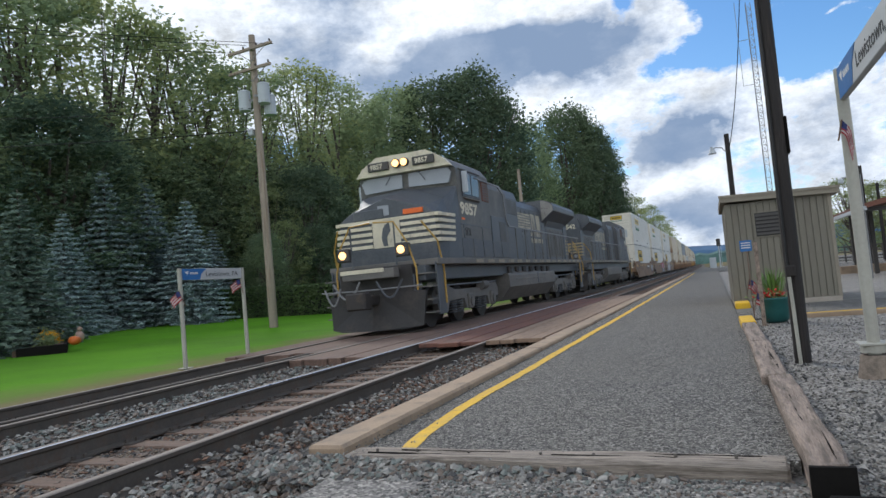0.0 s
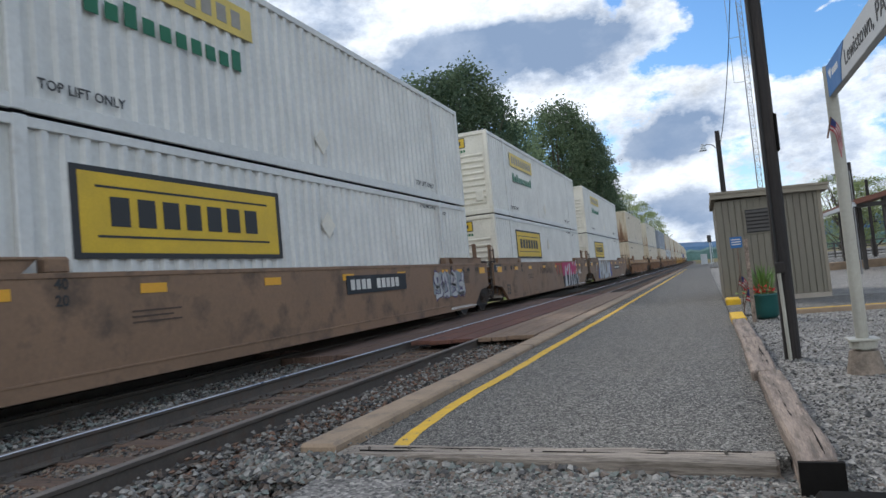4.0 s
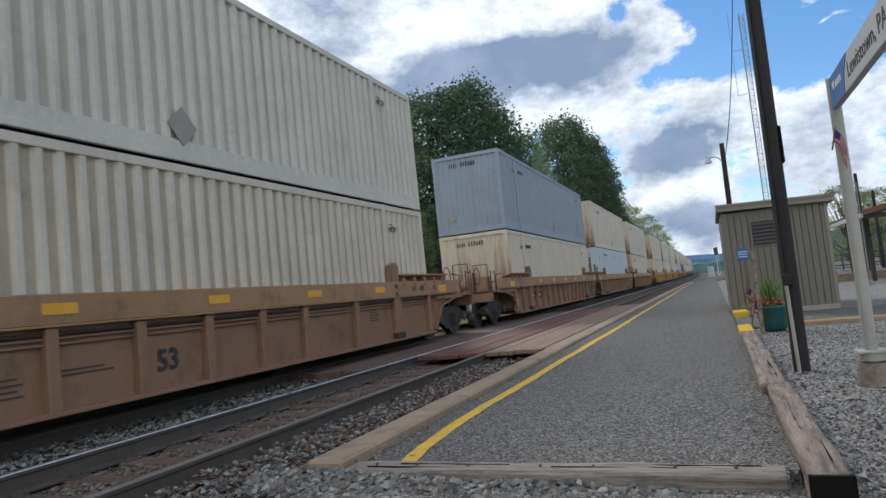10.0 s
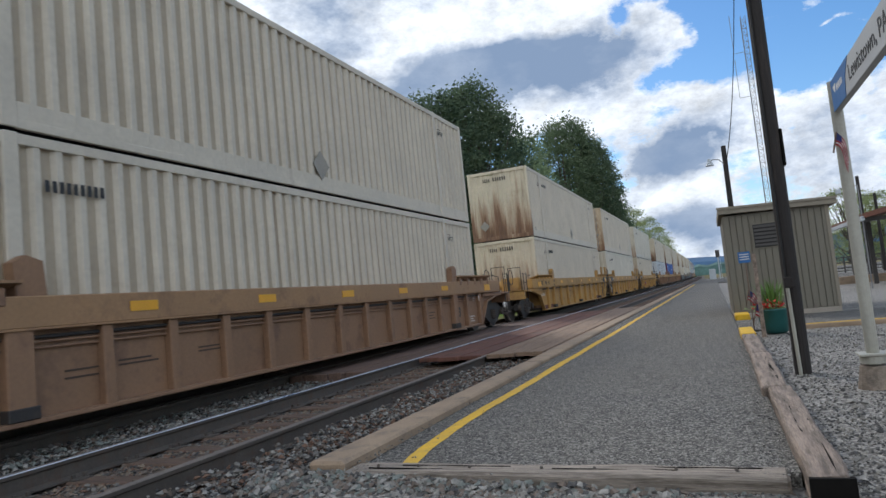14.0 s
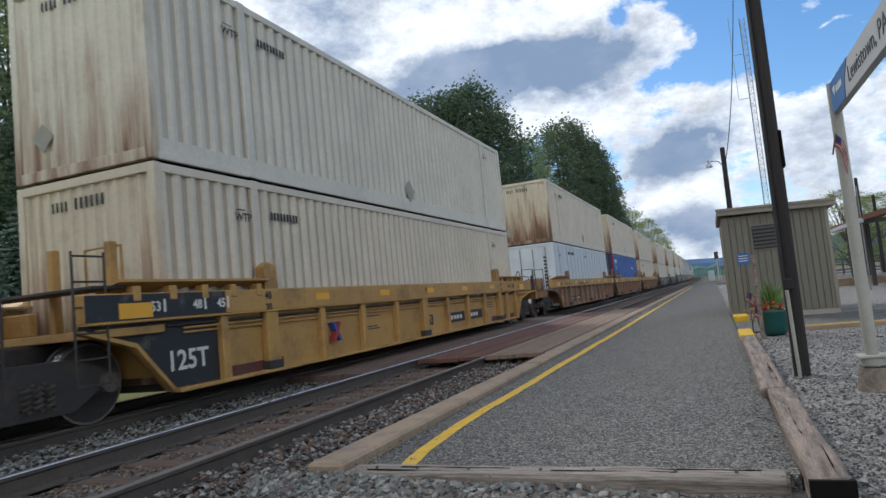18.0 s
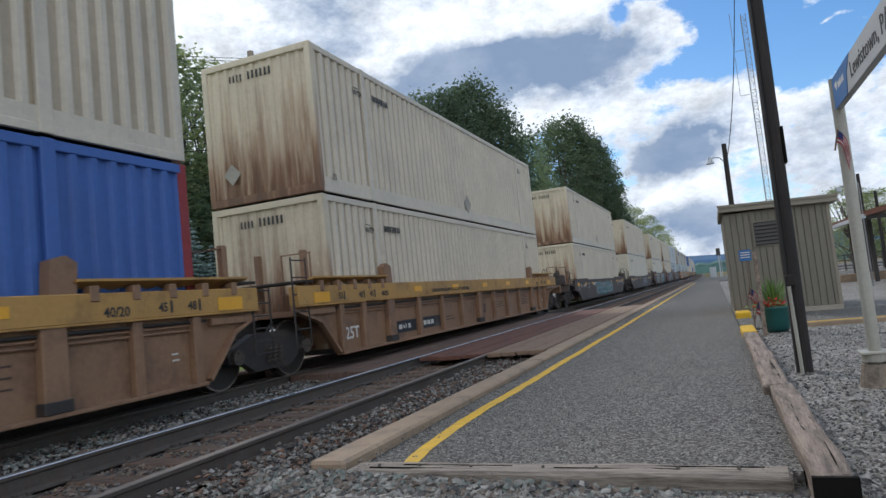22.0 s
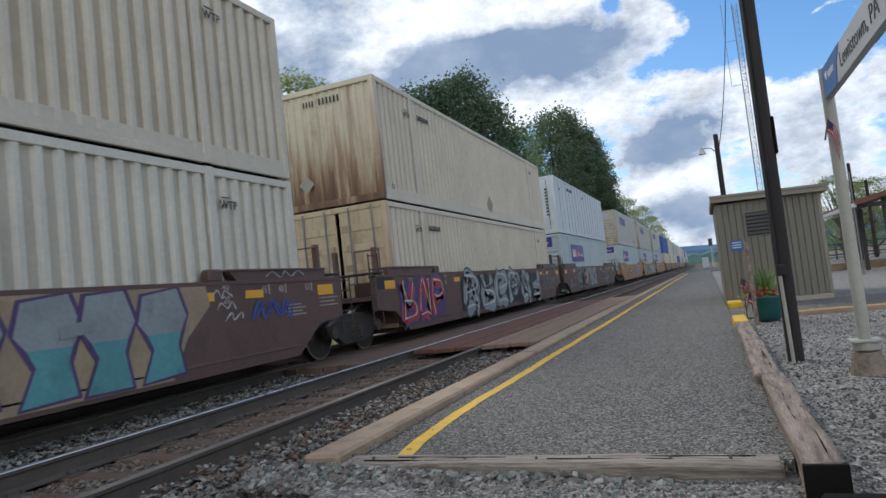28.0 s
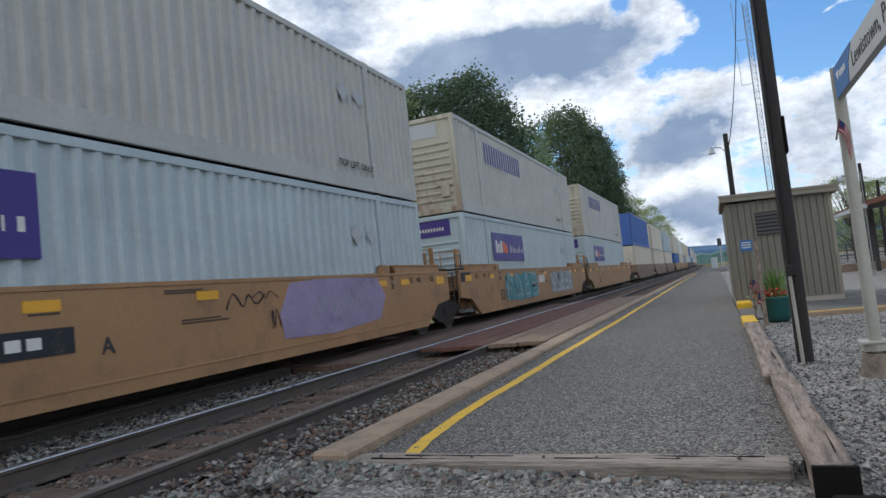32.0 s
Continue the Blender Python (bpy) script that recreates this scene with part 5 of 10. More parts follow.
def well_car(kind, paint, dark_panel, lead, tail, label, chord=None, words=(), ribs=RIBS_OLD, notices=()):
    """One well of a stack car. Its container's front is at y = 0. lead and tail: 'coupler' for a free end, 'joint' for a shared truck
    (the truck under a joint belongs to the well that follows it)."""
    car = thing("well_car", label, "well car", "stack cars")
    hw = 1.48
    top = {"ribbed": 1.50, "smooth": 1.515, "low": 1.275}[kind]
    chord = chord or paint
    ext = {"coupler": 1.85, "joint": 0.95}
    y0, y1 = -ext[lead], L53 + ext[tail]
    past = 1.0 if kind == "smooth" else 0.6
    cut0, cut1 = (-past if lead == "coupler" else -0.30), (L53 + past if tail == "coupler" else L53 + 0.05)
    for s in (1, -1):
        x = s * hw
        if kind == "ribbed":
            o0, o1 = (-0.05, -1.30) if lead == "joint" else (0.05, -1.75), (L53 + 0.05, L53 + 1.10) if tail == "joint" else (L53 - 0.05, L53 + 1.75)
            # a deep plate that slopes up over the truck at each end
            prof = [(o0[0], 0.26), (o1[0], 0.26), (o1[0] + 0.55, 0.85), (o1[1], 1.06), (o1[1], top - 0.30), (o0[1], top - 0.30), (o0[1], 1.06), (o0[0] - 0.55, 0.85)]
            b = bmesh.new()
            prism(b, prof, "x", x - s * 0.17, x - s * 0.13)
            sd = part("side_sheet", b, paint, car)
            part("top_chord", boxes([(min(x - s * 0.20, x), max(x - s * 0.20, x), o0[1], o1[1], top - 0.33, top)], 0.014), chord, car)
            part("chord_lip", boxes([(min(x - s * 0.17, x + s * 0.012), max(x - s * 0.17, x + s * 0.012), o0[1], o1[1], top - 0.35, top - 0.325)], 0.004), chord, car)
            part("train_line_pipe", tube(bmesh.new(), (x - s * 0.09, o0[0], top - 0.42), (x - s * 0.09, o1[0], top - 0.42), 0.022, n=6), M_STEEL, car)
            part("bottom_sill", boxes([(min(x - s * 0.2, x), max(x - s * 0.2, x), o0[0] + 0.1, o1[0] - 0.1, 0.22, 0.27)], 0.008), paint, car)
            for q, oo in ((1, o0), (-1, o1)):
                eb = bmesh.new()
                prism(eb, [(oo[0], 0.26), (oo[0] - q * 0.55, 0.85), (oo[1], 1.06), (oo[1], 1.10), (oo[0] - q * 0.53, 0.90), (oo[0] + q * 0.03, 0.30)], "x", min(x - s * 0.17, x - s * 0.03), max(x - s * 0.17, x - s * 0.03))
                part("end_flange", eb, paint, car)
            rb = bmesh.new()
            box(rb, min(0, s * 0.11), max(0, s * 0.11), -0.075, 0.075, 0.26, top - 0.35, bevel=0.012)
            rib = mesh_of(rb, "side_rib")
            rib.materials.append(paint)
            hb_ = bmesh.new()
            box(hb_, min(0, s * 0.128), max(0, s * 0.128), -0.15, 0.15, 0.29, top - 0.33, bevel=0.014)
            heavy = mesh_of(hb_, "heavy_post")
            heavy.materials.append(paint)
            fb = mesh_of(boxes([(min(0, s * 0.145), max(0, s * 0.145), -0.17, 0.17, 0.27, 0.40)], 0.01), "post_foot")
            fb.materials.append(M_STEEL)
            for y in ribs[0]:
                if y in ribs[1]:
                    hp = part("heavy_post", heavy, None, sd, at=pose(x - s * 0.135, y, 0))
                    if s > 0:
                        part("post_foot", fb, None, car, at=pose(x - s * 0.135, y, 0))
                else:
                    part("side_rib", rib, None, sd, at=pose(x - s * 0.135, y, 0))
            for dz in ((0.47, 0.53) if s > 0 else ()):
                part("train_line_pipe", tube(bmesh.new(), (x - s * 0.10, o0[0] + 0.3, top - dz), (x - s * 0.10, o1[0] - 0.3, top - dz), 0.017, n=6), paint, car)
            if dark_panel:
                for q, oo, end_ in ((1, o0, lead), (-1, o1, tail)):
                    if end_ != "joint":
                        continue
                    wide_panel = paint is M_YELLOW
                    ym = (0.98 if wide_panel else 0.42) if q > 0 else (L53 - 0.5 if wide_panel else 14.9)
                    yo = oo[1] if wide_panel else oo[0] - q * 0.42
                    pb = bmesh.new()
                    pr = [(ym, 0.28), (ym, top - 0.36), (yo, top - 0.36), (yo, 1.07 if wide_panel else 0.80), (oo[0] - q * (0.55 if wide_panel else 0.40), 0.86 if wide_panel else 0.70), (oo[0] + q * 0.02, 0.28)]
                    prism(pb, pr, "x", min(x - s * 0.129, x - s * 0.118), max(x - s * 0.129, x - s * 0.118))
                    part("end_panel", pb, M_BLACK, car, "black end panel")
                    if wide_panel:
                        part("chord_panel", boxes([(min(x, x + s * 0.004), max(x, x + s * 0.004), min(oo[1], ym), max(oo[1], ym), top - 0.315, top - 0.015)]), M_BLACK, car, "black end of the chord")
            if paint is M_YELLOW:
                for ya, yb in ((0.35, 2.4), (13.3, 15.8)):
                    part("sill_stripe", boxes([(min(x - s * 0.13, x - s * 0.122), max(x - s * 0.13, x - s * 0.122), ya, yb, 0.265, 0.42)]), M_STRIPE, car, "maroon stripe along the sill")
        else:
            prof = [(cut0 + 0.55, 0.25), (cut1 - 0.55, 0.25), (cut1 + 0.15, 0.72), (cut1 + 0.95, 0.80), (cut1 + 0.95, top), (cut0 - 0.95, top), (cut0 - 0.95, 0.80), (cut0 - 0.15, 0.72)]
            b = bmesh.new()
            prism(b, prof, "x", x - s * 0.10, x)
            part("side_sheet", b, paint, car)
            part("top_lip", boxes([(min(x - s * 0.16, x + s * 0.012), max(x - s * 0.16, x + s * 0.012), cut0 - 0.95, cut1 + 0.95, top - 0.05, top + 0.012)], 0.006), paint, car)
            part("side_crease", boxes([(min(x, x + s * 0.01), max(x, x + s * 0.01), cut0 + 0.5, cut1 - 0.5, 0.40, 0.43)], 0.004), paint, car)
        # guide castings and top plates at the well's ends
        for y in (0.2, L53 - 0.2):
            b = bmesh.new()
            q = 1 if y < 5 else -1
            if kind != "ribbed":
                up_ = 0.17 if kind == "smooth" else 0.07
                prism(b, [(y + q * 1.66, top), (y + q * 1.86, top + up_), (y - q * 0.75, top + up_), (y - q * 0.75, top)], "x", min(x - s * 0.13, x - s * 0.03), max(x - s * 0.13, x - s * 0.03))
                prism(b, [(y + q * 1.86, top + up_ - 0.015), (y + q * 1.86, top + up_ + 0.012), (y - q * 0.75, top + up_ + 0.012), (y - q * 0.75, top + up_ - 0.015)], "x", min(x - s * 0.40, x - s * 0.005), max(x - s * 0.40, x - s * 0.005))
                part("guide_plate", b, chord, car)
                part("guide_lug", boxes([(min(x - s * 0.2, x - s * 0.03), max(x - s * 0.2, x - s * 0.03), min(y + q * 1.95, y + q * 2.25), max(y + q * 1.95, y + q * 2.25), top, top + up_ + 0.02)], 0.03), paint, car)
                continue
            for ya, xa_, za, zb in ((0, 0.36, 0.02, 0.13),):
                ring = []
                for yy in (y + q * 1.78, y - q * 1.05):
                    ring.append([b.verts.new((x - s * xa_, yy, top + za)), b.verts.new((x + s * 0.03, yy, top + zb)), b.verts.new((x + s * 0.03, yy, top + zb + 0.03)), b.verts.new((x - s * xa_, yy, top + za + 0.03))])
                for k in range(4):
                    b.faces.new((ring[0][k], ring[0][(k + 1) % 4], ring[1][(k + 1) % 4], ring[1][k]))
                b.faces.new(ring[0])
                b.faces.new(ring[1][::-1])
                bmesh.ops.recalc_face_normals(b, faces=b.faces)
            part("guide_plate", b, chord, car, "sloping guide shelf")
            for k in range(5 if s > 0 else 0):
                yk = y + q * (1.55 - k * 0.58)
                part("guide_bracket", boxes([(min(x - s * 0.12, x + s * 0.015), max(x - s * 0.12, x + s * 0.015), yk - 0.06, yk + 0.06, top - 0.10, top + 0.085)], 0.012), paint, car)
            g = bmesh.new()
            prism(g, [(y + q * 1.75, top), (y + q * 1.72, top + 0.34), (y + q * 1.86, top + 0.42), (y + q * 2.05, top + 0.36), (y + q * 2.08, top)], "x", min(x - s * 0.18, x - s * 0.03), max(x - s * 0.18, x - s * 0.03))
            part("guide_ear", g, paint, car)
        dz = 0.10 if kind == "ribbed" else 0.14
        spots = [3.3, 5.7, 8.15, 10.55, 13.0] if kind == "ribbed" else [1.3, 3.35, 5.8, 8.2, 10.6, 13.3, 14.4]
        for y in (spots if s > 0 else ()):
            part("reflector", boxes([(min(x, x + s * 0.008), max(x, x + s * 0.008), y, y + 0.42, top - dz - 0.12, top - dz)]), M_REFLECT, car, "amber reflective strip")
        for y, end_ in ((-0.85, lead), (L53 + 0.22, tail)):
            part("reflector", boxes([(min(x, x + s * 0.009), max(x, x + s * 0.009), y, y + 0.5, top - 0.30, top - 0.12)]), M_REFLECT, car, "amber reflective strip")
    if kind == "smooth" and lead == "joint":
        part("end_panel", boxes([(hw, hw + 0.004, -1.20, -0.42, 1.22, 1.50)]), M_BLACK, car, "black plate at the joint")
    for ya, yb in ((0.1, 0.5), (L53 / 2 - 0.3, L53 / 2 + 0.3), (L53 - 0.5, L53 - 0.1)):
        part("floor_beam", boxes([(-1.2, 1.2, ya, yb, 0.24, FLOOR - 0.01)]), M_STEEL, car)
    for ya in (-0.14, L53 + 0.08):
        part("end_bulkhead", boxes([(-1.32, 1.32, ya, ya + 0.06, 0.45, 1.12)]), paint, car)
    for end, q, y in ((lead, -1, 0.0), (tail, 1, L53)):
        # bulkhead and end deck
        if end == "coupler":
            part("end_deck", boxes([(-1.44, 1.44, min(y + q * 0.15, y + q * 2.0), max(y + q * 0.15, y + q * 2.0), 1.02, 1.12)], 0.01), paint, car)
            part("centre_sill", boxes([(-0.3, 0.3, min(y + q * 0.1, y + q * 3.0), max(y + q * 0.1, y + q * 3.0), 0.62, 1.02)], 0.02), M_STEEL, car)
            part("end_sill", boxes([(-1.45, 1.45, min(y + q * 2.75, y + q * 2.9), max(y + q * 2.75, y + q * 2.9), 0.78, 1.12)], 0.015), paint, car)
            part("end_platform", boxes([(-1.45, 1.45, min(y + q * 2.0, y + q * 2.9), max(y + q * 2.0, y + q * 2.9), 1.06, 1.11)]), paint, car)
            part("coupler", boxes([(-0.12, 0.12, min(y + q * 2.9, y + q * 3.72), max(y + q * 2.9, y + q * 3.72), 0.72, 0.98), (-0.2, 0.2, min(y + q * 3.5, y + q * 3.74), max(y + q * 3.5, y + q * 3.74), 0.66, 1.04)], 0.03), M_STEEL, car)
            truck(car, y + q * 1.82)
            for s in (1, -1):
                ladder(car, s * 1.44, y + q * 2.6, 0.45, 1.75, 0.42, M_STEEL if paint is not M_BROWN else paint)
                part("grab_iron", pipe(bmesh.new(), [(s * 1.36, y + q * 2.1, 1.11), (s * 1.36, y + q * 2.1, 1.62), (s * 1.36, y + q * 1.5, 1.66)], 0.018), M_STEEL, car)
                b = bmesh.new()
                pipe(b, [(s * 1.36, y + q * 2.85, 1.11), (s * 1.36, y + q * 2.85, 1.95), (s * 0.9, y + q * 2.85, 1.95), (s * 0.9, y + q * 2.85, 1.11)], 0.018)
                part("handrail", b, M_STEEL, car)
                part("step", boxes([(s * 1.44 - 0.1, s * 1.44 + 0.03, y + q * 2.6 - 0.22, y + q * 2.6 + 0.22, 0.44, 0.47)]), M_STEEL, car)
            hb = bmesh.new()
            tube(hb, (0.75, y + q * 2.45, 1.12), (0.75, y + q * 2.45, 1.75), 0.05, n=8)
            for k in range(16):
                a, a2 = k * math.pi / 8, (k + 1) * math.pi / 8
                tube(hb, (0.86, y + q * 2.45 + 0.28 * math.cos(a), 1.62 + 0.28 * math.sin(a)), (0.86, y + q * 2.45 + 0.28 * math.cos(a2), 1.62 + 0.28 * math.sin(a2)), 0.014, n=5, caps=False)
            part("brake_wheel", hb, M_STEEL, car, "hand brake wheel")
            part("brake_box", boxes([(0.25, 0.95, min(y + q * 1.2, y + q * 1.75), max(y + q * 1.2, y + q * 1.75), 1.12, 1.62)], 0.04), paint, car)
            cyl = bmesh.new()
            tube(cyl, (-0.3, y + q * 1.0, 1.38), (0.7, y + q * 1.0, 1.38), 0.17, n=12)
            part("brake_cylinder", cyl, paint, car)
        else:
            part("end_deck", boxes([(-1.44, 1.44, min(y + q * 0.12, y + q * 1.1), max(y + q * 0.12, y + q * 1.1), 1.0, 1.1)], 0.01), paint, car)
            part("joint_sill", boxes([(-0.35, 0.35, min(y + q * 0.1, y + q * 1.62), max(y + q * 0.1, y + q * 1.62), 0.6, 1.0)], 0.03), M_STEEL, car)
            if q < 0:
                truck(car, y + q * 1.65)
            ladder(car, 1.45, y + q * 1.2, 0.5, 1.98 if q < 0 else 1.5, 0.42, M_STEEL, 6)
            b = bmesh.new()
            pipe(b, [(1.3, y + q * 0.6, 1.1), (1.3, y + q * 0.6, 2.1), (0.7, y + q * 0.6, 2.1), (0.7, y + q * 0.6, 1.1)], 0.02)
            part("handrail", b, paint, car)
            for xa_, xb_ in ((0.5, 1.3), (-1.2, -0.6)):
                part("end_bracket", boxes([(xa_, xb_, min(y + q * 0.3, y + q * 0.42), max(y + q * 0.3, y + q * 0.42), 1.1, 1.42)], 0.02), paint, car)
            for xp in (0.25, 1.22):
                part("end_post", boxes([(xp - 0.05, xp + 0.05, min(y + q * 0.62, y + q * 0.74), max(y + q * 0.62, y + q * 0.74), 1.1, 2.15)], 0.012), paint, car)
            part("walk_plate", boxes([(-1.1, 1.42, min(y + q * 0.7, y + q * 1.15), max(y + q * 0.7, y + q * 1.15), 1.56, 1.60)], 0.008), M_STEEL, car)
    for text, y, z, size, mat in words:
        if mat is None:      # white on the black panels, dark on the paint
            on_black = (y < 0.95 and lead == "joint") or (y > L53 - 0.5 and tail == "joint")
            if text == "125T" and not on_black:
                continue
            mat = M_LETTER_W if on_black else M_LETTER_D
        part("stencil", letters(text, size, size * 0.02), mat, car, at=on_side(hw - 0.112 if kind == "ribbed" and z < 1.1 else hw + 0.007, y, z))
        if text in ("45", "48", "53") and size < 0.25:
            part("load_bar", boxes([(hw - 0.002, hw + 0.006, y + size * 1.25, y + size * 1.25 + 0.035, z - 0.02, z + size * 0.85)]), mat, car)
    for s in (1,):
        xf = hw - 0.129 if kind == "ribbed" else hw
        for yb_, zb_, wb_, hb2, mat in notices:
            nr = max(2, int(hb2 / 0.055))
            barred("notice", boxes([(xf, xf + 0.006, yb_, yb_ + wb_ * (1.0 if k % 2 == 0 else 0.82), zb_ + k * hb2 / nr, zb_ + k * hb2 / nr + 0.022) for k in range(nr)]), mat, car, "small worn notice, too small to read")
    return car


# ---- the consist: each well's place behind the first container's front, its car, its containers ----
START = 62.68                               # where the first container's front stands at 0 s
TRAIN = []                                  # (thing, distance behind the first container, height)


def travel(t):
    return 14.991 * t - 0.009267 * t * t + 0.0000245 * t ** 3


M_CHORD = surface("orange_tan_chord_paint", (0.33, 0.195, 0.098), 0.62, vary=0.14, scale=0.8, grain=22, dirt=(0.12, 0.07, 0.05), amount=0.3, dirt_scale=1.6)
def load_marks(z, mat, size=0.16, lead=-0.38, tail=0.0):
    """The load-limit figures that stand at both ends of a well."""
    rows = [("53", lead, z, size, mat), ("48", lead + 0.72, z, size, mat), ("45", lead + 1.18, z, size, mat), ("40", lead + 2.25, z + 0.07, size, mat), ("20", lead + 2.25, z - 0.11, size, mat)]
    return tuple(rows + [("40", tail + 13.9, z + 0.07, size, mat), ("20", tail + 13.9, z - 0.11, size, mat), ("45", tail + 14.78, z, size, mat), ("48", tail + 15.22, z, size, mat), ("53", tail + 15.98, z, size, mat)])


CARS = {
    "smooth_brown": ("smooth", M_BROWN, False, None, "brown smooth-sided well car", (("53", 0.08, 0.45, 0.46, M_LETTER_D), ("125 T", -1.02, 1.29, 0.19, M_LETTER_W)) + load_marks(1.28, M_LETTER_D, 0.17, -0.05), RIBS_OLD,
                     ((14.9, 0.98, 0.5, 0.34, M_BROWN_D), (13.75, 0.30, 2.1, 0.06, M_LETTER_W), (3.2, 0.9, 0.8, 0.2, M_BROWN_D))),
    "ribbed_brown": ("ribbed", M_TAN, False, M_CHORD, "rust-brown rib-sided well car", (("53", 7.2, 0.58, 0.32, M_LETTER_D), ("15", 1.15, 0.78, 0.14, M_LETTER_D)) + load_marks(1.27, M_LETTER_D, 0.15), RIBS_CLOSE,
                     ((0.2, 0.55, 0.16, 0.22, M_LETTER_W), (1.2, 0.52, 0.2, 0.14, M_LETTER_D), (9.3, 0.75, 0.6, 0.12, M_LETTER_W))),
    "ribbed_old": ("ribbed", M_TAN, False, M_CHORD, "rust-brown rib-sided well car with widely spaced ribs", (("53", 7.28, 0.50, 0.38, M_LETTER_D),) + load_marks(1.27, M_LETTER_D, 0.15), RIBS_OLD,
                   ((5.95, 0.62, 0.7, 0.10, M_BROWN_D), (5.2, 0.48, 0.35, 0.24, M_BROWN_D), (12.9, 0.72, 0.4, 0.22, M_LETTER_D))),
    "ribbed_panel": ("ribbed", M_TAN, True, M_CHORD, "rust-brown rib-sided well car with black end panels", (("53", 14.15, 0.55, 0.36, M_LETTER_D), ("125T", -0.32, 0.50, 0.32, M_LETTER_W), ("8", 15.0, 0.98, 0.16, M_LETTER_W), ("53", 15.55, 0.94, 0.16, M_LETTER_W), ("20", 13.86, 0.80, 0.15, M_LETTER_D), ("40", 13.86, 0.62, 0.15, M_LETTER_D), ("20", 1.86, 0.80, 0.15, M_LETTER_D), ("40", 1.86, 0.62, 0.15, M_LETTER_D)), RIBS_CLOSE,
                     ((15.0, 0.36, 0.6, 0.20, M_LETTER_W), (-0.3, 0.36, 0.5, 0.08, M_LETTER_W), (12.2, 0.62, 0.5, 0.2, M_BROWN_D), (2.5, 0.6, 0.55, 0.16, M_BROWN_D), (3.2, 0.66, 0.6, 0.1, M_BROWN_D), (4.5, 0.68, 0.5, 0.1, M_BROWN_D))),
    "ribbed_yellow": ("ribbed", M_YELLOW, True, None, "yellow rib-sided well car with black panels at its joints", (("53", 8.28, 0.50, 0.36, M_LETTER_D), ("C", 8.5, 1.30, 0.18, M_LETTER_D), ("20", 8.0, 1.32, 0.12, M_LETTER_D), ("125T", -0.06, 0.50, 0.36, None)) + tuple((a, b, c, d, None) for a, b, c, d, e in load_marks(1.27, M_LETTER_D, 0.17, -0.38, 0.2)), RIBS_YELLOW,
                      ((5.1, 0.88, 0.75, 0.20, M_LETTER_D), (12.75, 0.72, 0.9, 0.20, M_LETTER_D), (5.2, 0.62, 0.6, 0.1, M_LETTER_D), (12.4, 1.28, 1.2, 0.08, M_LETTER_D), (14.25, 0.52, 0.3, 0.10, M_LETTER_W), (-0.05, 0.34, 0.5, 0.12, M_LETTER_W), (0.0, 0.82, 0.7, 0.10, M_LETTER_W))),
    "ribbed_tan": ("ribbed", M_TAN, False, M_YELLOW, "tan rib-sided well car with a yellow top chord", (("53", 2.75, 0.46, 0.30, M_LETTER_D), ("53", 8.2, 0.52, 0.34, M_LETTER_D), ("125T", 0.12, 0.48, 0.32, M_LETTER_W), ("A", 2.05, 0.78, 0.22, M_LETTER_W), ("52,900 LBS MAX GROSS WT FOR 20 FT CONTAINER", 4.28, 1.24, 0.115, M_LETTER_D), ("40/20", 14.5, 1.22, 0.16, M_LETTER_D), ("45", 15.3, 1.24, 0.16, M_LETTER_D), ("48", 15.8, 1.24, 0.16, M_LETTER_D), ("53", 16.45, 1.24, 0.16, M_LETTER_D), ("53", -0.05, 1.24, 0.16, M_LETTER_D), ("48", 0.70, 1.24, 0.16, M_LETTER_D), ("45", 1.15, 1.24, 0.16, M_LETTER_D), ("40/20", 1.65, 1.24, 0.14, M_LETTER_D)), RIBS_TAN,
                   ((5.15, 0.50, 0.8, 0.14, M_BROWN_D), (9.55, 0.62, 0.9, 0.2, M_BROWN_D), (12.6, 0.58, 0.9, 0.34, M_BROWN_D), (15.6, 0.60, 0.12, 0.16, M_LETTER_W))),
    "low_dark": ("low", M_DARK, False, None, "dark smooth-sided low well car with amber reflectors", load_marks(0.93, M_LETTER_W, 0.17, -0.02) + (("L 73-4", 15.5, 1.09, 0.11, M_LETTER_W),), RIBS_OLD,
                 ((1.45, 0.96, 0.42, 0.12, M_BROWN_D), (14.2, 0.92, 0.5, 0.14, M_MARK_G), (16.45, 0.80, 0.6, 0.22, M_MARK_G), (-0.75, 0.80, 0.55, 0.2, M_MARK_G), (14.6, 0.58, 0.7, 0.16, M_BROWN_D), (2.3, 1.06, 0.6, 0.05, M_MARK_G))),
    "smooth_dark": ("smooth", M_MAROON, False, None, "dark maroon smooth-sided well car covered in graffiti", (("53", 0.36, 0.52, 0.52, M_MARK_G),) + load_marks(1.32, M_MARK_G, 0.15, 0.38), RIBS_OLD,
                    ((16.4, 1.02, 0.6, 0.2, M_MARK_G), (1.35, 0.55, 0.4, 0.24, M_MARK_G), (15.4, 0.92, 0.55, 0.22, M_MARK_G))),
    "smooth_orange": ("smooth", M_ORANGE, False, None, "orange-brown smooth-sided well car", (("53", 2.2, 0.55, 0.46, M_BROWN_D), ("A", 6.68, 0.74, 0.26, M_LETTER_D)) + load_marks(1.30, M_BROWN_D, 0.15, -0.05), RIBS_OLD,
                      ((5.85, 1.22, 0.35, 0.16, M_BROWN_D), (7.9, 0.96, 0.9, 0.08, M_BROWN_D), (7.65, 1.36, 0.8, 0.06, M_BROWN_D))),
}
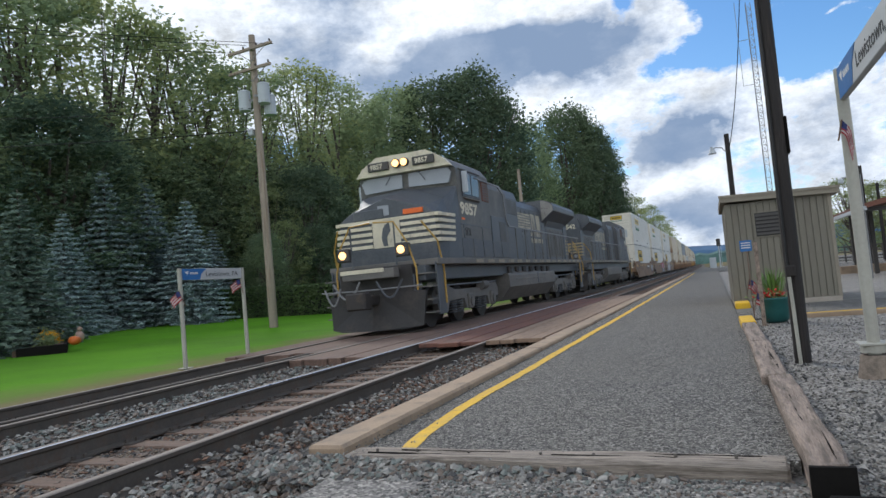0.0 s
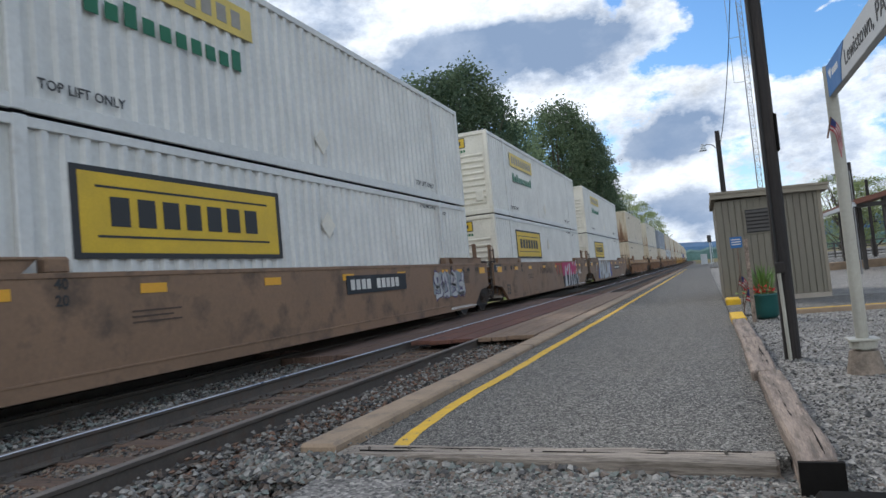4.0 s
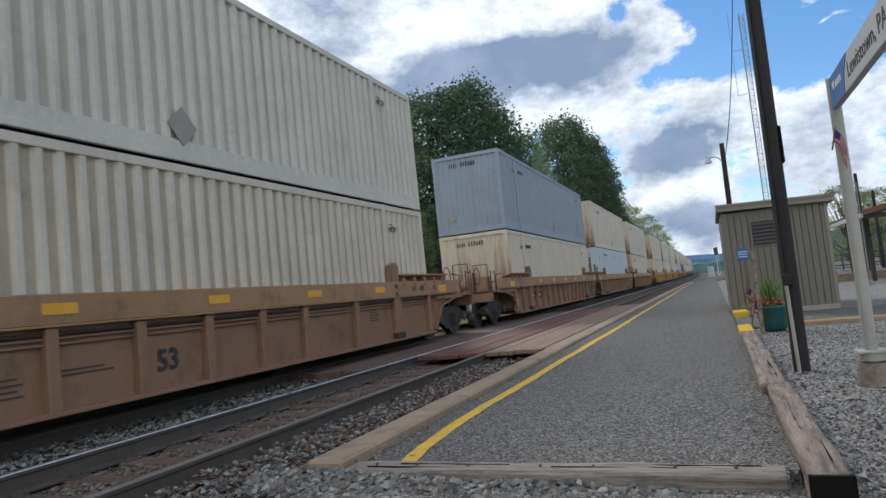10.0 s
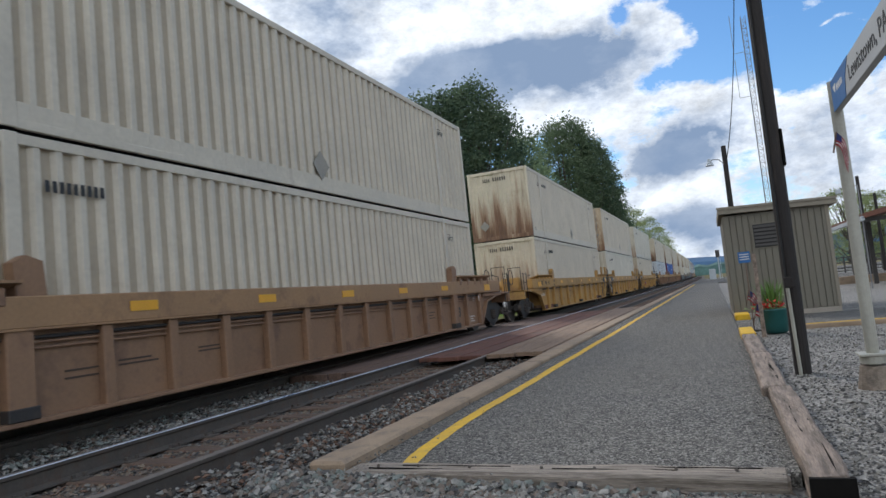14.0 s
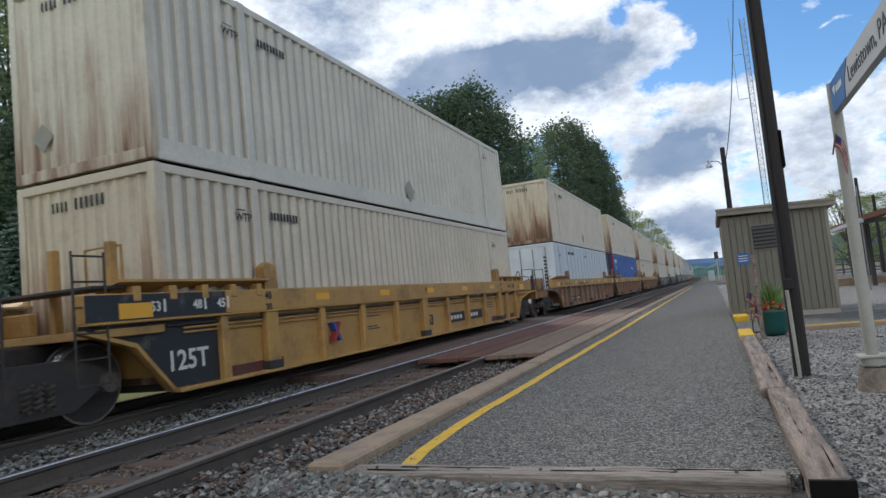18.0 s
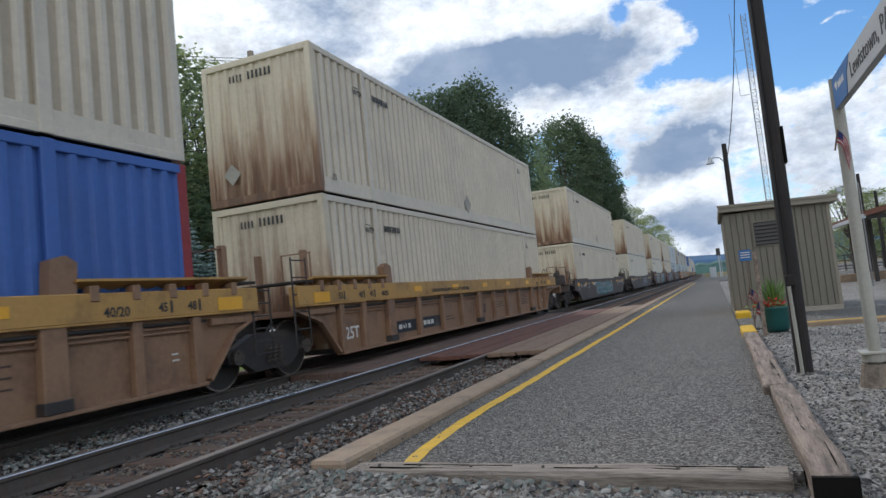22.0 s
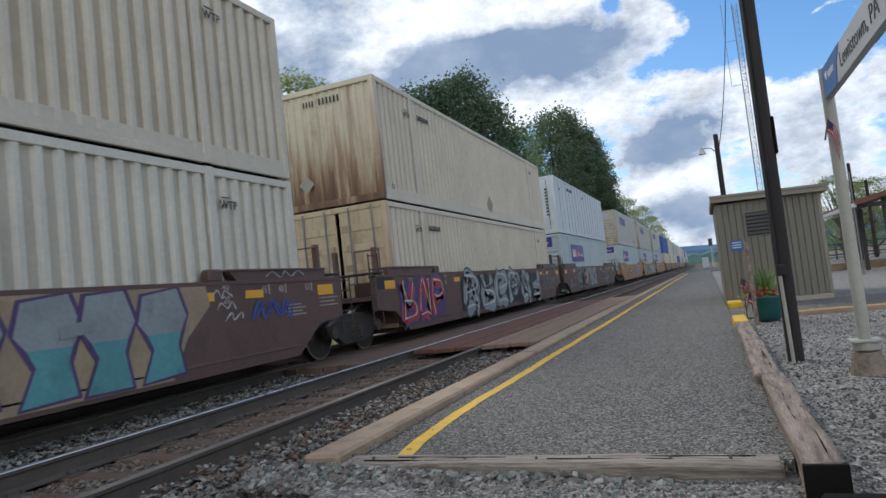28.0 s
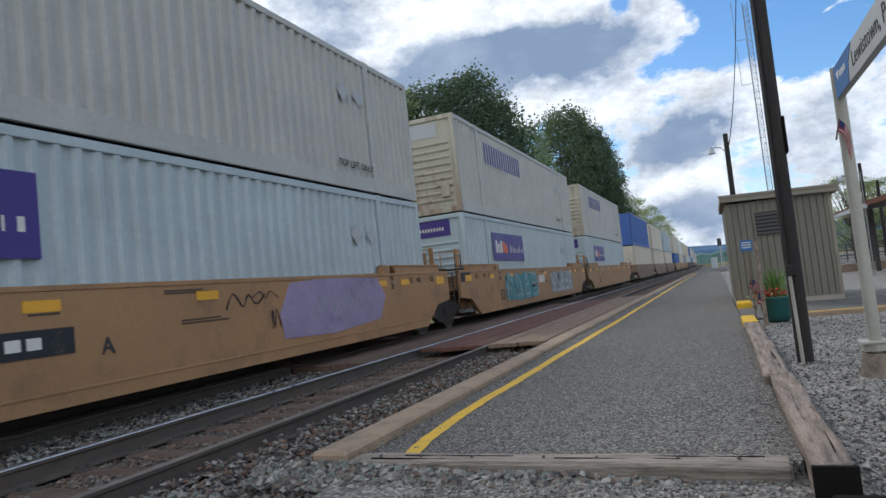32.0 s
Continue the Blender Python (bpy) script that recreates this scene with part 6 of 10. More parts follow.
CONSIST = [  # distance, car, lead, tail, lower, upper
    (0.00, "smooth_brown", "coupler", "joint", "white_low", "white"),
    (19.10, "smooth_brown", "joint", "joint", "white_low", "white"),
    (38.44, "smooth_brown", "joint", "coupler", "white_low", "white"),
    (62.01, "ribbed_brown", "coupler", "coupler", "cream", "cream"),
    (85.45, "ribbed_old", "coupler", "coupler", "cream", "pale"),
    (109.11, "ribbed_panel", "coupler", "joint", "cream", "grey"),
    (128.53, "ribbed_panel", "joint", "joint", "plate", "cream"),
    (148.06, "ribbed_panel", "joint", "coupler", "cream_door", "cream"),
    (171.91, "ribbed_yellow", "coupler", "joint", "cream", "cream"),
    (191.15, "ribbed_yellow", "joint", "joint", "pale", "cream_door"),
    (210.92, "ribbed_yellow", "joint", "coupler", "cream", "pale"),
    (234.43, "ribbed_tan", "coupler", "joint", "plate", "cream"),
    (253.93, "ribbed_tan", "joint", "joint", "blue", "cream"),
    (273.54, "ribbed_tan", "joint", "coupler", "cream", "cream"),
    (297.24, "low_dark", "coupler", "coupler", "cream", "cream"),
    (320.81, "low_dark", "coupler", "coupler", "pale", "cream"),
    (344.09, "smooth_dark", "coupler", "joint", "pale", "cream"),
    (363.93, "smooth_dark", "joint", "joint", "cream_door", "cream"),
    (383.27, "smooth_dark", "joint", "coupler", "freight", "plate"),
    (407.11, "smooth_orange", "coupler", "joint", "freight", "freight_up"),
    (426.40, "smooth_orange", "joint", "joint", "freight", "freight_up"),
    (445.90, "smooth_orange", "joint", "coupler", "freight", "freight_up"),
]
FAR_LOOK = ["blue", "cream", "freight", "cream", "white", "cream", "cream", "blue", "cream", "white", "grey", "cream", "freight", "cream", "cream", "white", "cream", "cream"]

PROTO, CAR_PROTO = {}, {}


def placed(make, key, store):
    """The first one of a kind is built, the next are copies."""
    if key not in store:
        store[key] = make()
        return store[key]
    return copy_thing(store[key], Matrix.Identity(4))


for dist, carname, lead, tail, low, up in CONSIST:
    kind, paint, dark, chord, label, words, ribs, notices = CARS[carname]
    car = placed(lambda: well_car(kind, paint, dark, lead, tail, label, chord, words, ribs, notices), (carname, lead, tail), CAR_PROTO)
    TRAIN.append((car, dist, 0.0))
    for style, z in ((low, FLOOR), (up, FLOOR + H53 + 0.045)):
        c = placed(lambda: container(style), style, PROTO)
        TRAIN.append((c, dist, z))


def far_container(style):
    mat, label = {"blue": (M_BLUE, "blue container far down the train"), "cream": (M_CREAM, "cream container far down the train"), "freight": (M_FREIGHT, "light grey container far down the train"),
                  "white": (M_WHITE, "white container far down the train"), "grey": (M_GREY, "slate-grey container far down the train")}[style]
    c = thing("container", label, "container", "stacked containers")
    part("side_wall", corrugation(W53 / 2 - 0.01, 0.1, L53 - 0.1, 0.1, H53 - 0.1, 0.55, 0.04, 1), mat, c)
    part("body", boxes([(-W53 / 2 + 0.06, W53 / 2 - 0.06, 0.02, L53 - 0.02, 0.03, H53 - 0.04)]), mat, c)
    part("top_rail", boxes([(W53 / 2 - 0.08, W53 / 2, 0, L53, H53 - 0.14, H53), (-W53 / 2, -W53 / 2 + 0.08, 0, L53, H53 - 0.14, H53)]), mat, c)
    part("bottom_rail", boxes([(W53 / 2 - 0.08, W53 / 2, 0, L53, 0, 0.2)]), mat, c)
    return c


def far_car(paint, label):
    c = thing("well_car", label, "well car", "stack cars")
    b = bmesh.new()
    prism(b, [(0.6, 0.25), (L53 - 0.6, 0.25), (L53 + 0.3, 0.8), (L53 + 1.0, 0.85), (L53 + 1.0, 1.5), (-1.0, 1.5), (-1.0, 0.85), (-0.3, 0.8)], "x", -1.45, 1.45)
    part("body", b, paint, c)
    for y in (-1.5, L53 + 1.5):
        part("truck_frame", boxes([(-1.1, 1.1, y - 1.0, y + 1.0, 0.3, 0.75)]), M_STEEL, c)
    part("coupler", boxes([(-0.15, 0.15, -3.7, -1.0, 0.7, 0.95), (-0.15, 0.15, L53 + 1.0, L53 + 3.7, 0.7, 0.95)]), M_STEEL, c)
    return c


FAR_C, FAR_W = {}, {}
dist = 445.90 + L53 + 7.4
for i, look_ in enumerate(FAR_LOOK):
    paint, lab = ((M_BROWN, "brown well car far down the train"), (M_ORANGE, "orange-brown well car far down the train"), (M_DARK, "dark well car far down the train"))[i // 3 % 3]
    TRAIN.append((placed(lambda: far_car(paint, lab), lab, FAR_W), dist, 0.0))
    for j, z in enumerate((FLOOR, FLOOR + H53 + 0.045)):
        st = look_ if j else FAR_LOOK[(i * 5 + 3) % len(FAR_LOOK)]
        TRAIN.append((placed(lambda: far_container(st), st, FAR_C), dist, z))
    dist += L53 + (7.4 if i % 3 == 2 else 3.3)


# ---- graffiti and numbers on the cars ----
PAINTS = {}


def spray(name, col):
    if name not in PAINTS:
        PAINTS[name] = surface("spray_" + name, col, 0.6, vary=0.16, scale=1.8, grain=20, bump=0.0, dirt=(col[0] * 0.5, col[1] * 0.48, col[2] * 0.46), amount=0.25, dirt_scale=2.2)
    return PAINTS[name]


SPRAY = {"white": (0.46, 0.46, 0.46), "grey": (0.24, 0.27, 0.28), "teal": (0.05, 0.22, 0.24), "pink": (0.42, 0.03, 0.12), "black": (0.02, 0.02, 0.022), "blue": (0.05, 0.09, 0.33), "tan": (0.30, 0.23, 0.15),
         "red": (0.34, 0.04, 0.035), "purple": (0.08, 0.05, 0.13), "lilac": (0.30, 0.24, 0.36), "orange": (0.55, 0.20, 0.03), "aqua": (0.10, 0.28, 0.30)}


def ribbon(bm, pts, width, x, step=0.35):
    """A fat brush stroke on the side at x, through (y, z) points, rounded by subdivision."""
    fine = []
    n = len(pts)
    for i in range(n - 1):
        p0, p1, p2, p3 = pts[max(0, i - 1)], pts[i], pts[i + 1], pts[min(n - 1, i + 2)]
        for k in range(5):
            t = k / 5
            fine.append(tuple(0.5 * ((2 * p1[j]) + (-p0[j] + p2[j]) * t + (2 * p0[j] - 5 * p1[j] + 4 * p2[j] - p3[j]) * t * t + (-p0[j] + 3 * p1[j] - 3 * p2[j] + p3[j]) * t ** 3) for j in (0, 1)))
    fine.append(pts[-1])
    rows = []
    for i, p in enumerate(fine):
        a, b = fine[max(0, i - 1)], fine[min(len(fine) - 1, i + 1)]
        d = Vector((b[0] - a[0], b[1] - a[1]))
        if d.length < 1e-5:
            d = Vector((1, 0))
        d.normalize()
        w = width * (0.78 + 0.3 * math.sin(i * 0.9 + pts[0][0] * 3))
        rows.append((bm.verts.new((x, p[0] - d.y * w / 2, p[1] + d.x * w / 2)), bm.verts.new((x, p[0] + d.y * w / 2, p[1] - d.x * w / 2))))
    for p, q in zip(rows, rows[1:]):
        bm.faces.new((p[0], q[0], q[1], p[1]))


def graffiti(car, y0, y1, z0, z1, fill, edge, ground, count, seed, x=1.494, width=0.2):
    """A piece of letter-like strokes: a cloud of ground colour, dark edges, then the fill."""
    rnd = random.Random(seed)
    g = bmesh.new()
    n = 26
    top, low = [], []
    for i in range(n + 1):
        y = y0 + (y1 - y0) * i / n
        e = 0.12 * math.sin(math.pi * min(1, max(0, i / n))) ** 0.4
        top.append(g.verts.new((x, y, z1 - 0.10 + e - rnd.uniform(0.0, 0.16))))
        low.append(g.verts.new((x, y, z0 + 0.10 - e + rnd.uniform(0.0, 0.12))))
    for i in range(n):
        g.faces.new((low[i], low[i + 1], top[i + 1], top[i]))
    part("graffiti_ground", g, spray(ground, SPRAY[ground]), car, "sprayed graffiti ground")
    eb, fb, hb = bmesh.new(), bmesh.new(), bmesh.new()
    w = (y1 - y0) / count
    for i in range(count):
        cy = y0 + w * (i + 0.5)
        h = z1 - z0
        lean = rnd.uniform(-0.12, 0.12)
        shapes = [
            [(-0.32, 0.05), (-0.30 + lean, 0.5), (-0.26, 0.95)], [(0.30, 0.05), (0.28 - lean, 0.5), (0.33, 0.96)], [(-0.30, 0.9), (0.0, 0.35), (0.30, 0.88)], [(-0.30, 0.55), (0.0, 0.48), (0.30, 0.58)],
            [(-0.28, 0.92), (0.25, 0.86), (0.32, 0.6), (-0.2, 0.48)], [(-0.28, 0.48), (0.30, 0.42), (0.34, 0.15), (-0.3, 0.08)], [(-0.3, 0.1), (0.1, 0.14), (0.34, 0.05)], [(-0.34, 0.2), (-0.05, 0.96), (0.32, 0.1)]]
        for k in rnd.sample(range(len(shapes)), 3):
            pts = [(cy + u * w * 1.05, z0 + h * (0.04 + v * 0.92)) for u, v in shapes[k]]
            ribbon(eb, pts, width + 0.085, x + 0.003)
            ribbon(fb, pts, width, x + 0.006)
            ribbon(hb, [(u + 0.03, v + 0.04) for u, v in pts], width * 0.16, x + 0.009)
    part("graffiti_edge", eb, spray(edge, SPRAY[edge]), car, "sprayed outline")["kind"] = "stuff"
    part("graffiti_fill", fb, spray(fill, SPRAY[fill]), car, "sprayed letter strokes")["kind"] = "stuff"
    part("graffiti_shine", hb, spray("white", SPRAY["white"]), car, "thin sprayed highlights")["kind"] = "stuff"


def scribble(car, y0, y1, z, h, col, seed, x=1.494, width=0.035):
    """A thin hand-drawn tag."""
    rnd = random.Random(seed)
    b = bmesh.new()
    n = max(4, int((y1 - y0) / 0.16))
    pts = [(y0 + (y1 - y0) * i / n + rnd.uniform(-0.05, 0.05), z + h * ((i % 2) * 0.75 + rnd.uniform(0, 0.25))) for i in range(n + 1)]
    ribbon(b, pts, width, x)
    part("spray_tag", b, spray(col, SPRAY[col]), car, "thin sprayed tag")


def number_panel(car, y, z, w=2.7, h=0.36, x=1.497):
    """The owner's dark number panel; its writing is drawn as bars."""
    p = part("number_panel", boxes([(x - 0.012, x, y, y + w, z, z + h)]), M_BLACK, car, "black panel with white marks")
    barred("number_mark", boxes([(x, x + 0.004, y + 0.15 + i * 0.22, y + 0.31 + i * 0.22, z + 0.08, z + h - 0.08) for i in range(int((w - 0.3) / 0.22)) if i != 4]), M_LETTER_W, p)


def patch(car, col, shapes, layer=0, x=1.490, name="graffiti_patch", label="sprayed colour field"):
    """Flat sprayed fields; each shape is a list of (y, z) corners."""
    b = bmesh.new()
    for k, pts in enumerate(shapes):
        prism(b, pts, "x", 1.478, x + 0.003 * layer + 0.0003 * k)
    ob = part(name, b, spray(col, SPRAY[col]), car, label)
    if len(shapes) > 3:
        ob["kind"] = "stuff"


def lettered(car, text, y0, y1, z0, z1, fill, edge, x=1.492, weight=0.03, rim=0.05, tilt=0.0):
    """A sprayed word: fat letters over a wider rim, stretched to fill its field."""
    for bold, col, dx, nm in ((weight + rim, edge, 0.0, "graffiti_rim"), (weight, fill, 0.004, "graffiti_word")):
        me = letters(text, 1.0, bold)
        xs_, ys_ = [v.co.x for v in me.vertices], [v.co.y for v in me.vertices]
        grow = rim * 0.7 if nm == "graffiti_rim" else 0.0
        sx, sy = (y1 - y0 + 2 * grow) / (max(xs_) - min(xs_)), (z1 - z0 + 2 * grow) / (max(ys_) - min(ys_))
        me.transform(Matrix.Diagonal((sx, sy, 1, 1)) @ Matrix.Translation((-min(xs_), -min(ys_), 0)))
        for v in me.vertices:
            v.co.y += tilt * math.sin(v.co.x * 2.1) + 0.03 * noise.noise((v.co.x * 1.7, v.co.y * 1.3, len(text)))
        part(nm, me, spray(col, SPRAY[col]), car, "sprayed letters", at=on_side(x + dx, y0 - grow, z0 - grow))


def owner_bars(car, y, z, h, x):
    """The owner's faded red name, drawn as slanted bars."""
    part("owner_mark", bmesh_bars(y, z, h, x), spray("red", SPRAY["red"]), car, "faded red owner's mark drawn as bars")


def bmesh_bars(y, z, h, x):
    b = bmesh.new()
    for k in range(3):
        a = y + k * h * 1.15
        prism(b, [(a, z + h * 0.78), (a + h * 0.95, z + h * 0.78), (a + h * 0.95, z + h), (a, z + h)], "x", x - 0.006, x)
        prism(b, [(a + h * 0.32, z), (a + h * 0.58, z), (a + h * 0.62, z + h * 0.76), (a + h * 0.36, z + h * 0.76)], "x", x - 0.006, x)
    return b


CARS_IN_LINE = [t[0] for t in TRAIN if t[0].name.startswith("well_car") and len(t[0].children) > 12]
c1, c2, c3, c4, c5, c6, c7, c8, c9, c10, c11, c12, c13, c14, c15, c16, c17, c18, c19, c20, c21, c22 = CARS_IN_LINE[:22]
number_panel(c1, 8.3, 0.98)
graffiti(c1, 12.6, 14.9, 0.62, 1.34, "white", "purple", "grey", 4, 101, width=0.14)
scribble(c2, 5.2, 7.6, 0.98, 0.36, "black", 102, width=0.05)
owner_bars(c2, 8.3, 0.95, 0.5, 1.490)
# pink over black, with white spikes and darts
patch(c2, "pink", [[(9.9, 0.80), (13.15, 0.86), (13.45, 1.24), (13.28, 1.50), (9.8, 1.50)]])
patch(c2, "black", [[(9.95, 0.30), (13.55, 0.30), (13.95, 0.92), (13.2, 0.80), (12.5, 0.88), (11.6, 0.78), (10.7, 0.90), (9.8, 0.80)]], 1)
patch(c2, "white", [[(12.24, 0.31), (12.66, 0.31), (12.50, 0.96), (12.42, 0.96)], [(12.82, 0.33), (13.08, 0.33), (12.95, 0.94), (12.90, 0.94)], [(13.18, 1.00), (13.46, 1.16), (13.40, 1.00), (13.30, 0.98), (13.38, 0.70), (13.90, 0.98), (13.46, 0.60), (13.28, 0.66)], [(12.30, 1.49), (12.62, 1.26), (12.70, 1.49)],
                   [(12.95, 1.32), (13.50, 1.56), (13.42, 1.42), (13.10, 1.24)], [(13.56, 0.32), (13.96, 0.74), (13.92, 0.58), (13.66, 0.30)], [(10.2, 0.31), (10.75, 0.31), (10.6, 1.3), (10.45, 1.3)], [(11.0, 0.36), (11.3, 0.31), (11.75, 1.40), (11.5, 1.42)], [(11.75, 0.31), (12.02, 0.31), (11.95, 1.10), (11.8, 1.05)], [(10.7, 1.12), (11.3, 1.40), (11.2, 1.20), (10.85, 0.98)]], 2)
ob_ = bmesh.new()
for yy_, zz_ in ((12.64, 1.40), (12.92, 0.96), (13.46, 1.06), (13.86, 0.80), (11.3, 1.1)):
    tube(ob_, (1.486, yy_, zz_), (1.4992, yy_, zz_), 0.075, n=14)
part("graffiti_dot", ob_, spray("orange", SPRAY["orange"]), c2, "orange sprayed dots")
for k, (yy_, zz_) in enumerate(((12.45, 0.56), (13.62, 0.52), (12.5, 1.36), (13.1, 1.34))):
    scribble(c2, yy_ - 0.22, yy_ + 0.22, zz_ - 0.07, 0.14, "lilac" if zz_ > 1 else "grey", 140 + k, x=1.5005, width=0.022)
part("tag_words", letters("PHD...", 0.28, 0.012), M_LETTER_W, c2, at=on_side(1.487, 14.12, 0.86))
patch(c3, "blue", [[(1.75, 0.42), (2.35, 0.36), (2.75, 1.2), (2.2, 1.05)], [(7.2, 0.5), (7.75, 0.62), (7.6, 1.45), (7.25, 1.2)]])
lettered(c3, "PALM", 2.35, 7.35, 0.36, 1.46, "white", "grey", weight=0.05, rim=0.06, tilt=0.03)
scribble(c3, 0.95, 1.35, 0.75, 0.55, "white", 107, width=0.06)
number_panel(c3, 9.85, 0.86, 3.0, 0.27, 1.490)
part("unit_letter", letters("A", 0.26, 0.006), M_LETTER_D, c3, at=on_side(1.486, 9.2, 0.96))
patch(c3, "blue", [[(7.75, 0.36), (8.15, 0.40), (8.3, 0.66), (7.95, 0.80), (7.78, 0.6)], [(8.2, 0.86), (8.34, 0.84), (8.36, 0.98), (8.22, 1.02)], [(8.0, 1.1), (8.1, 1.08), (8.12, 1.3), (8.02, 1.3)]], 1)
for car_, pans in ((c4, ((2.12, 0.82, 0.78), (3.12, 0.84, 0.78))), (c6, ((2.12, 0.66, 0.78), (3.12, 0.66, 0.78))), (c11, ((9.68, 0.46, 1.2), (11.22, 0.46, 1.15))), (c12, ((2.35, 0.42, 1.1), (3.72, 0.42, 1.2))), (c14, ((2.40, 0.40, 1.08), (3.74, 0.40, 1.18)))):
    for y_, z_, w_ in pans:
        number_panel(car_, y_, z_, w_, 0.26, 1.362)
owner_bars(c10, 9.72, 0.46, 0.58, 1.359)
patch(c11, "red", [[(3.78, 0.52), (3.86, 0.52), (4.06, 0.86), (3.98, 0.86)]], 0, 1.358)
patch(c11, "blue", [[(3.98, 0.52), (4.06, 0.52), (3.86, 0.86), (3.78, 0.86)]], 1, 1.358)
graffiti(c15, 4.6, 11.2, 0.36, 1.16, "teal", "black", "grey", 6, 108, width=0.2)
barred("number_mark", boxes([(1.480, 1.486, 3.87 + i * 0.19, 4.00 + i * 0.19, 0.95, 1.11) for i in range(9) if i != 3]), M_LETTER_W, c15, "white number drawn as bars")
graffiti(c16, 8.0, 12.0, 0.42, 1.12, "grey", "black", "purple", 5, 109, width=0.14)
graffiti(c17, 1.6, 5.5, 0.32, 1.48, "aqua", "black", "tan", 2, 110, width=0.42)
scribble(c17, 5.6, 6.6, 0.95, 0.4, "white", 111)
scribble(c17, 6.0, 7.0, 0.5, 0.3, "white", 112)
# tall teal and white letters on a cream field
patch(c17, "tan", [[(8.3, 0.30), (12.85, 0.30), (13.15, 0.80), (13.62, 1.20), (13.55, 1.50), (8.4, 1.50)]])
for k, (a, b_, col, up_) in enumerate(((9.3, 9.62, "aqua", 0.0), (10.15, 10.5, "aqua", 0.06), (11.0, 11.38, "aqua", 0.03), (11.75, 12.1, "aqua", 0.0), (12.55, 12.95, "aqua", 0.04))):
    out = [(a - 0.16, 0.34), (b_ + 0.10, 0.34 + up_), (b_ + 0.02, 0.75), (b_ + 0.20, 1.10), (b_ + 0.06, 1.46), (a - 0.10, 1.42 - up_), (a - 0.20, 1.05), (a + 0.02, 0.72)]
    patch(c17, "purple", [[(u + (0.05 if u > (a + b_) / 2 else -0.05), v + (0.03 if v > 0.9 else -0.03)) for u, v in out]], 1 + 3 * (k % 2))
    patch(c17, "aqua", [out[:3] + [(b_ + 0.08, 0.90), (a - 0.07, 0.90), out[7]]], 2 + 3 * (k % 2))
    patch(c17, "grey", [[(a - 0.07, 0.9), (b_ + 0.08, 0.9), out[3], out[4], out[5], out[6]]], 2 + 3 * (k % 2), 1.4906)
patch(c17, "grey", [[(11.3, 0.98), (11.95, 1.04), (11.95, 1.18), (11.3, 1.12)], [(9.5, 0.96), (10.3, 1.02), (10.3, 1.16), (9.5, 1.10)]], 7)
for k in range(3):
    scribble(c17, 13.66 + 0.12 * k, 14.05 + 0.14 * k, 1.28 - 0.17 * k, 0.13, "white", 130 + k, width=0.025)
scribble(c17, 14.5, 15.65, 0.88, 0.34, "blue", 133, width=0.06)
scribble(c17, 14.6, 15.5, 0.96, 0.22, "blue", 134, width=0.04)
scribble(c17, 14.9, 16.0, 1.55, 0.11, "grey", 135, width=0.025)
graffiti(c18, -0.2, 2.5, 0.36, 1.44, "red", "blue", "purple", 3, 114, width=0.28)
graffiti(c18, 3.8, 13.1, 0.31, 1.50, "grey", "black", "black", 6, 115, width=0.46)
for k in range(4):
    scribble(c18, 13.5 + 0.05 * k, 15.3 + 0.1 * k, 1.15 - 0.19 * k, 0.17, "grey", 150 + k, width=0.03)
scribble(c18, 14.0, 16.2, 1.55, 0.11, "grey", 116, width=0.025)
lettered(c19, "OME", 2.5, 5.1, 0.40, 1.46, "black", "white", weight=0.03, rim=0.055, tilt=0.03)
patch(c19, "orange", [[(5.34 + 0.36 * math.cos(k * 0.5236), 0.98 + 0.36 * math.sin(k * 0.5236)) for k in range(12)]], 0, 1.483)
lettered(c19, "Y RICE", 5.15, 8.7, 0.44, 1.44, "grey", "white", weight=0.03, rim=0.03, tilt=0.02)
for k in range(3):
    scribble(c19, 1.28 + 0.05 * k, 2.35, 0.86 + 0.2 * k, 0.24, "lilac" if k == 1 else "white", 160 + k, width=0.026)
scribble(c19, 0.2, 2.1, 1.55, 0.11, "grey", 164, width=0.025)
scribble(c19, 9.1, 10.9, 1.22, 0.13, "grey", 165, width=0.022)
lettered(c19, "GUES", 11.4, 14.1, 0.50, 1.30, "black", "white", weight=0.0, rim=0.035)
for k in range(3):
    scribble(c19, 14.85 + 0.1 * k, 16.15, 0.92 + 0.07 * k, 0.24, "blue", 170 + k, width=0.035)
number_panel(c20, 3.9, 0.80, 2.45, 0.28, 1.490)
scribble(c20, 8.7, 9.6, 1.08, 0.26, "black", 119, width=0.03)
scribble(c20, 9.35, 9.95, 1.2, 0.15, "black", 180, width=0.02)
scribble(c20, 9.75, 9.95, 0.72, 0.36, "black", 181, width=0.025)
patch(c20, "lilac", [[(10.05, 0.55), (11.6, 0.50), (13.3, 0.62), (13.6, 1.05), (13.3, 1.44), (11.4, 1.49), (10.3, 1.42), (9.98, 0.95)]])
scribble(c20, 10.9, 12.9, 0.8, 0.4, "grey", 182, width=0.05)
graffiti(c21, 2.8, 7.0, 0.42, 1.40, "aqua", "grey", "teal", 4, 121, width=0.2)
barred("number_mark", boxes([(1.480, 1.486, 7.3 + i * 0.32, 7.55 + i * 0.32, 0.95, 1.25) for i in range(3)]), M_LETTER_W, c21, "white mark drawn as bars")
graffiti(c21, 9.2, 13.6, 0.42, 1.4, "white", "grey", "grey", 5, 122, width=0.16)

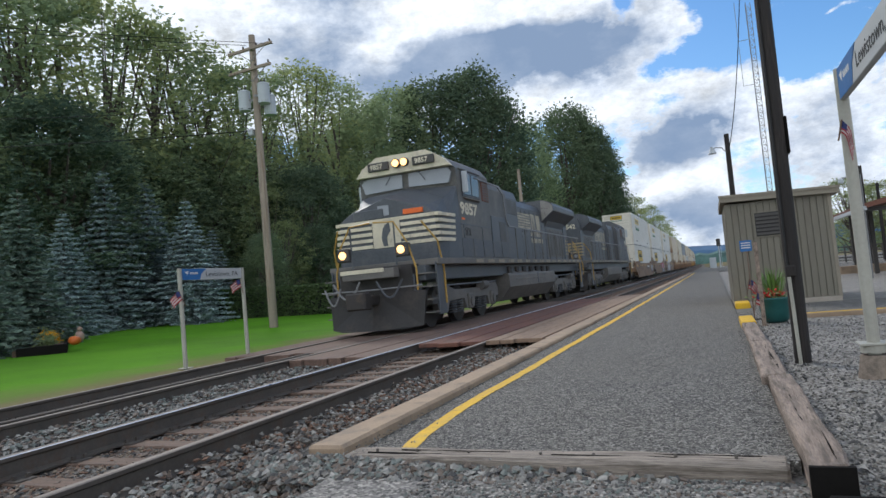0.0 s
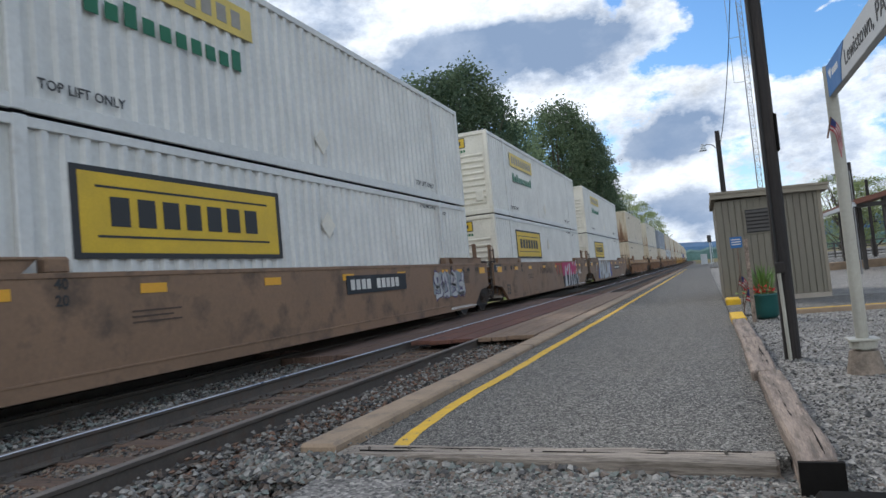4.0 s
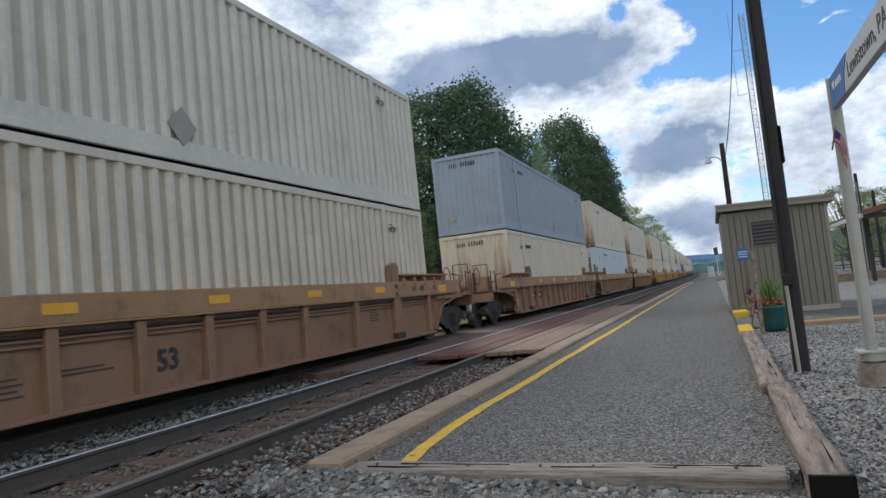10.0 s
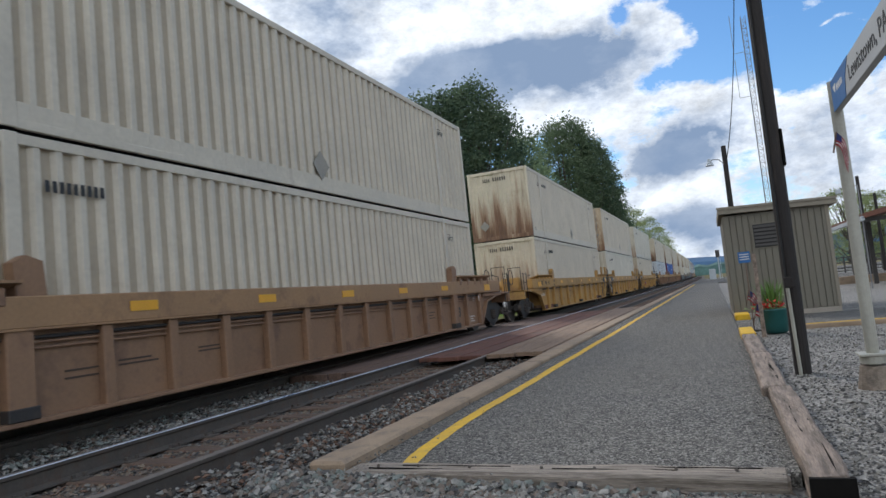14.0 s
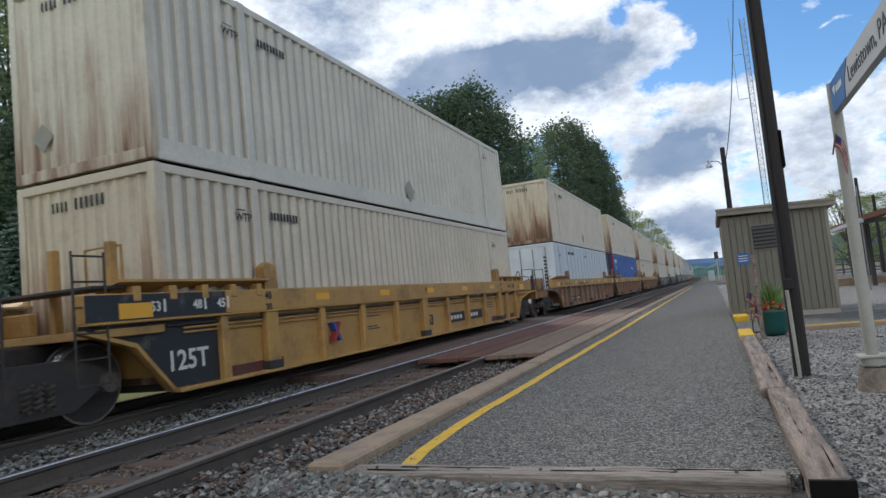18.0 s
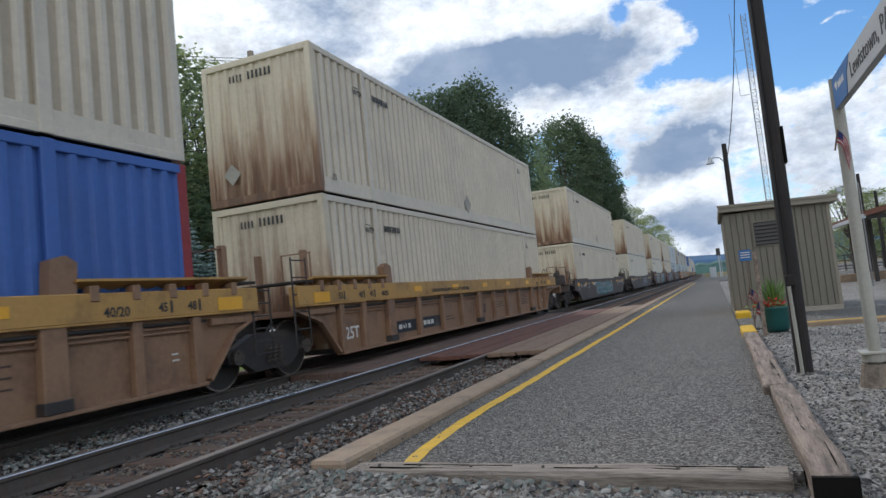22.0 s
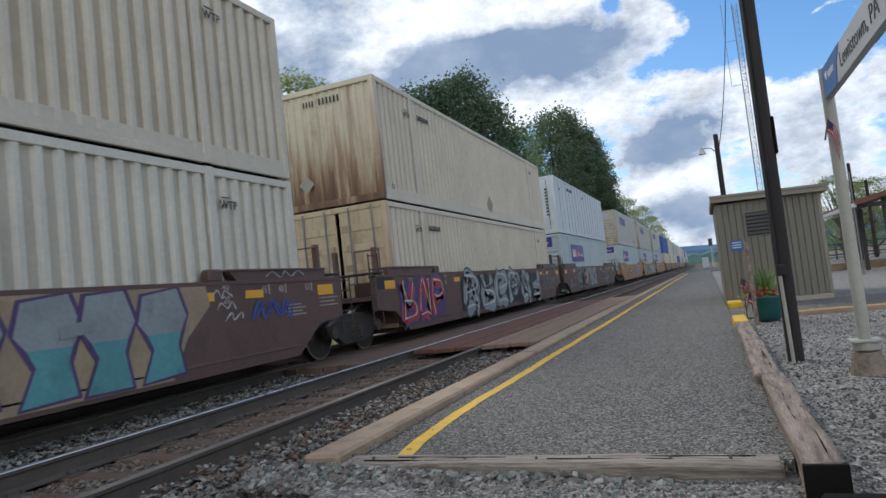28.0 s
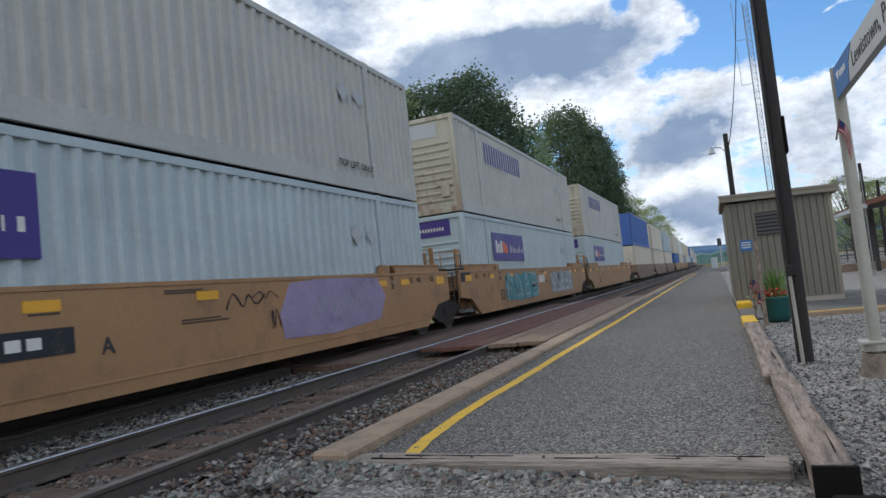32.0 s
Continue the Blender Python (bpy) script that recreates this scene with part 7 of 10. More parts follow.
# ---- locomotives ----
def loft(bm, rings):
    """Joins closed rings of equal count, and caps both ends."""
    vs = [[bm.verts.new(p) for p in r] for r in rings]
    k = len(vs[0])
    for a, b in zip(vs, vs[1:]):
        for i in range(k):
            bm.faces.new((a[i], a[(i + 1) % k], b[(i + 1) % k], b[i]))
    bm.faces.new(vs[0][::-1])
    bm.faces.new(vs[-1])
    bmesh.ops.recalc_face_normals(bm, faces=bm.faces)
    return bm


def both(x0, x1, *rest):
    return [(x0, x1, *rest), (-x1, -x0, *rest)]


def loco_truck(parent, y):
    """A three-axle truck with cast side frames, springs and brake cylinders."""
    fb = bmesh.new()
    top = [(-2.75, 0.86), (-2.55, 1.02), (-1.5, 1.02), (-1.1, 0.92), (1.1, 0.92), (1.5, 1.02), (2.55, 1.02), (2.75, 0.86)]
    low = [(2.75, 0.62), (2.45, 0.60), (2.35, 0.36), (1.75, 0.36), (1.6, 0.64), (0.45, 0.66), (0.32, 0.36), (-0.32, 0.36), (-0.45, 0.66), (-1.6, 0.64), (-1.75, 0.36), (-2.35, 0.36), (-2.45, 0.60), (-2.75, 0.62)]
    t = part("truck_frame", boxes([(-1.0, 1.0, -2.6, 2.6, 0.55, 0.85)]), M_LOCO_LOW, parent, at=pose(0, y, 0))
    for s in (1, -1):
        part("side_frame", prism(bmesh.new(), top + low, "x", s * 1.12 - 0.08, s * 1.12 + 0.08), M_LOCO_LOW, t, "cast grey truck side frame")
        for dy in (-2.05, 0.0, 2.05):
            jb = bmesh.new()
            box(jb, s * 1.21 - 0.04, s * 1.21 + 0.05, dy - 0.2, dy + 0.2, 0.34, 0.78, bevel=0.03)
            tube(jb, (s * 1.22, dy, 0.54), (s * 1.30, dy, 0.54), 0.135, n=14)
            part("journal_box", jb, M_LOCO_LOW, t)
        for dy in (-1.28, -0.78, 0.78, 1.28):
            sb = bmesh.new()
            for k in range(5):
                tube(sb, (s * 1.16, dy, 0.30 + k * 0.07), (s * 1.16, dy, 0.335 + k * 0.07), 0.11, n=10)
            part("spring", sb, M_LOCO, t)
        for dy in (-2.5, 0.95):
            part("brake_cylinder", tube(bmesh.new(), (s * 1.24, dy, 0.98), (s * 1.24, dy + 0.5, 0.98), 0.13, n=12), M_LOCO_LOW, t)
        part("brake_rod", tube(bmesh.new(), (s * 1.27, -2.2, 1.06), (s * 1.27, 2.3, 1.06), 0.022, n=6), M_LOCO, t)
        part("sand_pipe", pipe(bmesh.new(), [(s * 1.15, 2.75, 1.1), (s * 1.12, 2.85, 0.5), (s * 0.8, 2.7, 0.12)], 0.02), M_LOCO, t)
    for dy in (-2.05, 0.0, 2.05):
        w = bmesh.new()
        for s in (1, -1):
            x = s * GAUGE / 2
            tube(w, (x - 0.07, 0, 0), (x + 0.07, 0, 0), 0.53, n=28)
            tube(w, (x - s * 0.10, 0, 0), (x - s * 0.065, 0, 0), 0.56, n=28)
        tube(w, (-1.1, 0, 0), (1.1, 0, 0), 0.1, n=8)
        part("wheelset", w, M_STEEL, t, at=pose(0, dy, 0.53))
    return t


M_LOCO_MID = surface("dust_filmed_black_paint", (0.088, 0.094, 0.102), 0.6, vary=0.2, scale=1.5, grain=20, dirt=(0.14, 0.13, 0.115), amount=0.35, dirt_scale=1.4)
# dust grey, paled further to paint in the sky's glancing sheen
M_LOCO_CAB = surface("dust_and_sheen_grey_paint", (0.095, 0.092, 0.086), 0.55, vary=0.2, scale=1.2, grain=20, dirt=(0.17, 0.16, 0.14), amount=0.45, dirt_scale=1.0)
M_PANE = surface("dark_cab_pane", (0.055, 0.060, 0.066), 0.12, vary=0.06, bump=0.0, spec=0.6)
M_WINGPALE = surface("pale_grey_steel", (0.26, 0.25, 0.225), 0.75, vary=0.15, scale=2, grain=20, dirt=(0.10, 0.095, 0.085), amount=0.3, dirt_scale=3)


def locomotive(number, label, lit, cab_m):
    """A six-axle wide-cab road locomotive, 22.3 m long; its nose looks to -y and its coupler's face is at y = 0."""
    lo = thing("locomotive", label, "locomotive", "locomotives")
    part("frame", boxes([(-1.30, 1.30, 1.3, 21.0, 1.22, 1.60)], 0.02), M_LOCO, lo)
    part("walkway", boxes([(-1.56, 1.56, 1.55, 20.75, 1.60, 1.76)], 0.015), M_LOCO_LOW, lo, "dusty walkway sill")
    for s in (1, -1):
        for i in range(15):
            y = 4.4 + i * 1.08
            part("sill_dash", boxes([(min(s * 1.56, s * 1.566), max(s * 1.56, s * 1.566), y, y + 0.62, 1.63, 1.73)]), M_DASH, lo, "grimy cream dash")
    # ends: plough, sill, coupler, hoses, steps, rails
    for q, y in ((1, 0.0), (-1, 22.3)):
        Y = lambda v: y + q * v
        pb = bmesh.new()
        loft(pb, [[(-1.26, Y(1.00), 0.16), (-0.9, Y(0.84), 0.10), (0.0, Y(0.70), 0.10), (0.9, Y(0.84), 0.10), (1.26, Y(1.00), 0.16), (1.34, Y(1.12), 1.0), (0.0, Y(1.02), 1.0), (-1.34, Y(1.12), 1.0)],
                  [(-1.26, Y(1.10), 0.16), (-0.9, Y(0.96), 0.10), (0.0, Y(0.82), 0.10), (0.9, Y(0.96), 0.10), (1.26, Y(1.10), 0.16), (1.34, Y(1.22), 1.0), (0.0, Y(1.14), 1.0), (-1.34, Y(1.22), 1.0)]])
        part("plough", pb, M_PLOUGH, lo, "sooty steel plough")
        part("end_sill", boxes([(-1.02, 1.02, min(Y(1.1), Y(1.6)), max(Y(1.1), Y(1.6)), 0.95, 1.66)], 0.02), M_PLOUGH, lo)
        part("anticlimber", boxes([(-0.72, 0.72, min(Y(0.72), Y(1.02)), max(Y(0.72), Y(1.02)), 1.36, 1.60)], 0.02), M_LOCO_LOW, lo)
        part("step_plate", boxes([(-0.75, 0.45, min(Y(0.70), Y(0.719)), max(Y(0.70), Y(0.719)), 1.52, 1.62)]), M_CREAMY, lo, "worn pale plate")
        part("coupler", boxes([(-0.14, 0.14, min(Y(0.3), Y(1.1)), max(Y(0.3), Y(1.1)), 0.72, 0.98), (-0.26, 0.26, min(Y(0.0), Y(0.36)), max(Y(0.0), Y(0.36)), 0.64, 1.06)], 0.04), M_STEEL, lo)
        for x0, x1, zz in ((-0.95, -0.2, 1.32), (0.25, 0.95, 1.30), (-1.2, -0.75, 1.20)):
            pts = [(x0 + (x1 - x0) * k / 8, Y(0.66), zz - 0.42 * math.sin(math.pi * k / 8)) for k in range(9)]
            part("air_hose", pipe(bmesh.new(), pts, 0.026, 6), M_RAILGREY if x0 < -0.5 else M_LOCO, lo)
        part("uncoupling_lever", pipe(bmesh.new(), [(-1.4, Y(0.82), 1.12), (-0.4, Y(0.66), 1.10), (0.4, Y(0.66), 1.10), (1.4, Y(0.82), 1.12)], 0.018), M_RAILGREY, lo)
        for s in (1, -1):
            for k in range(4):
                part("step", boxes([(min(s * 1.05, s * 1.50), max(s * 1.05, s * 1.50), min(Y(1.18), Y(1.52)), max(Y(1.18), Y(1.52)), 0.42 + k * 0.32, 0.45 + k * 0.32)]), M_LOCO_LOW, lo)
            part("step_side", boxes([(min(s * 1.46, s * 1.51), max(s * 1.46, s * 1.51), min(Y(1.52), Y(1.98)), max(Y(1.52), Y(1.98)), 0.36, 1.66)], 0.01), M_LOCO, lo)
            part("step_side", boxes([(min(s * 1.01, s * 1.05), max(s * 1.01, s * 1.05), min(Y(1.14), Y(1.56)), max(Y(1.14), Y(1.56)), 0.40, 1.40)], 0.01), M_LOCO, lo)
            part("grab_rail", pipe(bmesh.new(), [(s * 1.53, Y(1.95), 0.62), (s * 1.53, Y(1.95), 1.5), (s * 1.50, Y(1.75), 2.2), (s * 1.2, Y(1.5), 2.72)], 0.024), M_HANDRAIL, lo, "ochre grab rail")
            part("grab_rail", pipe(bmesh.new(), [(s * 1.12, Y(1.16), 0.75), (s * 1.12, Y(1.16), 1.55), (s * 0.95, Y(1.12), 2.2), (s * 0.62, Y(1.12), 2.74), (s * 0.05, Y(1.12), 2.78)], 0.024), M_HANDRAIL, lo, "ochre grab rail")
            part("end_rail", pipe(bmesh.new(), [(s * 0.62, Y(1.12), 1.66), (s * 0.62, Y(1.12), 2.74)], 0.022), M_LOCO, lo)
            # ditch lights
            db = bmesh.new()
            box(db, s * 0.82 - 0.17, s * 0.82 + 0.17, min(Y(1.0), Y(1.25)), max(Y(1.0), Y(1.25)), 1.86, 2.20, bevel=0.03)
            dl = part("ditch_light_box", db, M_LAMPRIM, lo)
            part("ditch_light", tube(bmesh.new(), (s * 0.82, Y(1.005), 2.03), (s * 0.82, Y(0.985), 2.03), 0.10, n=16), M_HEAD if lit and q > 0 else M_GLASS, dl, "lit round lamp" if lit and q > 0 else "unlit round lamp")
    # nose
    nb = bmesh.new()
    loft(nb, [[(-1.40, 1.95, 1.76), (1.40, 1.95, 1.76), (1.40, 1.98, 2.95), (1.12, 2.02, 3.16), (0.0, 2.00, 3.48), (-1.12, 2.02, 3.16), (-1.40, 1.98, 2.95)],
              [(-1.48, 2.55, 1.76), (1.48, 2.55, 1.76), (1.48, 2.75, 2.95), (1.30, 2.9, 3.40), (0.0, 2.75, 3.66), (-1.30, 2.9, 3.40), (-1.48, 2.75, 2.95)],
              [(-1.50, 3.62, 1.76), (1.50, 3.62, 1.76), (1.50, 3.62, 3.0), (1.48, 3.62, 3.84), (0.0, 3.62, 3.94), (-1.48, 3.62, 3.84), (-1.50, 3.62, 3.0)]])
    nose = part("nose", nb, M_LOCO, lo, "black sloping nose")
    part("nose_skirt", boxes([(-1.41, 1.41, 1.90, 1.952, 1.70, 2.16)], 0.01), M_LOCO, nose)
    for i in range(5):
        z = 2.20 + i * 0.165
        for s in (1, -1):
            x0 = 0.42 if i < 4 else 0.0
            part("nose_stripe", boxes([(min(s * x0, s * 1.405), max(s * x0, s * 1.405), 1.935, 1.962, z, z + 0.09)], 0.003), M_CREAMY, nose, "cream stripe")
            sb = bmesh.new()
            prism(sb, [(1.95, z), (3.02 - i * 0.0 + 0.03 * i, z + 0.02), (3.05 + 0.03 * i, z + 0.105), (1.95, z + 0.09)], "x", s * 1.405, s * 1.512)
            part("side_stripe", sb, M_CREAMY, nose, "cream stripe")
    part("nose_emblem", boxes([(-0.40, 0.40, 1.935, 1.96, 2.18, 2.90)], 0.004), M_CREAMY, nose, "cream panel with a dark shape")
    eb = bmesh.new()
    prism(eb, [(-0.10, 2.22), (0.03, 2.22), (0.02, 2.45), (0.13, 2.62), (0.10, 2.84), (-0.02, 2.78), (-0.10, 2.66), (-0.14, 2.45)], "y", 1.925, 1.934)
    part("emblem_shape", eb, M_LOCO, nose)
    part("nose_door", boxes([(-0.95, -0.05, 1.93, 1.975, 2.95, 3.22)], 0.02), M_LOCO, nose)
    part("nose_door_window", boxes([(-0.22, 0.12, 1.962, 1.985, 3.02, 3.30)], 0.02), M_GLASS, nose)
    part("warning_plate", boxes([(0.52, 1.08, 1.950, 2.0, 2.99, 3.12)], 0.006), M_ORANGE_SIGN, nose, "orange warning plate")
    part("marker_lens", boxes([(-0.42, -0.32, 1.96, 1.985, 3.05, 3.2)], 0.006), M_REFLECT, nose)
    # cab
    cb = bmesh.new()
    sec = [(-1.50, 1.76), (1.50, 1.76), (1.50, 4.28), (1.28, 4.56), (0.78, 4.84), (-0.78, 4.84), (-1.28, 4.56), (-1.50, 4.28)]
    fr = [(-1.50, 3.60, 1.76), (1.50, 3.60, 1.76), (1.50, 3.50, 4.28), (1.28, 3.40, 4.54), (0.78, 3.32, 4.82), (-0.78, 3.32, 4.82), (-1.28, 3.40, 4.54), (-1.50, 3.50, 4.28)]
    loft(cb, [fr, [(x, 6.3, z) for x, z in sec]])
    cab = part("cab", cb, cab_m, lo, "wide cab, dusty and paled grey")
    part("brow", prism(bmesh.new(), [(-1.46, 4.34), (1.46, 4.34), (1.25, 4.58), (0.78, 4.86), (-0.78, 4.86), (-1.25, 4.58)], "y", 3.22, 3.46), M_CREAMY, cab, "cream brow over the windshields")
    for s in (1, -1):
        wb = bmesh.new()
        prism(wb, [(s * 0.10, 3.92), (s * 1.30, 3.88), (s * 1.40, 4.18), (s * 1.30, 4.31), (s * 0.10, 4.31)], "y", 3.42, 3.56)
        part("windshield", wb, M_GLASS, cab, "windshield pane in painted sky grey")
        part("wiper", pipe(bmesh.new(), [(s * 0.4, 3.40, 4.36), (s * 0.62, 3.38, 4.06)], 0.012, 5), M_LOCO, cab)
        nbx = part("number_board", boxes([(s * 0.70 - 0.33, s * 0.70 + 0.33, 3.14, 3.24, 4.46, 4.70)], 0.02), M_LAMPRIM, cab, "dark framed number board")
        part("road_number", letters(number, 0.2, 0.004), M_CREAMY, nbx, at=on_front(s * 0.70 - 0.25, 3.136, 4.51))
        hl = part("headlight_rim", tube(bmesh.new(), (s * 0.13, 3.22, 4.60), (s * 0.13, 3.12, 4.60), 0.125, n=18), M_LAMPRIM, cab)
        part("headlight", tube(bmesh.new(), (s * 0.13, 3.118, 4.60), (s * 0.13, 3.105, 4.60), 0.10, n=18), M_HEAD if lit else M_GLASS, hl, "lit headlight" if lit else "unlit headlight")
        x = s * 1.50
        w = lambda d0, d1: (min(x + s * d0, x + s * d1), max(x + s * d0, x + s * d1))
        part("window_frame", boxes([(*w(-0.01, 0.03), 3.86, 5.32, 3.52, 4.26)], 0.015), M_LOCO, cab)
        part("side_window", boxes([(*w(0.028, 0.036), 3.98, 4.58, 3.58, 4.20)], 0.01), M_PANE, cab)
        part("side_window", boxes([(*w(0.028, 0.042), 4.64, 5.24, 3.58, 4.20)], 0.01), M_PANE, cab)
        part("mirror", boxes([(*w(0.05, 0.22), 3.80, 3.84, 3.60, 4.20)], 0.01), M_ALU, cab)
        part("armrest", boxes([(*w(0.0, 0.08), 3.95, 5.25, 3.44, 3.50)], 0.02), M_LOCO_LOW, cab)
        part("drip_rail", boxes([(*w(-0.02, 0.04), 3.7, 5.5, 4.27, 4.30)], 0.006), M_LOCO_LOW, cab)
        part("shutter", boxes([(*w(-0.01, 0.025), 5.58, 6.2, 3.52, 4.12)], 0.01), M_DECKRED, cab, "brown slatted shutter")
        for k in range(7):
            part("shutter_slat", boxes([(*w(0.024, 0.032), 5.62, 6.16, 3.56 + k * 0.078, 3.60 + k * 0.078)]), M_LAMPRIM, cab)
        nm = letters(number, 0.45, 0.018)
        nm.transform(Matrix.Diagonal((1.44 / max(v.co.x for v in nm.vertices), 1, 1, 1)))
        if s > 0:
            part("road_number", nm, M_CREAMY, cab, at=on_side(x + 0.006, 3.62, 3.02))
        else:
            part("road_number", nm, M_CREAMY, cab, at=Matrix.Translation((x - 0.006, 4.46, 2.98)) @ Matrix(((0, 0, -1, 0), (-1, 0, 0, 0), (0, 1, 0, 0), (0, 0, 0, 1))))
        part("small_plate", boxes([(*w(0.0, 0.006), 3.66, 3.92, 2.84, 2.90)]), M_ORANGE_SIGN, cab, "small orange plate")
        part("cab_seam", boxes([(*w(0.0, 0.012), 3.6, 6.2, 2.70, 2.73)]), M_LOCO, cab)
        for yy in (3.75, 5.35, 6.25):
            part("cab_seam", boxes([(*w(0.0, 0.010), yy, yy + 0.025, 1.78, 2.70)]), M_LOCO, cab)
        for k in range(4):
            part("louvre", boxes([(*w(0.0, 0.012), 3.9 + k * 0.12, 3.98 + k * 0.12, 2.40, 2.62)]), M_LAMPRIM, cab)
        for k in range(5):
            part("access_hatch", boxes([(*w(0.0, 0.010), 3.55 + k * 0.92, 4.38 + k * 0.92, 1.80, 2.32)], 0.008), M_LOCO_MID, cab)
        part("louvre_panel", boxes([(*w(-0.02, 0.012), 7.15, 7.85, 2.30, 2.98)], 0.01), M_LAMPRIM, lo)
        part("hatch_frame", boxes([(*w(-0.02, 0.006), 6.35, 7.95, 2.16, 3.12)], 0.01), M_LOCO, lo)
    # wide equipment section behind the cab
    eb = bmesh.new()
    prism(eb, [(-1.48, 1.76), (1.48, 1.76), (1.48, 3.98), (1.30, 4.28), (0.7, 4.40), (-0.7, 4.40), (-1.30, 4.28), (-1.48, 3.98)], "y", 6.3, 8.2)
    part("electrical_cabinet", eb, cab_m, lo)
    eb = bmesh.new()
    prism(eb, [(-1.20, 1.76), (1.20, 1.76), (1.20, 4.0), (1.12, 4.28), (0.6, 4.40), (-0.6, 4.40), (-1.12, 4.28), (-1.20, 4.0)], "y", 8.2, 10.6)
    part("blower_section", eb, M_LOCO, lo)
    for s in (1, -1):
        part("intake_screen", boxes([(min(s * 1.19, s * 1.215), max(s * 1.19, s * 1.215), 9.05, 10.5, 3.42, 3.95)], 0.01), M_LAMPRIM, lo, "dark intake screen")
    # engine hood with doors
    hb = bmesh.new()
    prism(hb, [(-0.94, 1.76), (0.94, 1.76), (0.94, 3.88), (0.78, 4.16), (-0.78, 4.16), (-0.94, 3.88)], "y", 10.6, 15.9)
    hood = part("engine_hood", hb, M_LOCO, lo, "sooty engine hood")
    for s in (1, -1):
        for i in range(8):
            y = 10.68 + i * 0.65
            d = part("hood_door", boxes([(min(s * 0.935, s * 0.965), max(s * 0.935, s * 0.965), y, y + 0.62, 1.86, 3.80)], 0.008), M_LOCO, hood)
            part("door_seam", boxes([(min(s * 0.95, s * 0.968), max(s * 0.95, s * 0.968), y + 0.621, y + 0.649, 1.86, 3.80)]), M_LAMPRIM, hood)
            for zz in (2.0, 2.9, 3.66):
                part("hinge", boxes([(min(s * 0.962, s * 0.978), max(s * 0.962, s * 0.978), y + 0.01, y + 0.06, zz, zz + 0.10)]), M_LOCO_LOW, d)
            part("door_latch", boxes([(min(s * 0.965, s * 0.985), max(s * 0.965, s * 0.985), y + 0.52, y + 0.57, 2.75, 2.87)]), M_RAILGREY, d)
        # faded cream emblem drawn as bars
        Y = (lambda a, b: (a, b)) if s > 0 else (lambda a, b: (25.95 - b, 25.95 - a))
        for k in range(6):
            z = 3.06 + k * 0.105
            part("emblem_bar", boxes([(min(s * 0.966, s * 0.973), max(s * 0.966, s * 0.973), *Y(10.85 + 0.02 * k, 13.3), z, z + 0.072)]), M_FADED, hood, "faded cream bar")
        for k in range(2):
            ba = 13.42 + k * 0.85
            o = [(ba + 0.10, 3.06), (ba + 0.70, 3.06), (ba + 0.60, 3.70), (ba, 3.70)]
            part("emblem_block", prism(bmesh.new(), [(u if s > 0 else 25.95 - u, v) for u, v in o], "x", s * 0.966, s * 0.973), M_FADED, hood, "faded cream block")
        for r, zz in ((7, 2.78), (8, 2.50)):
            for k in range(r):
                part("name_bar", boxes([(min(s * 0.966, s * 0.973), max(s * 0.966, s * 0.973), *Y(13.25 + k * 0.26, 13.43 + k * 0.26), zz, zz + 0.19)]), M_FADED, hood)
    part("exhaust_stack", tube(bmesh.new(), (0, 14.9, 4.1), (0, 14.9, 4.42), 0.42, 0.40, n=16), M_LOCO, hood)
    for k in range(6):
        part("roof_hatch", boxes([(-0.6, 0.6, 10.8 + k * 0.85, 11.5 + k * 0.85, 4.15, 4.20 + 0.05 * (k % 2))], 0.015), M_LOCO_LOW if k % 2 else M_LOCO, hood)
    # radiator section with overhanging wings
    rb = bmesh.new()
    prism(rb, [(-0.98, 1.76), (0.98, 1.76), (0.98, 3.30), (1.20, 3.80), (-1.20, 3.80), (-0.98, 3.30)], "y", 15.9, 19.55)
    rad = part("radiator_section", rb, M_LOCO, lo)
    wb = bmesh.new()
    prism(wb, [(-0.97, 3.46), (0.97, 3.46), (1.54, 3.92), (1.54, 4.14), (1.42, 4.30), (1.08, 4.44), (-1.08, 4.44), (-1.42, 4.30), (-1.54, 4.14), (-1.54, 3.92)], "y", 15.35, 20.12)
    he = bmesh.new()
    prism(he, [(-1.02, 1.76), (1.02, 1.76), (1.02, 3.98), (0.86, 4.20), (0.42, 4.36), (-0.42, 4.36), (-0.86, 4.20), (-1.02, 3.98)], "y", 19.5, 20.345)
    part("hood_end", he, M_LOCO, rad, "flat rear end of the hood")
    part("radiator_wing", wb, M_LOCO, rad, "overhanging radiator wings")
    for s in (1, -1):
        eb = bmesh.new()
        prism(eb, [(s * 0.99, 3.52), (s * 1.52, 3.94), (s * 1.52, 4.13), (s * 1.40, 4.28), (s * 1.06, 4.42), (s * 0.99, 4.42)], "y", 15.325, 15.352)
        part("wing_end_plate", eb, M_WINGPALE, rad, "pale grey end plate of the wing")
        for k in range(5):
            part("wing_bolt", tube(bmesh.new(), (s * (1.06 + 0.09 * k), 15.32, 4.06 + 0.0 * k), (s * (1.06 + 0.09 * k), 15.326, 4.06), 0.018, n=6), M_LAMPRIM, rad)
        for k in range(7):
            part("roof_seam", boxes([(min(s * 0.1, s * 1.06), max(s * 0.1, s * 1.06), 15.9 + k * 0.66, 15.94 + k * 0.66, 4.44, 4.455)]), M_LAMPRIM, rad)
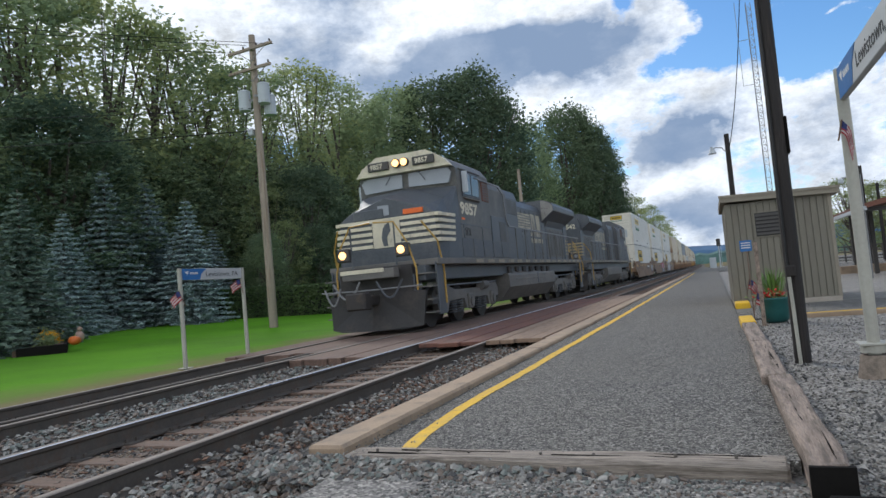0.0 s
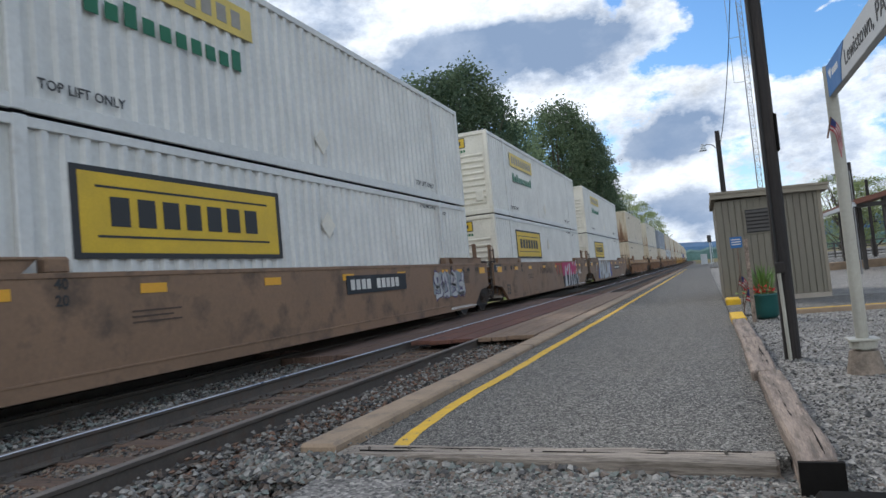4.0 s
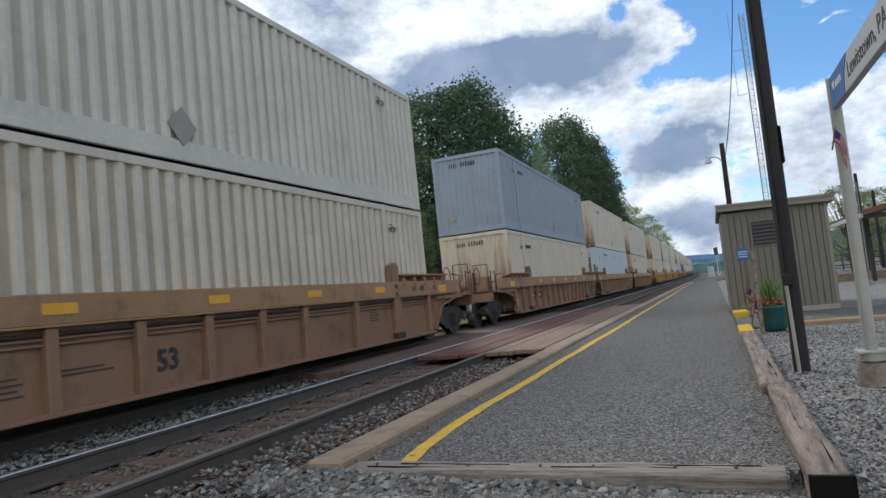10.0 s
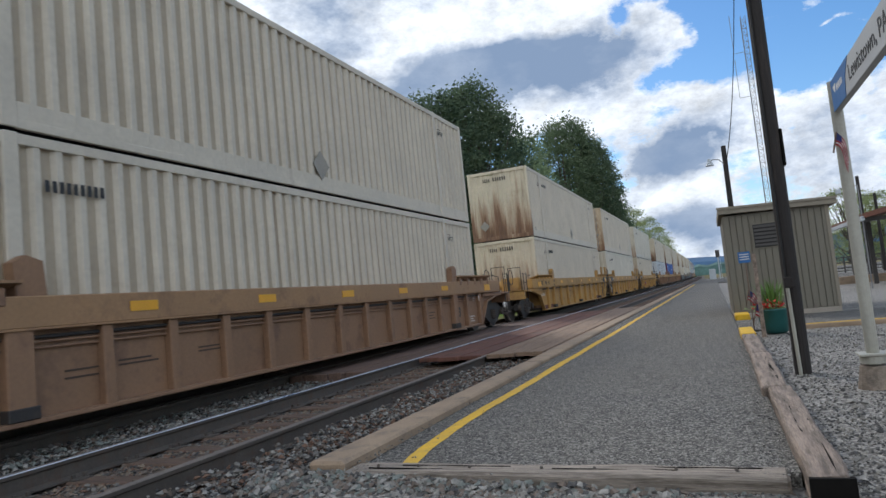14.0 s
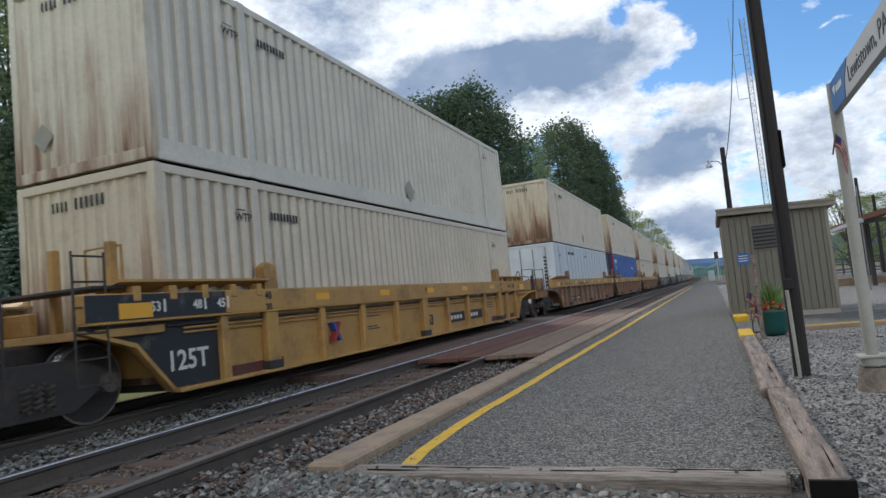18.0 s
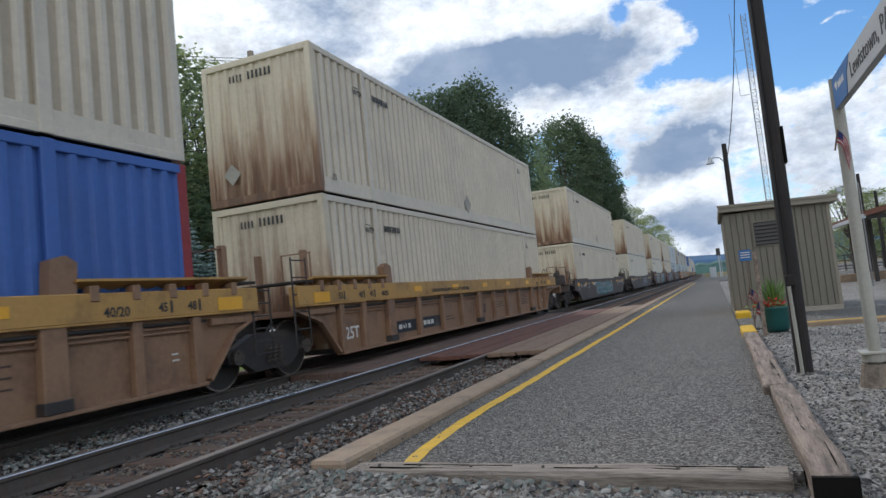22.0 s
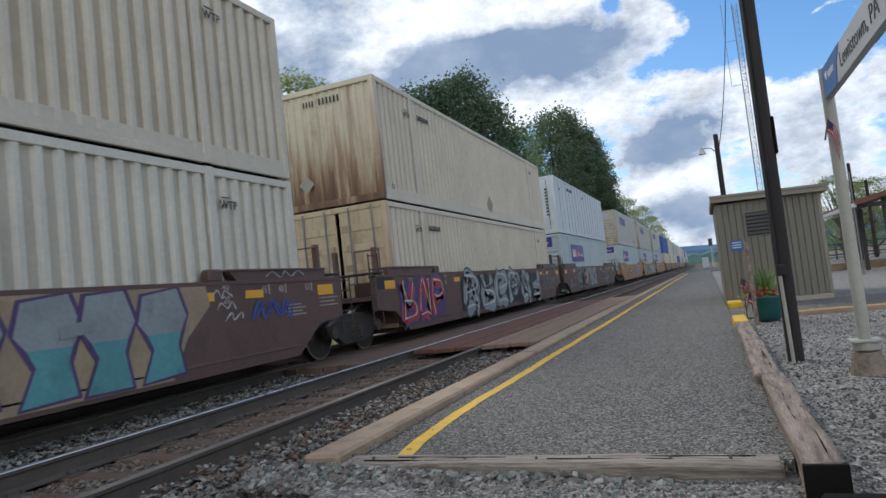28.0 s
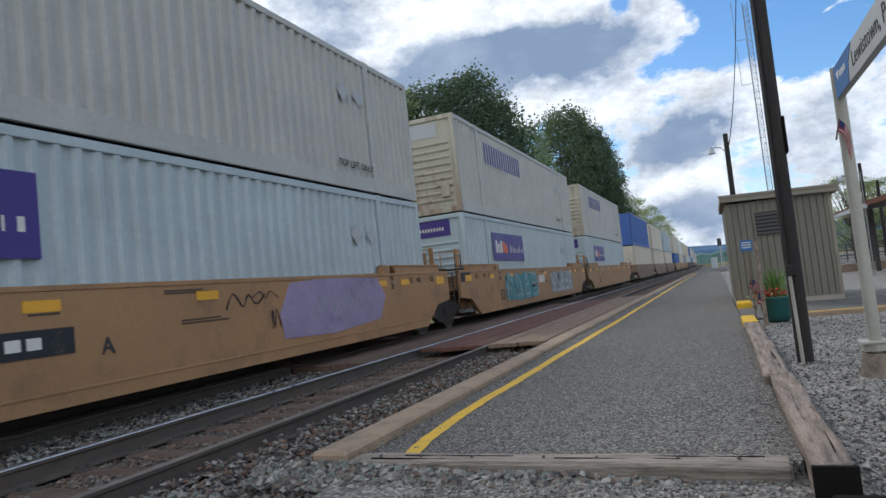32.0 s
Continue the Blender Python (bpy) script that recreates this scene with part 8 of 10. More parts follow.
    for s in (1, -1):
        part("wing_edge", boxes([(min(s * 1.53, s * 1.552), max(s * 1.53, s * 1.552), 15.7, 20.1, 3.94, 3.98)], 0.006), M_LOCO_LOW, rad, "dusty wing edge")
        for i in range(7):
            y = 16.15 + i * 0.58
            part("radiator_door", boxes([(min(s * 0.975, s * 1.0), max(s * 0.975, s * 1.0), y, y + 0.44, 2.0, 3.15)], 0.01), M_LAMPRIM, rad)
            part("door_frame", boxes([(min(s * 0.972, s * 0.99), max(s * 0.972, s * 0.99), y - 0.04, y + 0.48, 1.94, 3.22)], 0.01), M_LOCO_LOW, rad)
    # rear end of the hood: stripes, lamps, number
    for i in range(5):
        z = 2.05 + i * 0.165
        part("rear_stripe", boxes([(-1.024, 1.024, 20.34, 20.362, z, z + 0.09)]), M_TANSTRIPE, rad, "tan stripe")
        for s in (1, -1):
            part("rear_side_stripe", boxes([(min(s * 1.018, s * 1.026), max(s * 1.018, s * 1.026), 19.75, 20.355, z, z + 0.09)]), M_TANSTRIPE, rad, "tan stripe")
    part("rear_emblem", boxes([(-0.30, 0.30, 20.352, 20.372, 2.05, 2.80)], 0.003), M_TANSTRIPE, rad)
    part("emblem_shape", prism(bmesh.new(), [(-0.10, 2.10), (0.03, 2.10), (0.02, 2.33), (0.13, 2.50), (0.10, 2.72), (-0.02, 2.66), (-0.10, 2.54), (-0.14, 2.33)], "y", 20.373, 20.380), M_LOCO, rad)
    part("rear_lamp_column", boxes([(0.0, 0.26, 20.35, 20.48, 3.2, 4.3)], 0.03), M_LAMPRIM, rad)
    for z in (3.82, 4.0):
        part("rear_lamp", tube(bmesh.new(), (0.13, 20.48, z), (0.13, 20.50, z), 0.085, n=14), M_GLASS, rad)
    back = Matrix(((-1, 0, 0, 0), (0, 0, 1, 0), (0, 1, 0, 0), (0, 0, 0, 1)))
    part("road_number", letters(number, 0.36, 0.010), M_CREAMY, rad, at=Matrix.Translation((-0.06, 20.372, 3.62)) @ back)
    part("road_number", letters(number, 0.36, 0.010), M_CREAMY, rad, at=Matrix.Translation((1.0, 20.372, 3.62)) @ back)
    # side handrails
    for s in (1, -1):
        part("side_handrail", pipe(bmesh.new(), [(s * 1.54, 4.9, 4.14), (s * 1.54, 7.2, 4.12), (s * 1.54, 7.7, 3.9), (s * 1.54, 7.85, 3.1), (s * 1.54, 8.1, 2.86), (s * 1.54, 20.4, 2.84)], 0.024), M_RAILGREY, lo)
        for i in range(10):
            y = 8.9 + i * 1.24
            part("stanchion", tube(bmesh.new(), (s * 1.54, y, 1.74), (s * 1.54, y, 2.84), 0.022, n=6), M_LOCO_LOW, lo)
    # under the frame
    tb = bmesh.new()
    prism(tb, [(-1.45, 1.28), (-1.50, 1.20), (-1.50, 0.82), (-1.10, 0.36), (1.10, 0.36), (1.50, 0.82), (1.50, 1.20), (1.45, 1.28)], "y", 7.75, 14.6)
    part("fuel_tank", tb, M_LOCO_LOW, lo, "dusty grey bevelled fuel tank")
    part("tank_band", boxes([(1.49, 1.515, 11.6, 11.72, 0.84, 1.25)], 0.005), M_LOCO, lo)
    for y0, y1 in ((8.6, 10.7), (10.95, 12.7)):
        for s in (1, -1):
            part("air_reservoir", tube(bmesh.new(), (s * 1.22, y0, 1.06), (s * 1.22, y1, 1.06), 0.29, n=16), M_LOCO_LOW, lo)
    for i in range(7):
        y = 8.2 + i * 0.95
        part("underfloor_box", boxes([(1.0, 1.38, y, y + 0.35, 1.26, 1.5)], 0.02), M_STEEL, lo)
    loco_truck(lo, 4.55)
    loco_truck(lo, 17.75)
    return lo


LOCOS = [(locomotive("9857", "dusty black and cream-striped wide-cab diesel locomotive with lit headlights", True, M_LOCO_CAB), False),
         (locomotive("9542", "sooty black wide-cab diesel locomotive running with its cab to the rear", False, M_LOCO_MID), True)]


# ---- trees and shrubs ----
def leaf_mat(name, col, tip, through=0.35):
    """Leaves that differ clump by clump and let some light through."""
    m = bpy.data.materials.new(name)
    m.use_nodes = True
    n, l = m.node_tree.nodes, m.node_tree.links
    n.remove(n["Principled BSDF"])
    ge, oi = n.new("ShaderNodeNewGeometry"), n.new("ShaderNodeObjectInfo")
    tc, tx = n.new("ShaderNodeTexCoord"), n.new("ShaderNodeTexNoise")
    tx.inputs["Scale"].default_value = 0.35
    l.new(tc.outputs["Object"], tx.inputs["Vector"])
    a = n.new("ShaderNodeMath")
    a.operation, a.inputs[1].default_value = "MULTIPLY_ADD", 0.45
    l.new(ge.outputs["Random Per Island"], a.inputs[0])
    l.new(tx.outputs[0], a.inputs[2])
    b = n.new("ShaderNodeMath")
    b.operation, b.inputs[1].default_value = "MULTIPLY_ADD", 0.35
    l.new(oi.outputs["Random"], b.inputs[0])
    l.new(a.outputs[0], b.inputs[2])
    r = n.new("ShaderNodeMapRange")
    for i, v in enumerate((0.45, 1.15, 0.0, 1.0)):
        r.inputs[i + 1].default_value = v
    l.new(b.outputs[0], r.inputs[0])
    mx = n.new("ShaderNodeMix")
    mx.data_type = "RGBA"
    mx.inputs[6].default_value, mx.inputs[7].default_value = (*col, 1), (*tip, 1)
    l.new(r.outputs[0], mx.inputs[0])
    d, t, s = n.new("ShaderNodeBsdfDiffuse"), n.new("ShaderNodeBsdfTranslucent"), n.new("ShaderNodeMixShader")
    s.inputs[0].default_value = through
    l.new(mx.outputs[2], d.inputs[0])
    l.new(mx.outputs[2], t.inputs[0])
    l.new(d.outputs[0], s.inputs[1])
    l.new(t.outputs[0], s.inputs[2])
    l.new(s.outputs[0], n["Material Output"].inputs[0])
    return m


M_LEAVES = leaf_mat("broad_leaves", (0.17, 0.235, 0.150), (0.34, 0.41, 0.22), 0.55)
M_LEAVES_Y = leaf_mat("yellowing_leaves", (0.20, 0.26, 0.135), (0.37, 0.41, 0.19), 0.58)
M_LEAVES_D = leaf_mat("deep_green_leaves", (0.085, 0.132, 0.095), (0.168, 0.215, 0.125), 0.40)
M_NEEDLES = leaf_mat("blue_spruce_needles", (0.17, 0.235, 0.23), (0.36, 0.44, 0.43), 0.2)
M_NEEDLES_D = leaf_mat("dark_conifer_needles", (0.115, 0.165, 0.140), (0.22, 0.285, 0.225), 0.3)
M_HEDGE = leaf_mat("clipped_hedge_leaves", (0.065, 0.105, 0.055), (0.15, 0.195, 0.085), 0.25)
M_BARK = surface("grey_bark", (0.10, 0.085, 0.07), 0.95, vary=0.3, scale=3, grain=20, bump=0.6, stretch=(3, 3, 0.5))


def leaves(centres, size, rnd, squash=0.7, droop=0.0):
    """A mesh of small folded leaves: one pointed pair of faces at each centre."""
    v, f = [], []
    for c, s in centres:
        a = rnd.uniform(0, 2 * math.pi)
        el = rnd.uniform(-1.0, 1.0) * squash - droop
        u = Vector((math.cos(a) * math.cos(el), math.sin(a) * math.cos(el), math.sin(el)))
        w = u.cross(Vector((rnd.uniform(-1, 1), rnd.uniform(-1, 1), rnd.uniform(-0.4, 1.2))))
        if w.length < 1e-3:
            continue
        w.normalize()
        k = size * s * rnd.uniform(0.6, 1.3)
        fold = u.cross(w) * k * 0.18
        i = len(v)
        v += [c - u * k * 0.5, c + w * k * 0.32 + fold, c + u * k * 0.5, c - w * k * 0.32 + fold]
        f += [(i, i + 1, i + 2), (i, i + 2, i + 3)]
    me = bpy.data.meshes.new("leaves")
    me.from_pydata(v, [], f)
    return me


def broad_tree(seed, height, crown_r, mat, label, lowest=0.18, clumps=330, per=44, leaf=0.34, spread=0.048):
    rnd = random.Random(seed)
    t = thing("tree", label, "tree", "trees of the wood")
    tb = bmesh.new()
    pts = [Vector((0, 0, -0.4))]
    for i in range(1, 7):
        pts.append(Vector((rnd.uniform(-0.3, 0.3) * i * 0.35, rnd.uniform(-0.3, 0.3) * i * 0.35, height * 0.13 * i)))
    r0 = height * 0.016
    for i, (a, b) in enumerate(zip(pts, pts[1:])):
        tube(tb, a, b, r0 * (1 - i * 0.13), r0 * (1 - (i + 1) * 0.13), n=8)
    cs = []
    for k in range(clumps):
        # an uneven crown of lobes round the limbs
        h = lowest + (1 - lowest) * rnd.random() ** 0.85
        u = (h - lowest) / (1 - lowest)
        prof = max(0.12, math.sqrt(max(0.0, 1 - ((u - 0.42) / 0.60) ** 2)))
        a = rnd.uniform(0, 2 * math.pi)
        lob = 0.74 + 0.30 * noise.noise((math.cos(a) * 1.6 + seed, math.sin(a) * 1.6, h * 4.5)) + 0.22 * noise.noise((math.cos(a) * 4 + seed, math.sin(a) * 4, h * 9))
        r = crown_r * prof * lob * rnd.uniform(0.45, 1.0) ** 0.5
        cs.append(Vector((math.cos(a) * r, math.sin(a) * r, height * h * (0.97 + 0.05 * lob))))
    for c in rnd.sample(cs, min(26, len(cs))):
        z = c.z * rnd.uniform(0.45, 0.7)
        base = pts[min(6, max(1, int(z / (height * 0.13))))]
        mid = (base + c) / 2 + Vector((0, 0, -0.04 * height * rnd.random()))
        tube(tb, base, mid, r0 * 0.34, r0 * 0.2, n=5, caps=False)
        tube(tb, mid, c, r0 * 0.2, r0 * 0.05, n=5, caps=False)
    part("trunk", tb, M_BARK, t, "grey trunk with spreading limbs")
    lv = []
    for c in cs:
        rr = rnd.uniform(0.7, 1.25) * height * spread
        for i in range(per):
            d = Vector((rnd.gauss(0, 1), rnd.gauss(0, 1), rnd.gauss(0, 0.7)))
            lv.append((c + d * rr * 0.62, 1.0))
    part("crown", leaves(lv, leaf * height / 20, rnd), mat, t, "uneven leafy crown")
    return t


def spruce(seed, height, mat, label, group="spruces by the lawn"):
    rnd = random.Random(seed)
    t = thing("spruce_tree", label, "tree", group)
    tb = bmesh.new()
    tube(tb, (0, 0, -0.3), (0, 0, height * 0.98), height * 0.018, 0.012, n=7)
    lv = []
    tiers = 26
    for k in range(tiers):
        f = k / tiers
        z = height * (0.03 + 0.95 * f)
        r = height * 0.255 * (1 - f) ** 0.85 + 0.08
        n = max(5, int(15 * (1 - f) + 5))
        for j in range(n):
            a = 2 * math.pi * (j + rnd.random() * 0.7) / n
            rr = r * rnd.uniform(0.72, 1.08)
            tip = Vector((math.cos(a) * rr, math.sin(a) * rr, z - rr * 0.22 + 0.10 * height * 0.1))
            root = Vector((0, 0, z + rr * 0.08))
            if j % 3 == 0:
                tube(tb, root, tip, 0.018, 0.006, n=4, caps=False)
            steps = max(4, int(rr / 0.075))
            side = Vector((-math.sin(a), math.cos(a), 0))
            for s in range(steps):
                q = (s + 0.6) / steps
                w = 0.17 * (1 - 0.45 * q) * rr ** 0.5
                p = root.lerp(tip, q)
                p.z -= 0.05 * math.sin(q * 3.1) * rr
                for m in range(2):
                    lv.append((p + side * rnd.uniform(-w, w) + Vector((0, 0, rnd.uniform(-0.07, 0.03))), 1.0))
    part("trunk", tb, M_BARK, t)
    part("needles", leaves(lv, 0.21 * (height / 8) ** 0.5, rnd, squash=0.35, droop=0.12), mat, t, "tiers of drooping needled boughs")
    return t


TREES = [
    broad_tree(11, 20, 5.2, M_LEAVES, "tall broadleaf tree with a dense green crown", 0.18, 340, 34, 0.34, spread=0.042),
    broad_tree(12, 20, 5.6, M_LEAVES_Y, "tall broadleaf tree with a loose yellow-green crown", 0.22, 230, 20, 0.33, spread=0.036),
    broad_tree(13, 20, 6.2, M_LEAVES_D, "broad dark green tree with a rounded crown", 0.06, 380, 46, 0.34),
    broad_tree(14, 20, 4.6, M_LEAVES, "slender broadleaf tree with gaps in its crown", 0.28, 200, 18, 0.33, spread=0.034),
]
tree_used = [False] * 4


def plant(kind, x, y, h, turn, wide=1.0):
    """A tree of the given height; the first of each kind is used itself, the others are copies."""
    base = TREES[kind]
    s = h / 20.5
    m = pose(x, y, ground_height(x, y), 0, 0, turn) @ Matrix.Diagonal((s * wide, s * wide, s, 1))
    if not tree_used[kind]:
        tree_used[kind] = True
        base.matrix_basis = m
        return base
    ob = base
    made = copy_thing(ob, Matrix.Identity(4))
    made.matrix_basis = m
    return made


rnd = random.Random(21)
WOOD = [(-39.6, 23.4, 22.3), (-39.2, 25.9, 22.3), (-38.8, 28.3, 23.3), (-38.8, 31.5, 23.0), (-37.1, 33.6, 22.2), (-36.1, 36.0, 21.9), (-35.2, 38.3, 21.4), (-34.4, 40.3, 20.0),
        (-34.1, 43.1, 19.6), (-33.8, 47.1, 20.1), (-32.5, 50.5, 21.5), (-31.0, 53.7, 20.9), (-30.7, 58.4, 19.7)]
for i, (x, y, h) in enumerate(WOOD):
    plant((3, 1, 3, 3, 1, 3, 1, 3, 1, 3, 1, 3, 0)[i], x, y, h, rnd.uniform(0, 360), 1.15)
for i, (x, y, h) in enumerate([(-49.2, 30.8, 13.0), (-48.9, 34.8, 12.5), (-45.6, 39.0, 13.0), (-44.5, 46.0, 14.5), (-42.2, 50.7, 16.1), (-41.1, 54.2, 17.0), (-39.3, 63.9, 19.0), (-38.6, 70.1, 21.2)]):
    plant((0, 2, 0, 2)[i % 4], x, y, h, rnd.uniform(0, 360), 1.1)
MID = [(-30.1, 65.4, 22.6, 0, 1.08), (-27.0, 67.8, 23.4, 2, 1.08), (-22.3, 68.4, 24.0, 2, 1.0), (-21.6, 73.1, 22.0, 2, 0.85), (-23.5, 92.3, 23.0, 0, 1.0), (-20.4, 108.0, 28.2, 2, 0.92), (-19.0, 113.0, 26.5, 2, 0.85), (-16.2, 110.7, 25.0, 2, 0.72), (-15.8, 115.2, 21.5, 2, 0.8),
       (-15.9, 121.3, 16.6, 2, 1.0), (-14.5, 144.4, 16.5, 1, 1.3), (-14.0, 169.6, 16.4, 1, 1.3), (-13.6, 199.8, 15.9, 1, 1.3), (-14.0, 239.9, 14.5, 1, 1.3), (-15.5, 300.0, 13.1, 1, 1.3)]
for x, y, h, k, wide in MID:
    plant(k, x, y, h, rnd.uniform(0, 360), wide)
for i in range(22):      # lower growth that closes the wood's edge
    x, y = -36 + i * 0.36 + rnd.uniform(-2, 2), 21 + i * 2.7
    plant((2, 0)[i % 2], x, y, rnd.uniform(9.5, 13), rnd.uniform(0, 360), 1.55)
for i in range(12):
    plant((2, 0)[i % 2], -44 + rnd.uniform(-3, 3), 20 + i * 6, rnd.uniform(9.5, 12.5), rnd.uniform(0, 360), 1.4)
for i, (x, y, h) in enumerate([(-26.1, 34.9, 5.2), (-26.5, 37.6, 6.2), (-25.8, 40.5, 5.9), (-25.5, 43.0, 5.2), (-29.7, 40.3, 9.1), (-28.3, 43.6, 10.7), (-24.5, 48.0, 7.5), (-24.0, 53.0, 9.0), (-23.0, 58.0, 9.5)]):
    plant((0, 1, 2)[i % 3], x, y, h, rnd.uniform(0, 360), 1.35)
for i in range(14):      # far line of the wood along the railway
    plant((2, 1)[i % 2], -22 - rnd.uniform(0, 10), 85 + i * 13, rnd.uniform(13, 20), rnd.uniform(0, 360), 1.3)
for x, y, h in [(9.6, 57.2, 6.6), (11.0, 58.6, 6.0), (12.4, 61.0, 6.4), (15.5, 58.7, 5.5), (8.8, 66.4, 5.4), (19.0, 60.0, 7.0), (24.0, 63.0, 7.0), (30.0, 60.0, 8.0)]:
    plant(1, x, y, h, rnd.uniform(0, 360), 1.7)

SPRUCES = [spruce(31, 8.9, M_NEEDLES, "blue spruce with drooping silvery boughs"), spruce(32, 6.4, M_NEEDLES_D, "dark green conifer standing by the lawn")]
SPRUCES[0].matrix_basis = pose(-30.0, 26.5, ground_height(-30, 26.5)) @ Matrix.Diagonal((1.25, 1.25, 1, 1))
for x, y, h, tw in [(-30.5, 29.8, 8.7, 50), (-27.2, 29.4, 7.2, 130), (-28.4, 22.6, 6.1, 210), (-33.8, 31.2, 8.6, 300), (-28.9, 33.4, 5.8, 20)]:
    c = copy_thing(SPRUCES[0], Matrix.Identity(4))
    c.matrix_basis = pose(x, y, ground_height(x, y), 0, 0, tw) @ Matrix.Diagonal((h / 8.9 * 1.3, h / 8.9 * 1.3, h / 8.9, 1))
SPRUCES[1].matrix_basis = pose(-25.4, 18.3, ground_height(-25.4, 18.3)) @ Matrix.Diagonal((1.35, 1.35, 1, 1))
for x, y, h, tw in [(-22.6, 14.4, 6.0, 80), (-27.5, 15.6, 7.0, 170), (-24.0, 10.5, 6.5, 260)]:
    c = copy_thing(SPRUCES[1], Matrix.Identity(4))
    c.matrix_basis = pose(x, y, ground_height(x, y), 0, 0, tw) @ Matrix.Diagonal((h / 6.4 * 1.35, h / 6.4 * 1.35, h / 6.4, 1))


def hedge():
    h = thing("hedge", "long clipped dark hedge at the back of the lawn", "hedge")
    rnd2 = random.Random(44)
    lv = []
    for i in range(15000):
        t = rnd2.random()
        x, y = -27.6 + t * 12.6, 32.4 + t * 4.6
        face = rnd2.random()
        dx, dz = rnd2.uniform(-0.7, 0.7), rnd2.uniform(0.0, 1.72)
        if face < 0.55:
            dx = rnd2.gauss(0.0, 0.06) - 0.7
        elif face < 0.85:
            dz = 1.72 + rnd2.gauss(0, 0.05)
        lv.append((Vector((x + dx * -0.34, y + dx * 0.94, dz + ground_height(x, y))), 1.0))
    part("foliage", leaves(lv, 0.16, rnd2), M_HEDGE, h)
    # a solid near-black core paints the shade inside the foliage
    core = bmesh.new()
    prism(core, [(-27.5, 31.9), (-14.9, 36.5), (-15.3, 37.4), (-27.9, 32.9)], "z", -0.3, 1.75)
    part("inner_branch_mass", core, M_GAP, h)
    return h


hedge()


# a timber-edged flower bed with mums and a pumpkin
def flower_bed():
    f = thing("flower_bed", "raised timber-edged flower bed with yellow mums", "flower bed", at=pose(-19.9, 15.6, 0.0, 0, 0, 141))
    part("edging", boxes([(0.0, 7.0, -0.12, 0.0, -0.25, 0.30), (-0.12, 0.0, -0.12, 1.3, -0.25, 0.30)], 0.015), M_CREO, f, "dark timber edging")
    part("soil", boxes([(0.0, 7.0, 0.0, 1.4, -0.25, 0.22)]), M_TIE, f)
    rnd3 = random.Random(9)
    for cx, w in ((1.7, 0.42), (2.1, 0.4), (3.9, 0.34)):
        lv = [(Vector((cx + rnd3.gauss(0, w * 0.5), 0.45 + rnd3.gauss(0, 0.14), 0.32 + abs(rnd3.gauss(0, 0.15)))), 1.0) for i in range(420)]
        part("flower_clump", leaves(lv, 0.09, rnd3), M_ORCHID, f, "clump of yellow mums")["kind"] = "stuff"
    for cx in (0.9, 1.3, 2.9, 3.4, 4.6, 5.2, 6.0):
        lv = [(Vector((cx + rnd3.gauss(0, 0.18), 0.5 + rnd3.gauss(0, 0.15), 0.3 + abs(rnd3.gauss(0, 0.18)))), 1.0) for i in range(160)]
        part("leafy_plant", leaves(lv, 0.13, rnd3), M_LEAVES_Y, f)["kind"] = "stuff"
    return f


flower_bed()
pk = bmesh.new()
bmesh.ops.create_uvsphere(pk, u_segments=16, v_segments=9, radius=0.19)
for v in pk.verts:
    a = math.atan2(v.co.y, v.co.x)
    k = 1 + 0.06 * math.cos(a * 8)
    v.co = Vector((v.co.x * k, v.co.y * k, v.co.z * 0.8))
pum = thing("pumpkin", "orange pumpkin on the flower bed", "pumpkin", at=pose(-20.1, 16.2, 0.36))
part("fruit", pk, surface("pumpkin_skin", (0.55, 0.13, 0.02), 0.5), pum, smooth=True)
part("stalk", tube(bmesh.new(), (0, 0, 0.13), (0.02, 0.01, 0.23), 0.022, 0.015, n=6), M_LEAF, pum)
gp = bmesh.new()
bmesh.ops.create_uvsphere(gp, u_segments=12, v_segments=8, radius=0.16, matrix=Matrix.Translation((0, 0, 0.18)) @ Matrix.Diagonal((1, 1, 1.25, 1)))
bmesh.ops.create_uvsphere(gp, u_segments=10, v_segments=6, radius=0.09, matrix=Matrix.Translation((0.03, 0, 0.44)))
solid("garden_ornament", gp, surface("painted_clay_ornament", (0.30, 0.20, 0.16), 0.7), "small painted clay garden ornament on the flower bed", "ornament", at=pose(-20.35, 16.6, 0.28), smooth=True)


# ---- poles, signs, wires ----
def round_pole(name, x, y, z0, z1, r0, r1, mat, label, cat, lean=0.0):
    t = thing(name, label, cat, at=pose(x, y, z0))
    part("shaft", tube(bmesh.new(), (0, 0, -0.2), (lean, 0, z1 - z0), r0, r1, n=16), mat, t, smooth=False)
    return t


# utility pole by the lawn
up = round_pole("utility_pole", -17.84, 24.05, -0.06, 12.85, 0.19, 0.14, M_POLE_L, "tall weathered wooden utility pole with two crossarms and transformers", "utility pole")
for z, x0, x1 in ((12.25, -1.25, 1.25), (11.35, -1.3, 1.1)):
    arm = part("crossarm", boxes([(x0, x1, -0.24, -0.13, z - 0.06, z + 0.06)], 0.01), M_POLE_L, up, at=pose(0, 0, 0, 0, 0, -5))
    for i in range(4):
        x = x0 + 0.12 + (x1 - x0 - 0.24) * i / 3
        ib = bmesh.new()
        tube(ib, (x, -0.18, z + 0.05), (x, -0.18, z + 0.2), 0.025, n=6)
        tube(ib, (x, -0.18, z + 0.12), (x, -0.18, z + 0.17), 0.055, 0.03, n=8)
        part("insulator", ib, M_VENT, arm)
    part("brace", pipe(bmesh.new(), [(-0.7, -0.16, z - 0.05), (0, -0.17, z - 0.55), (0.7, -0.16, z - 0.05)], 0.018), M_RAILGREY, up)
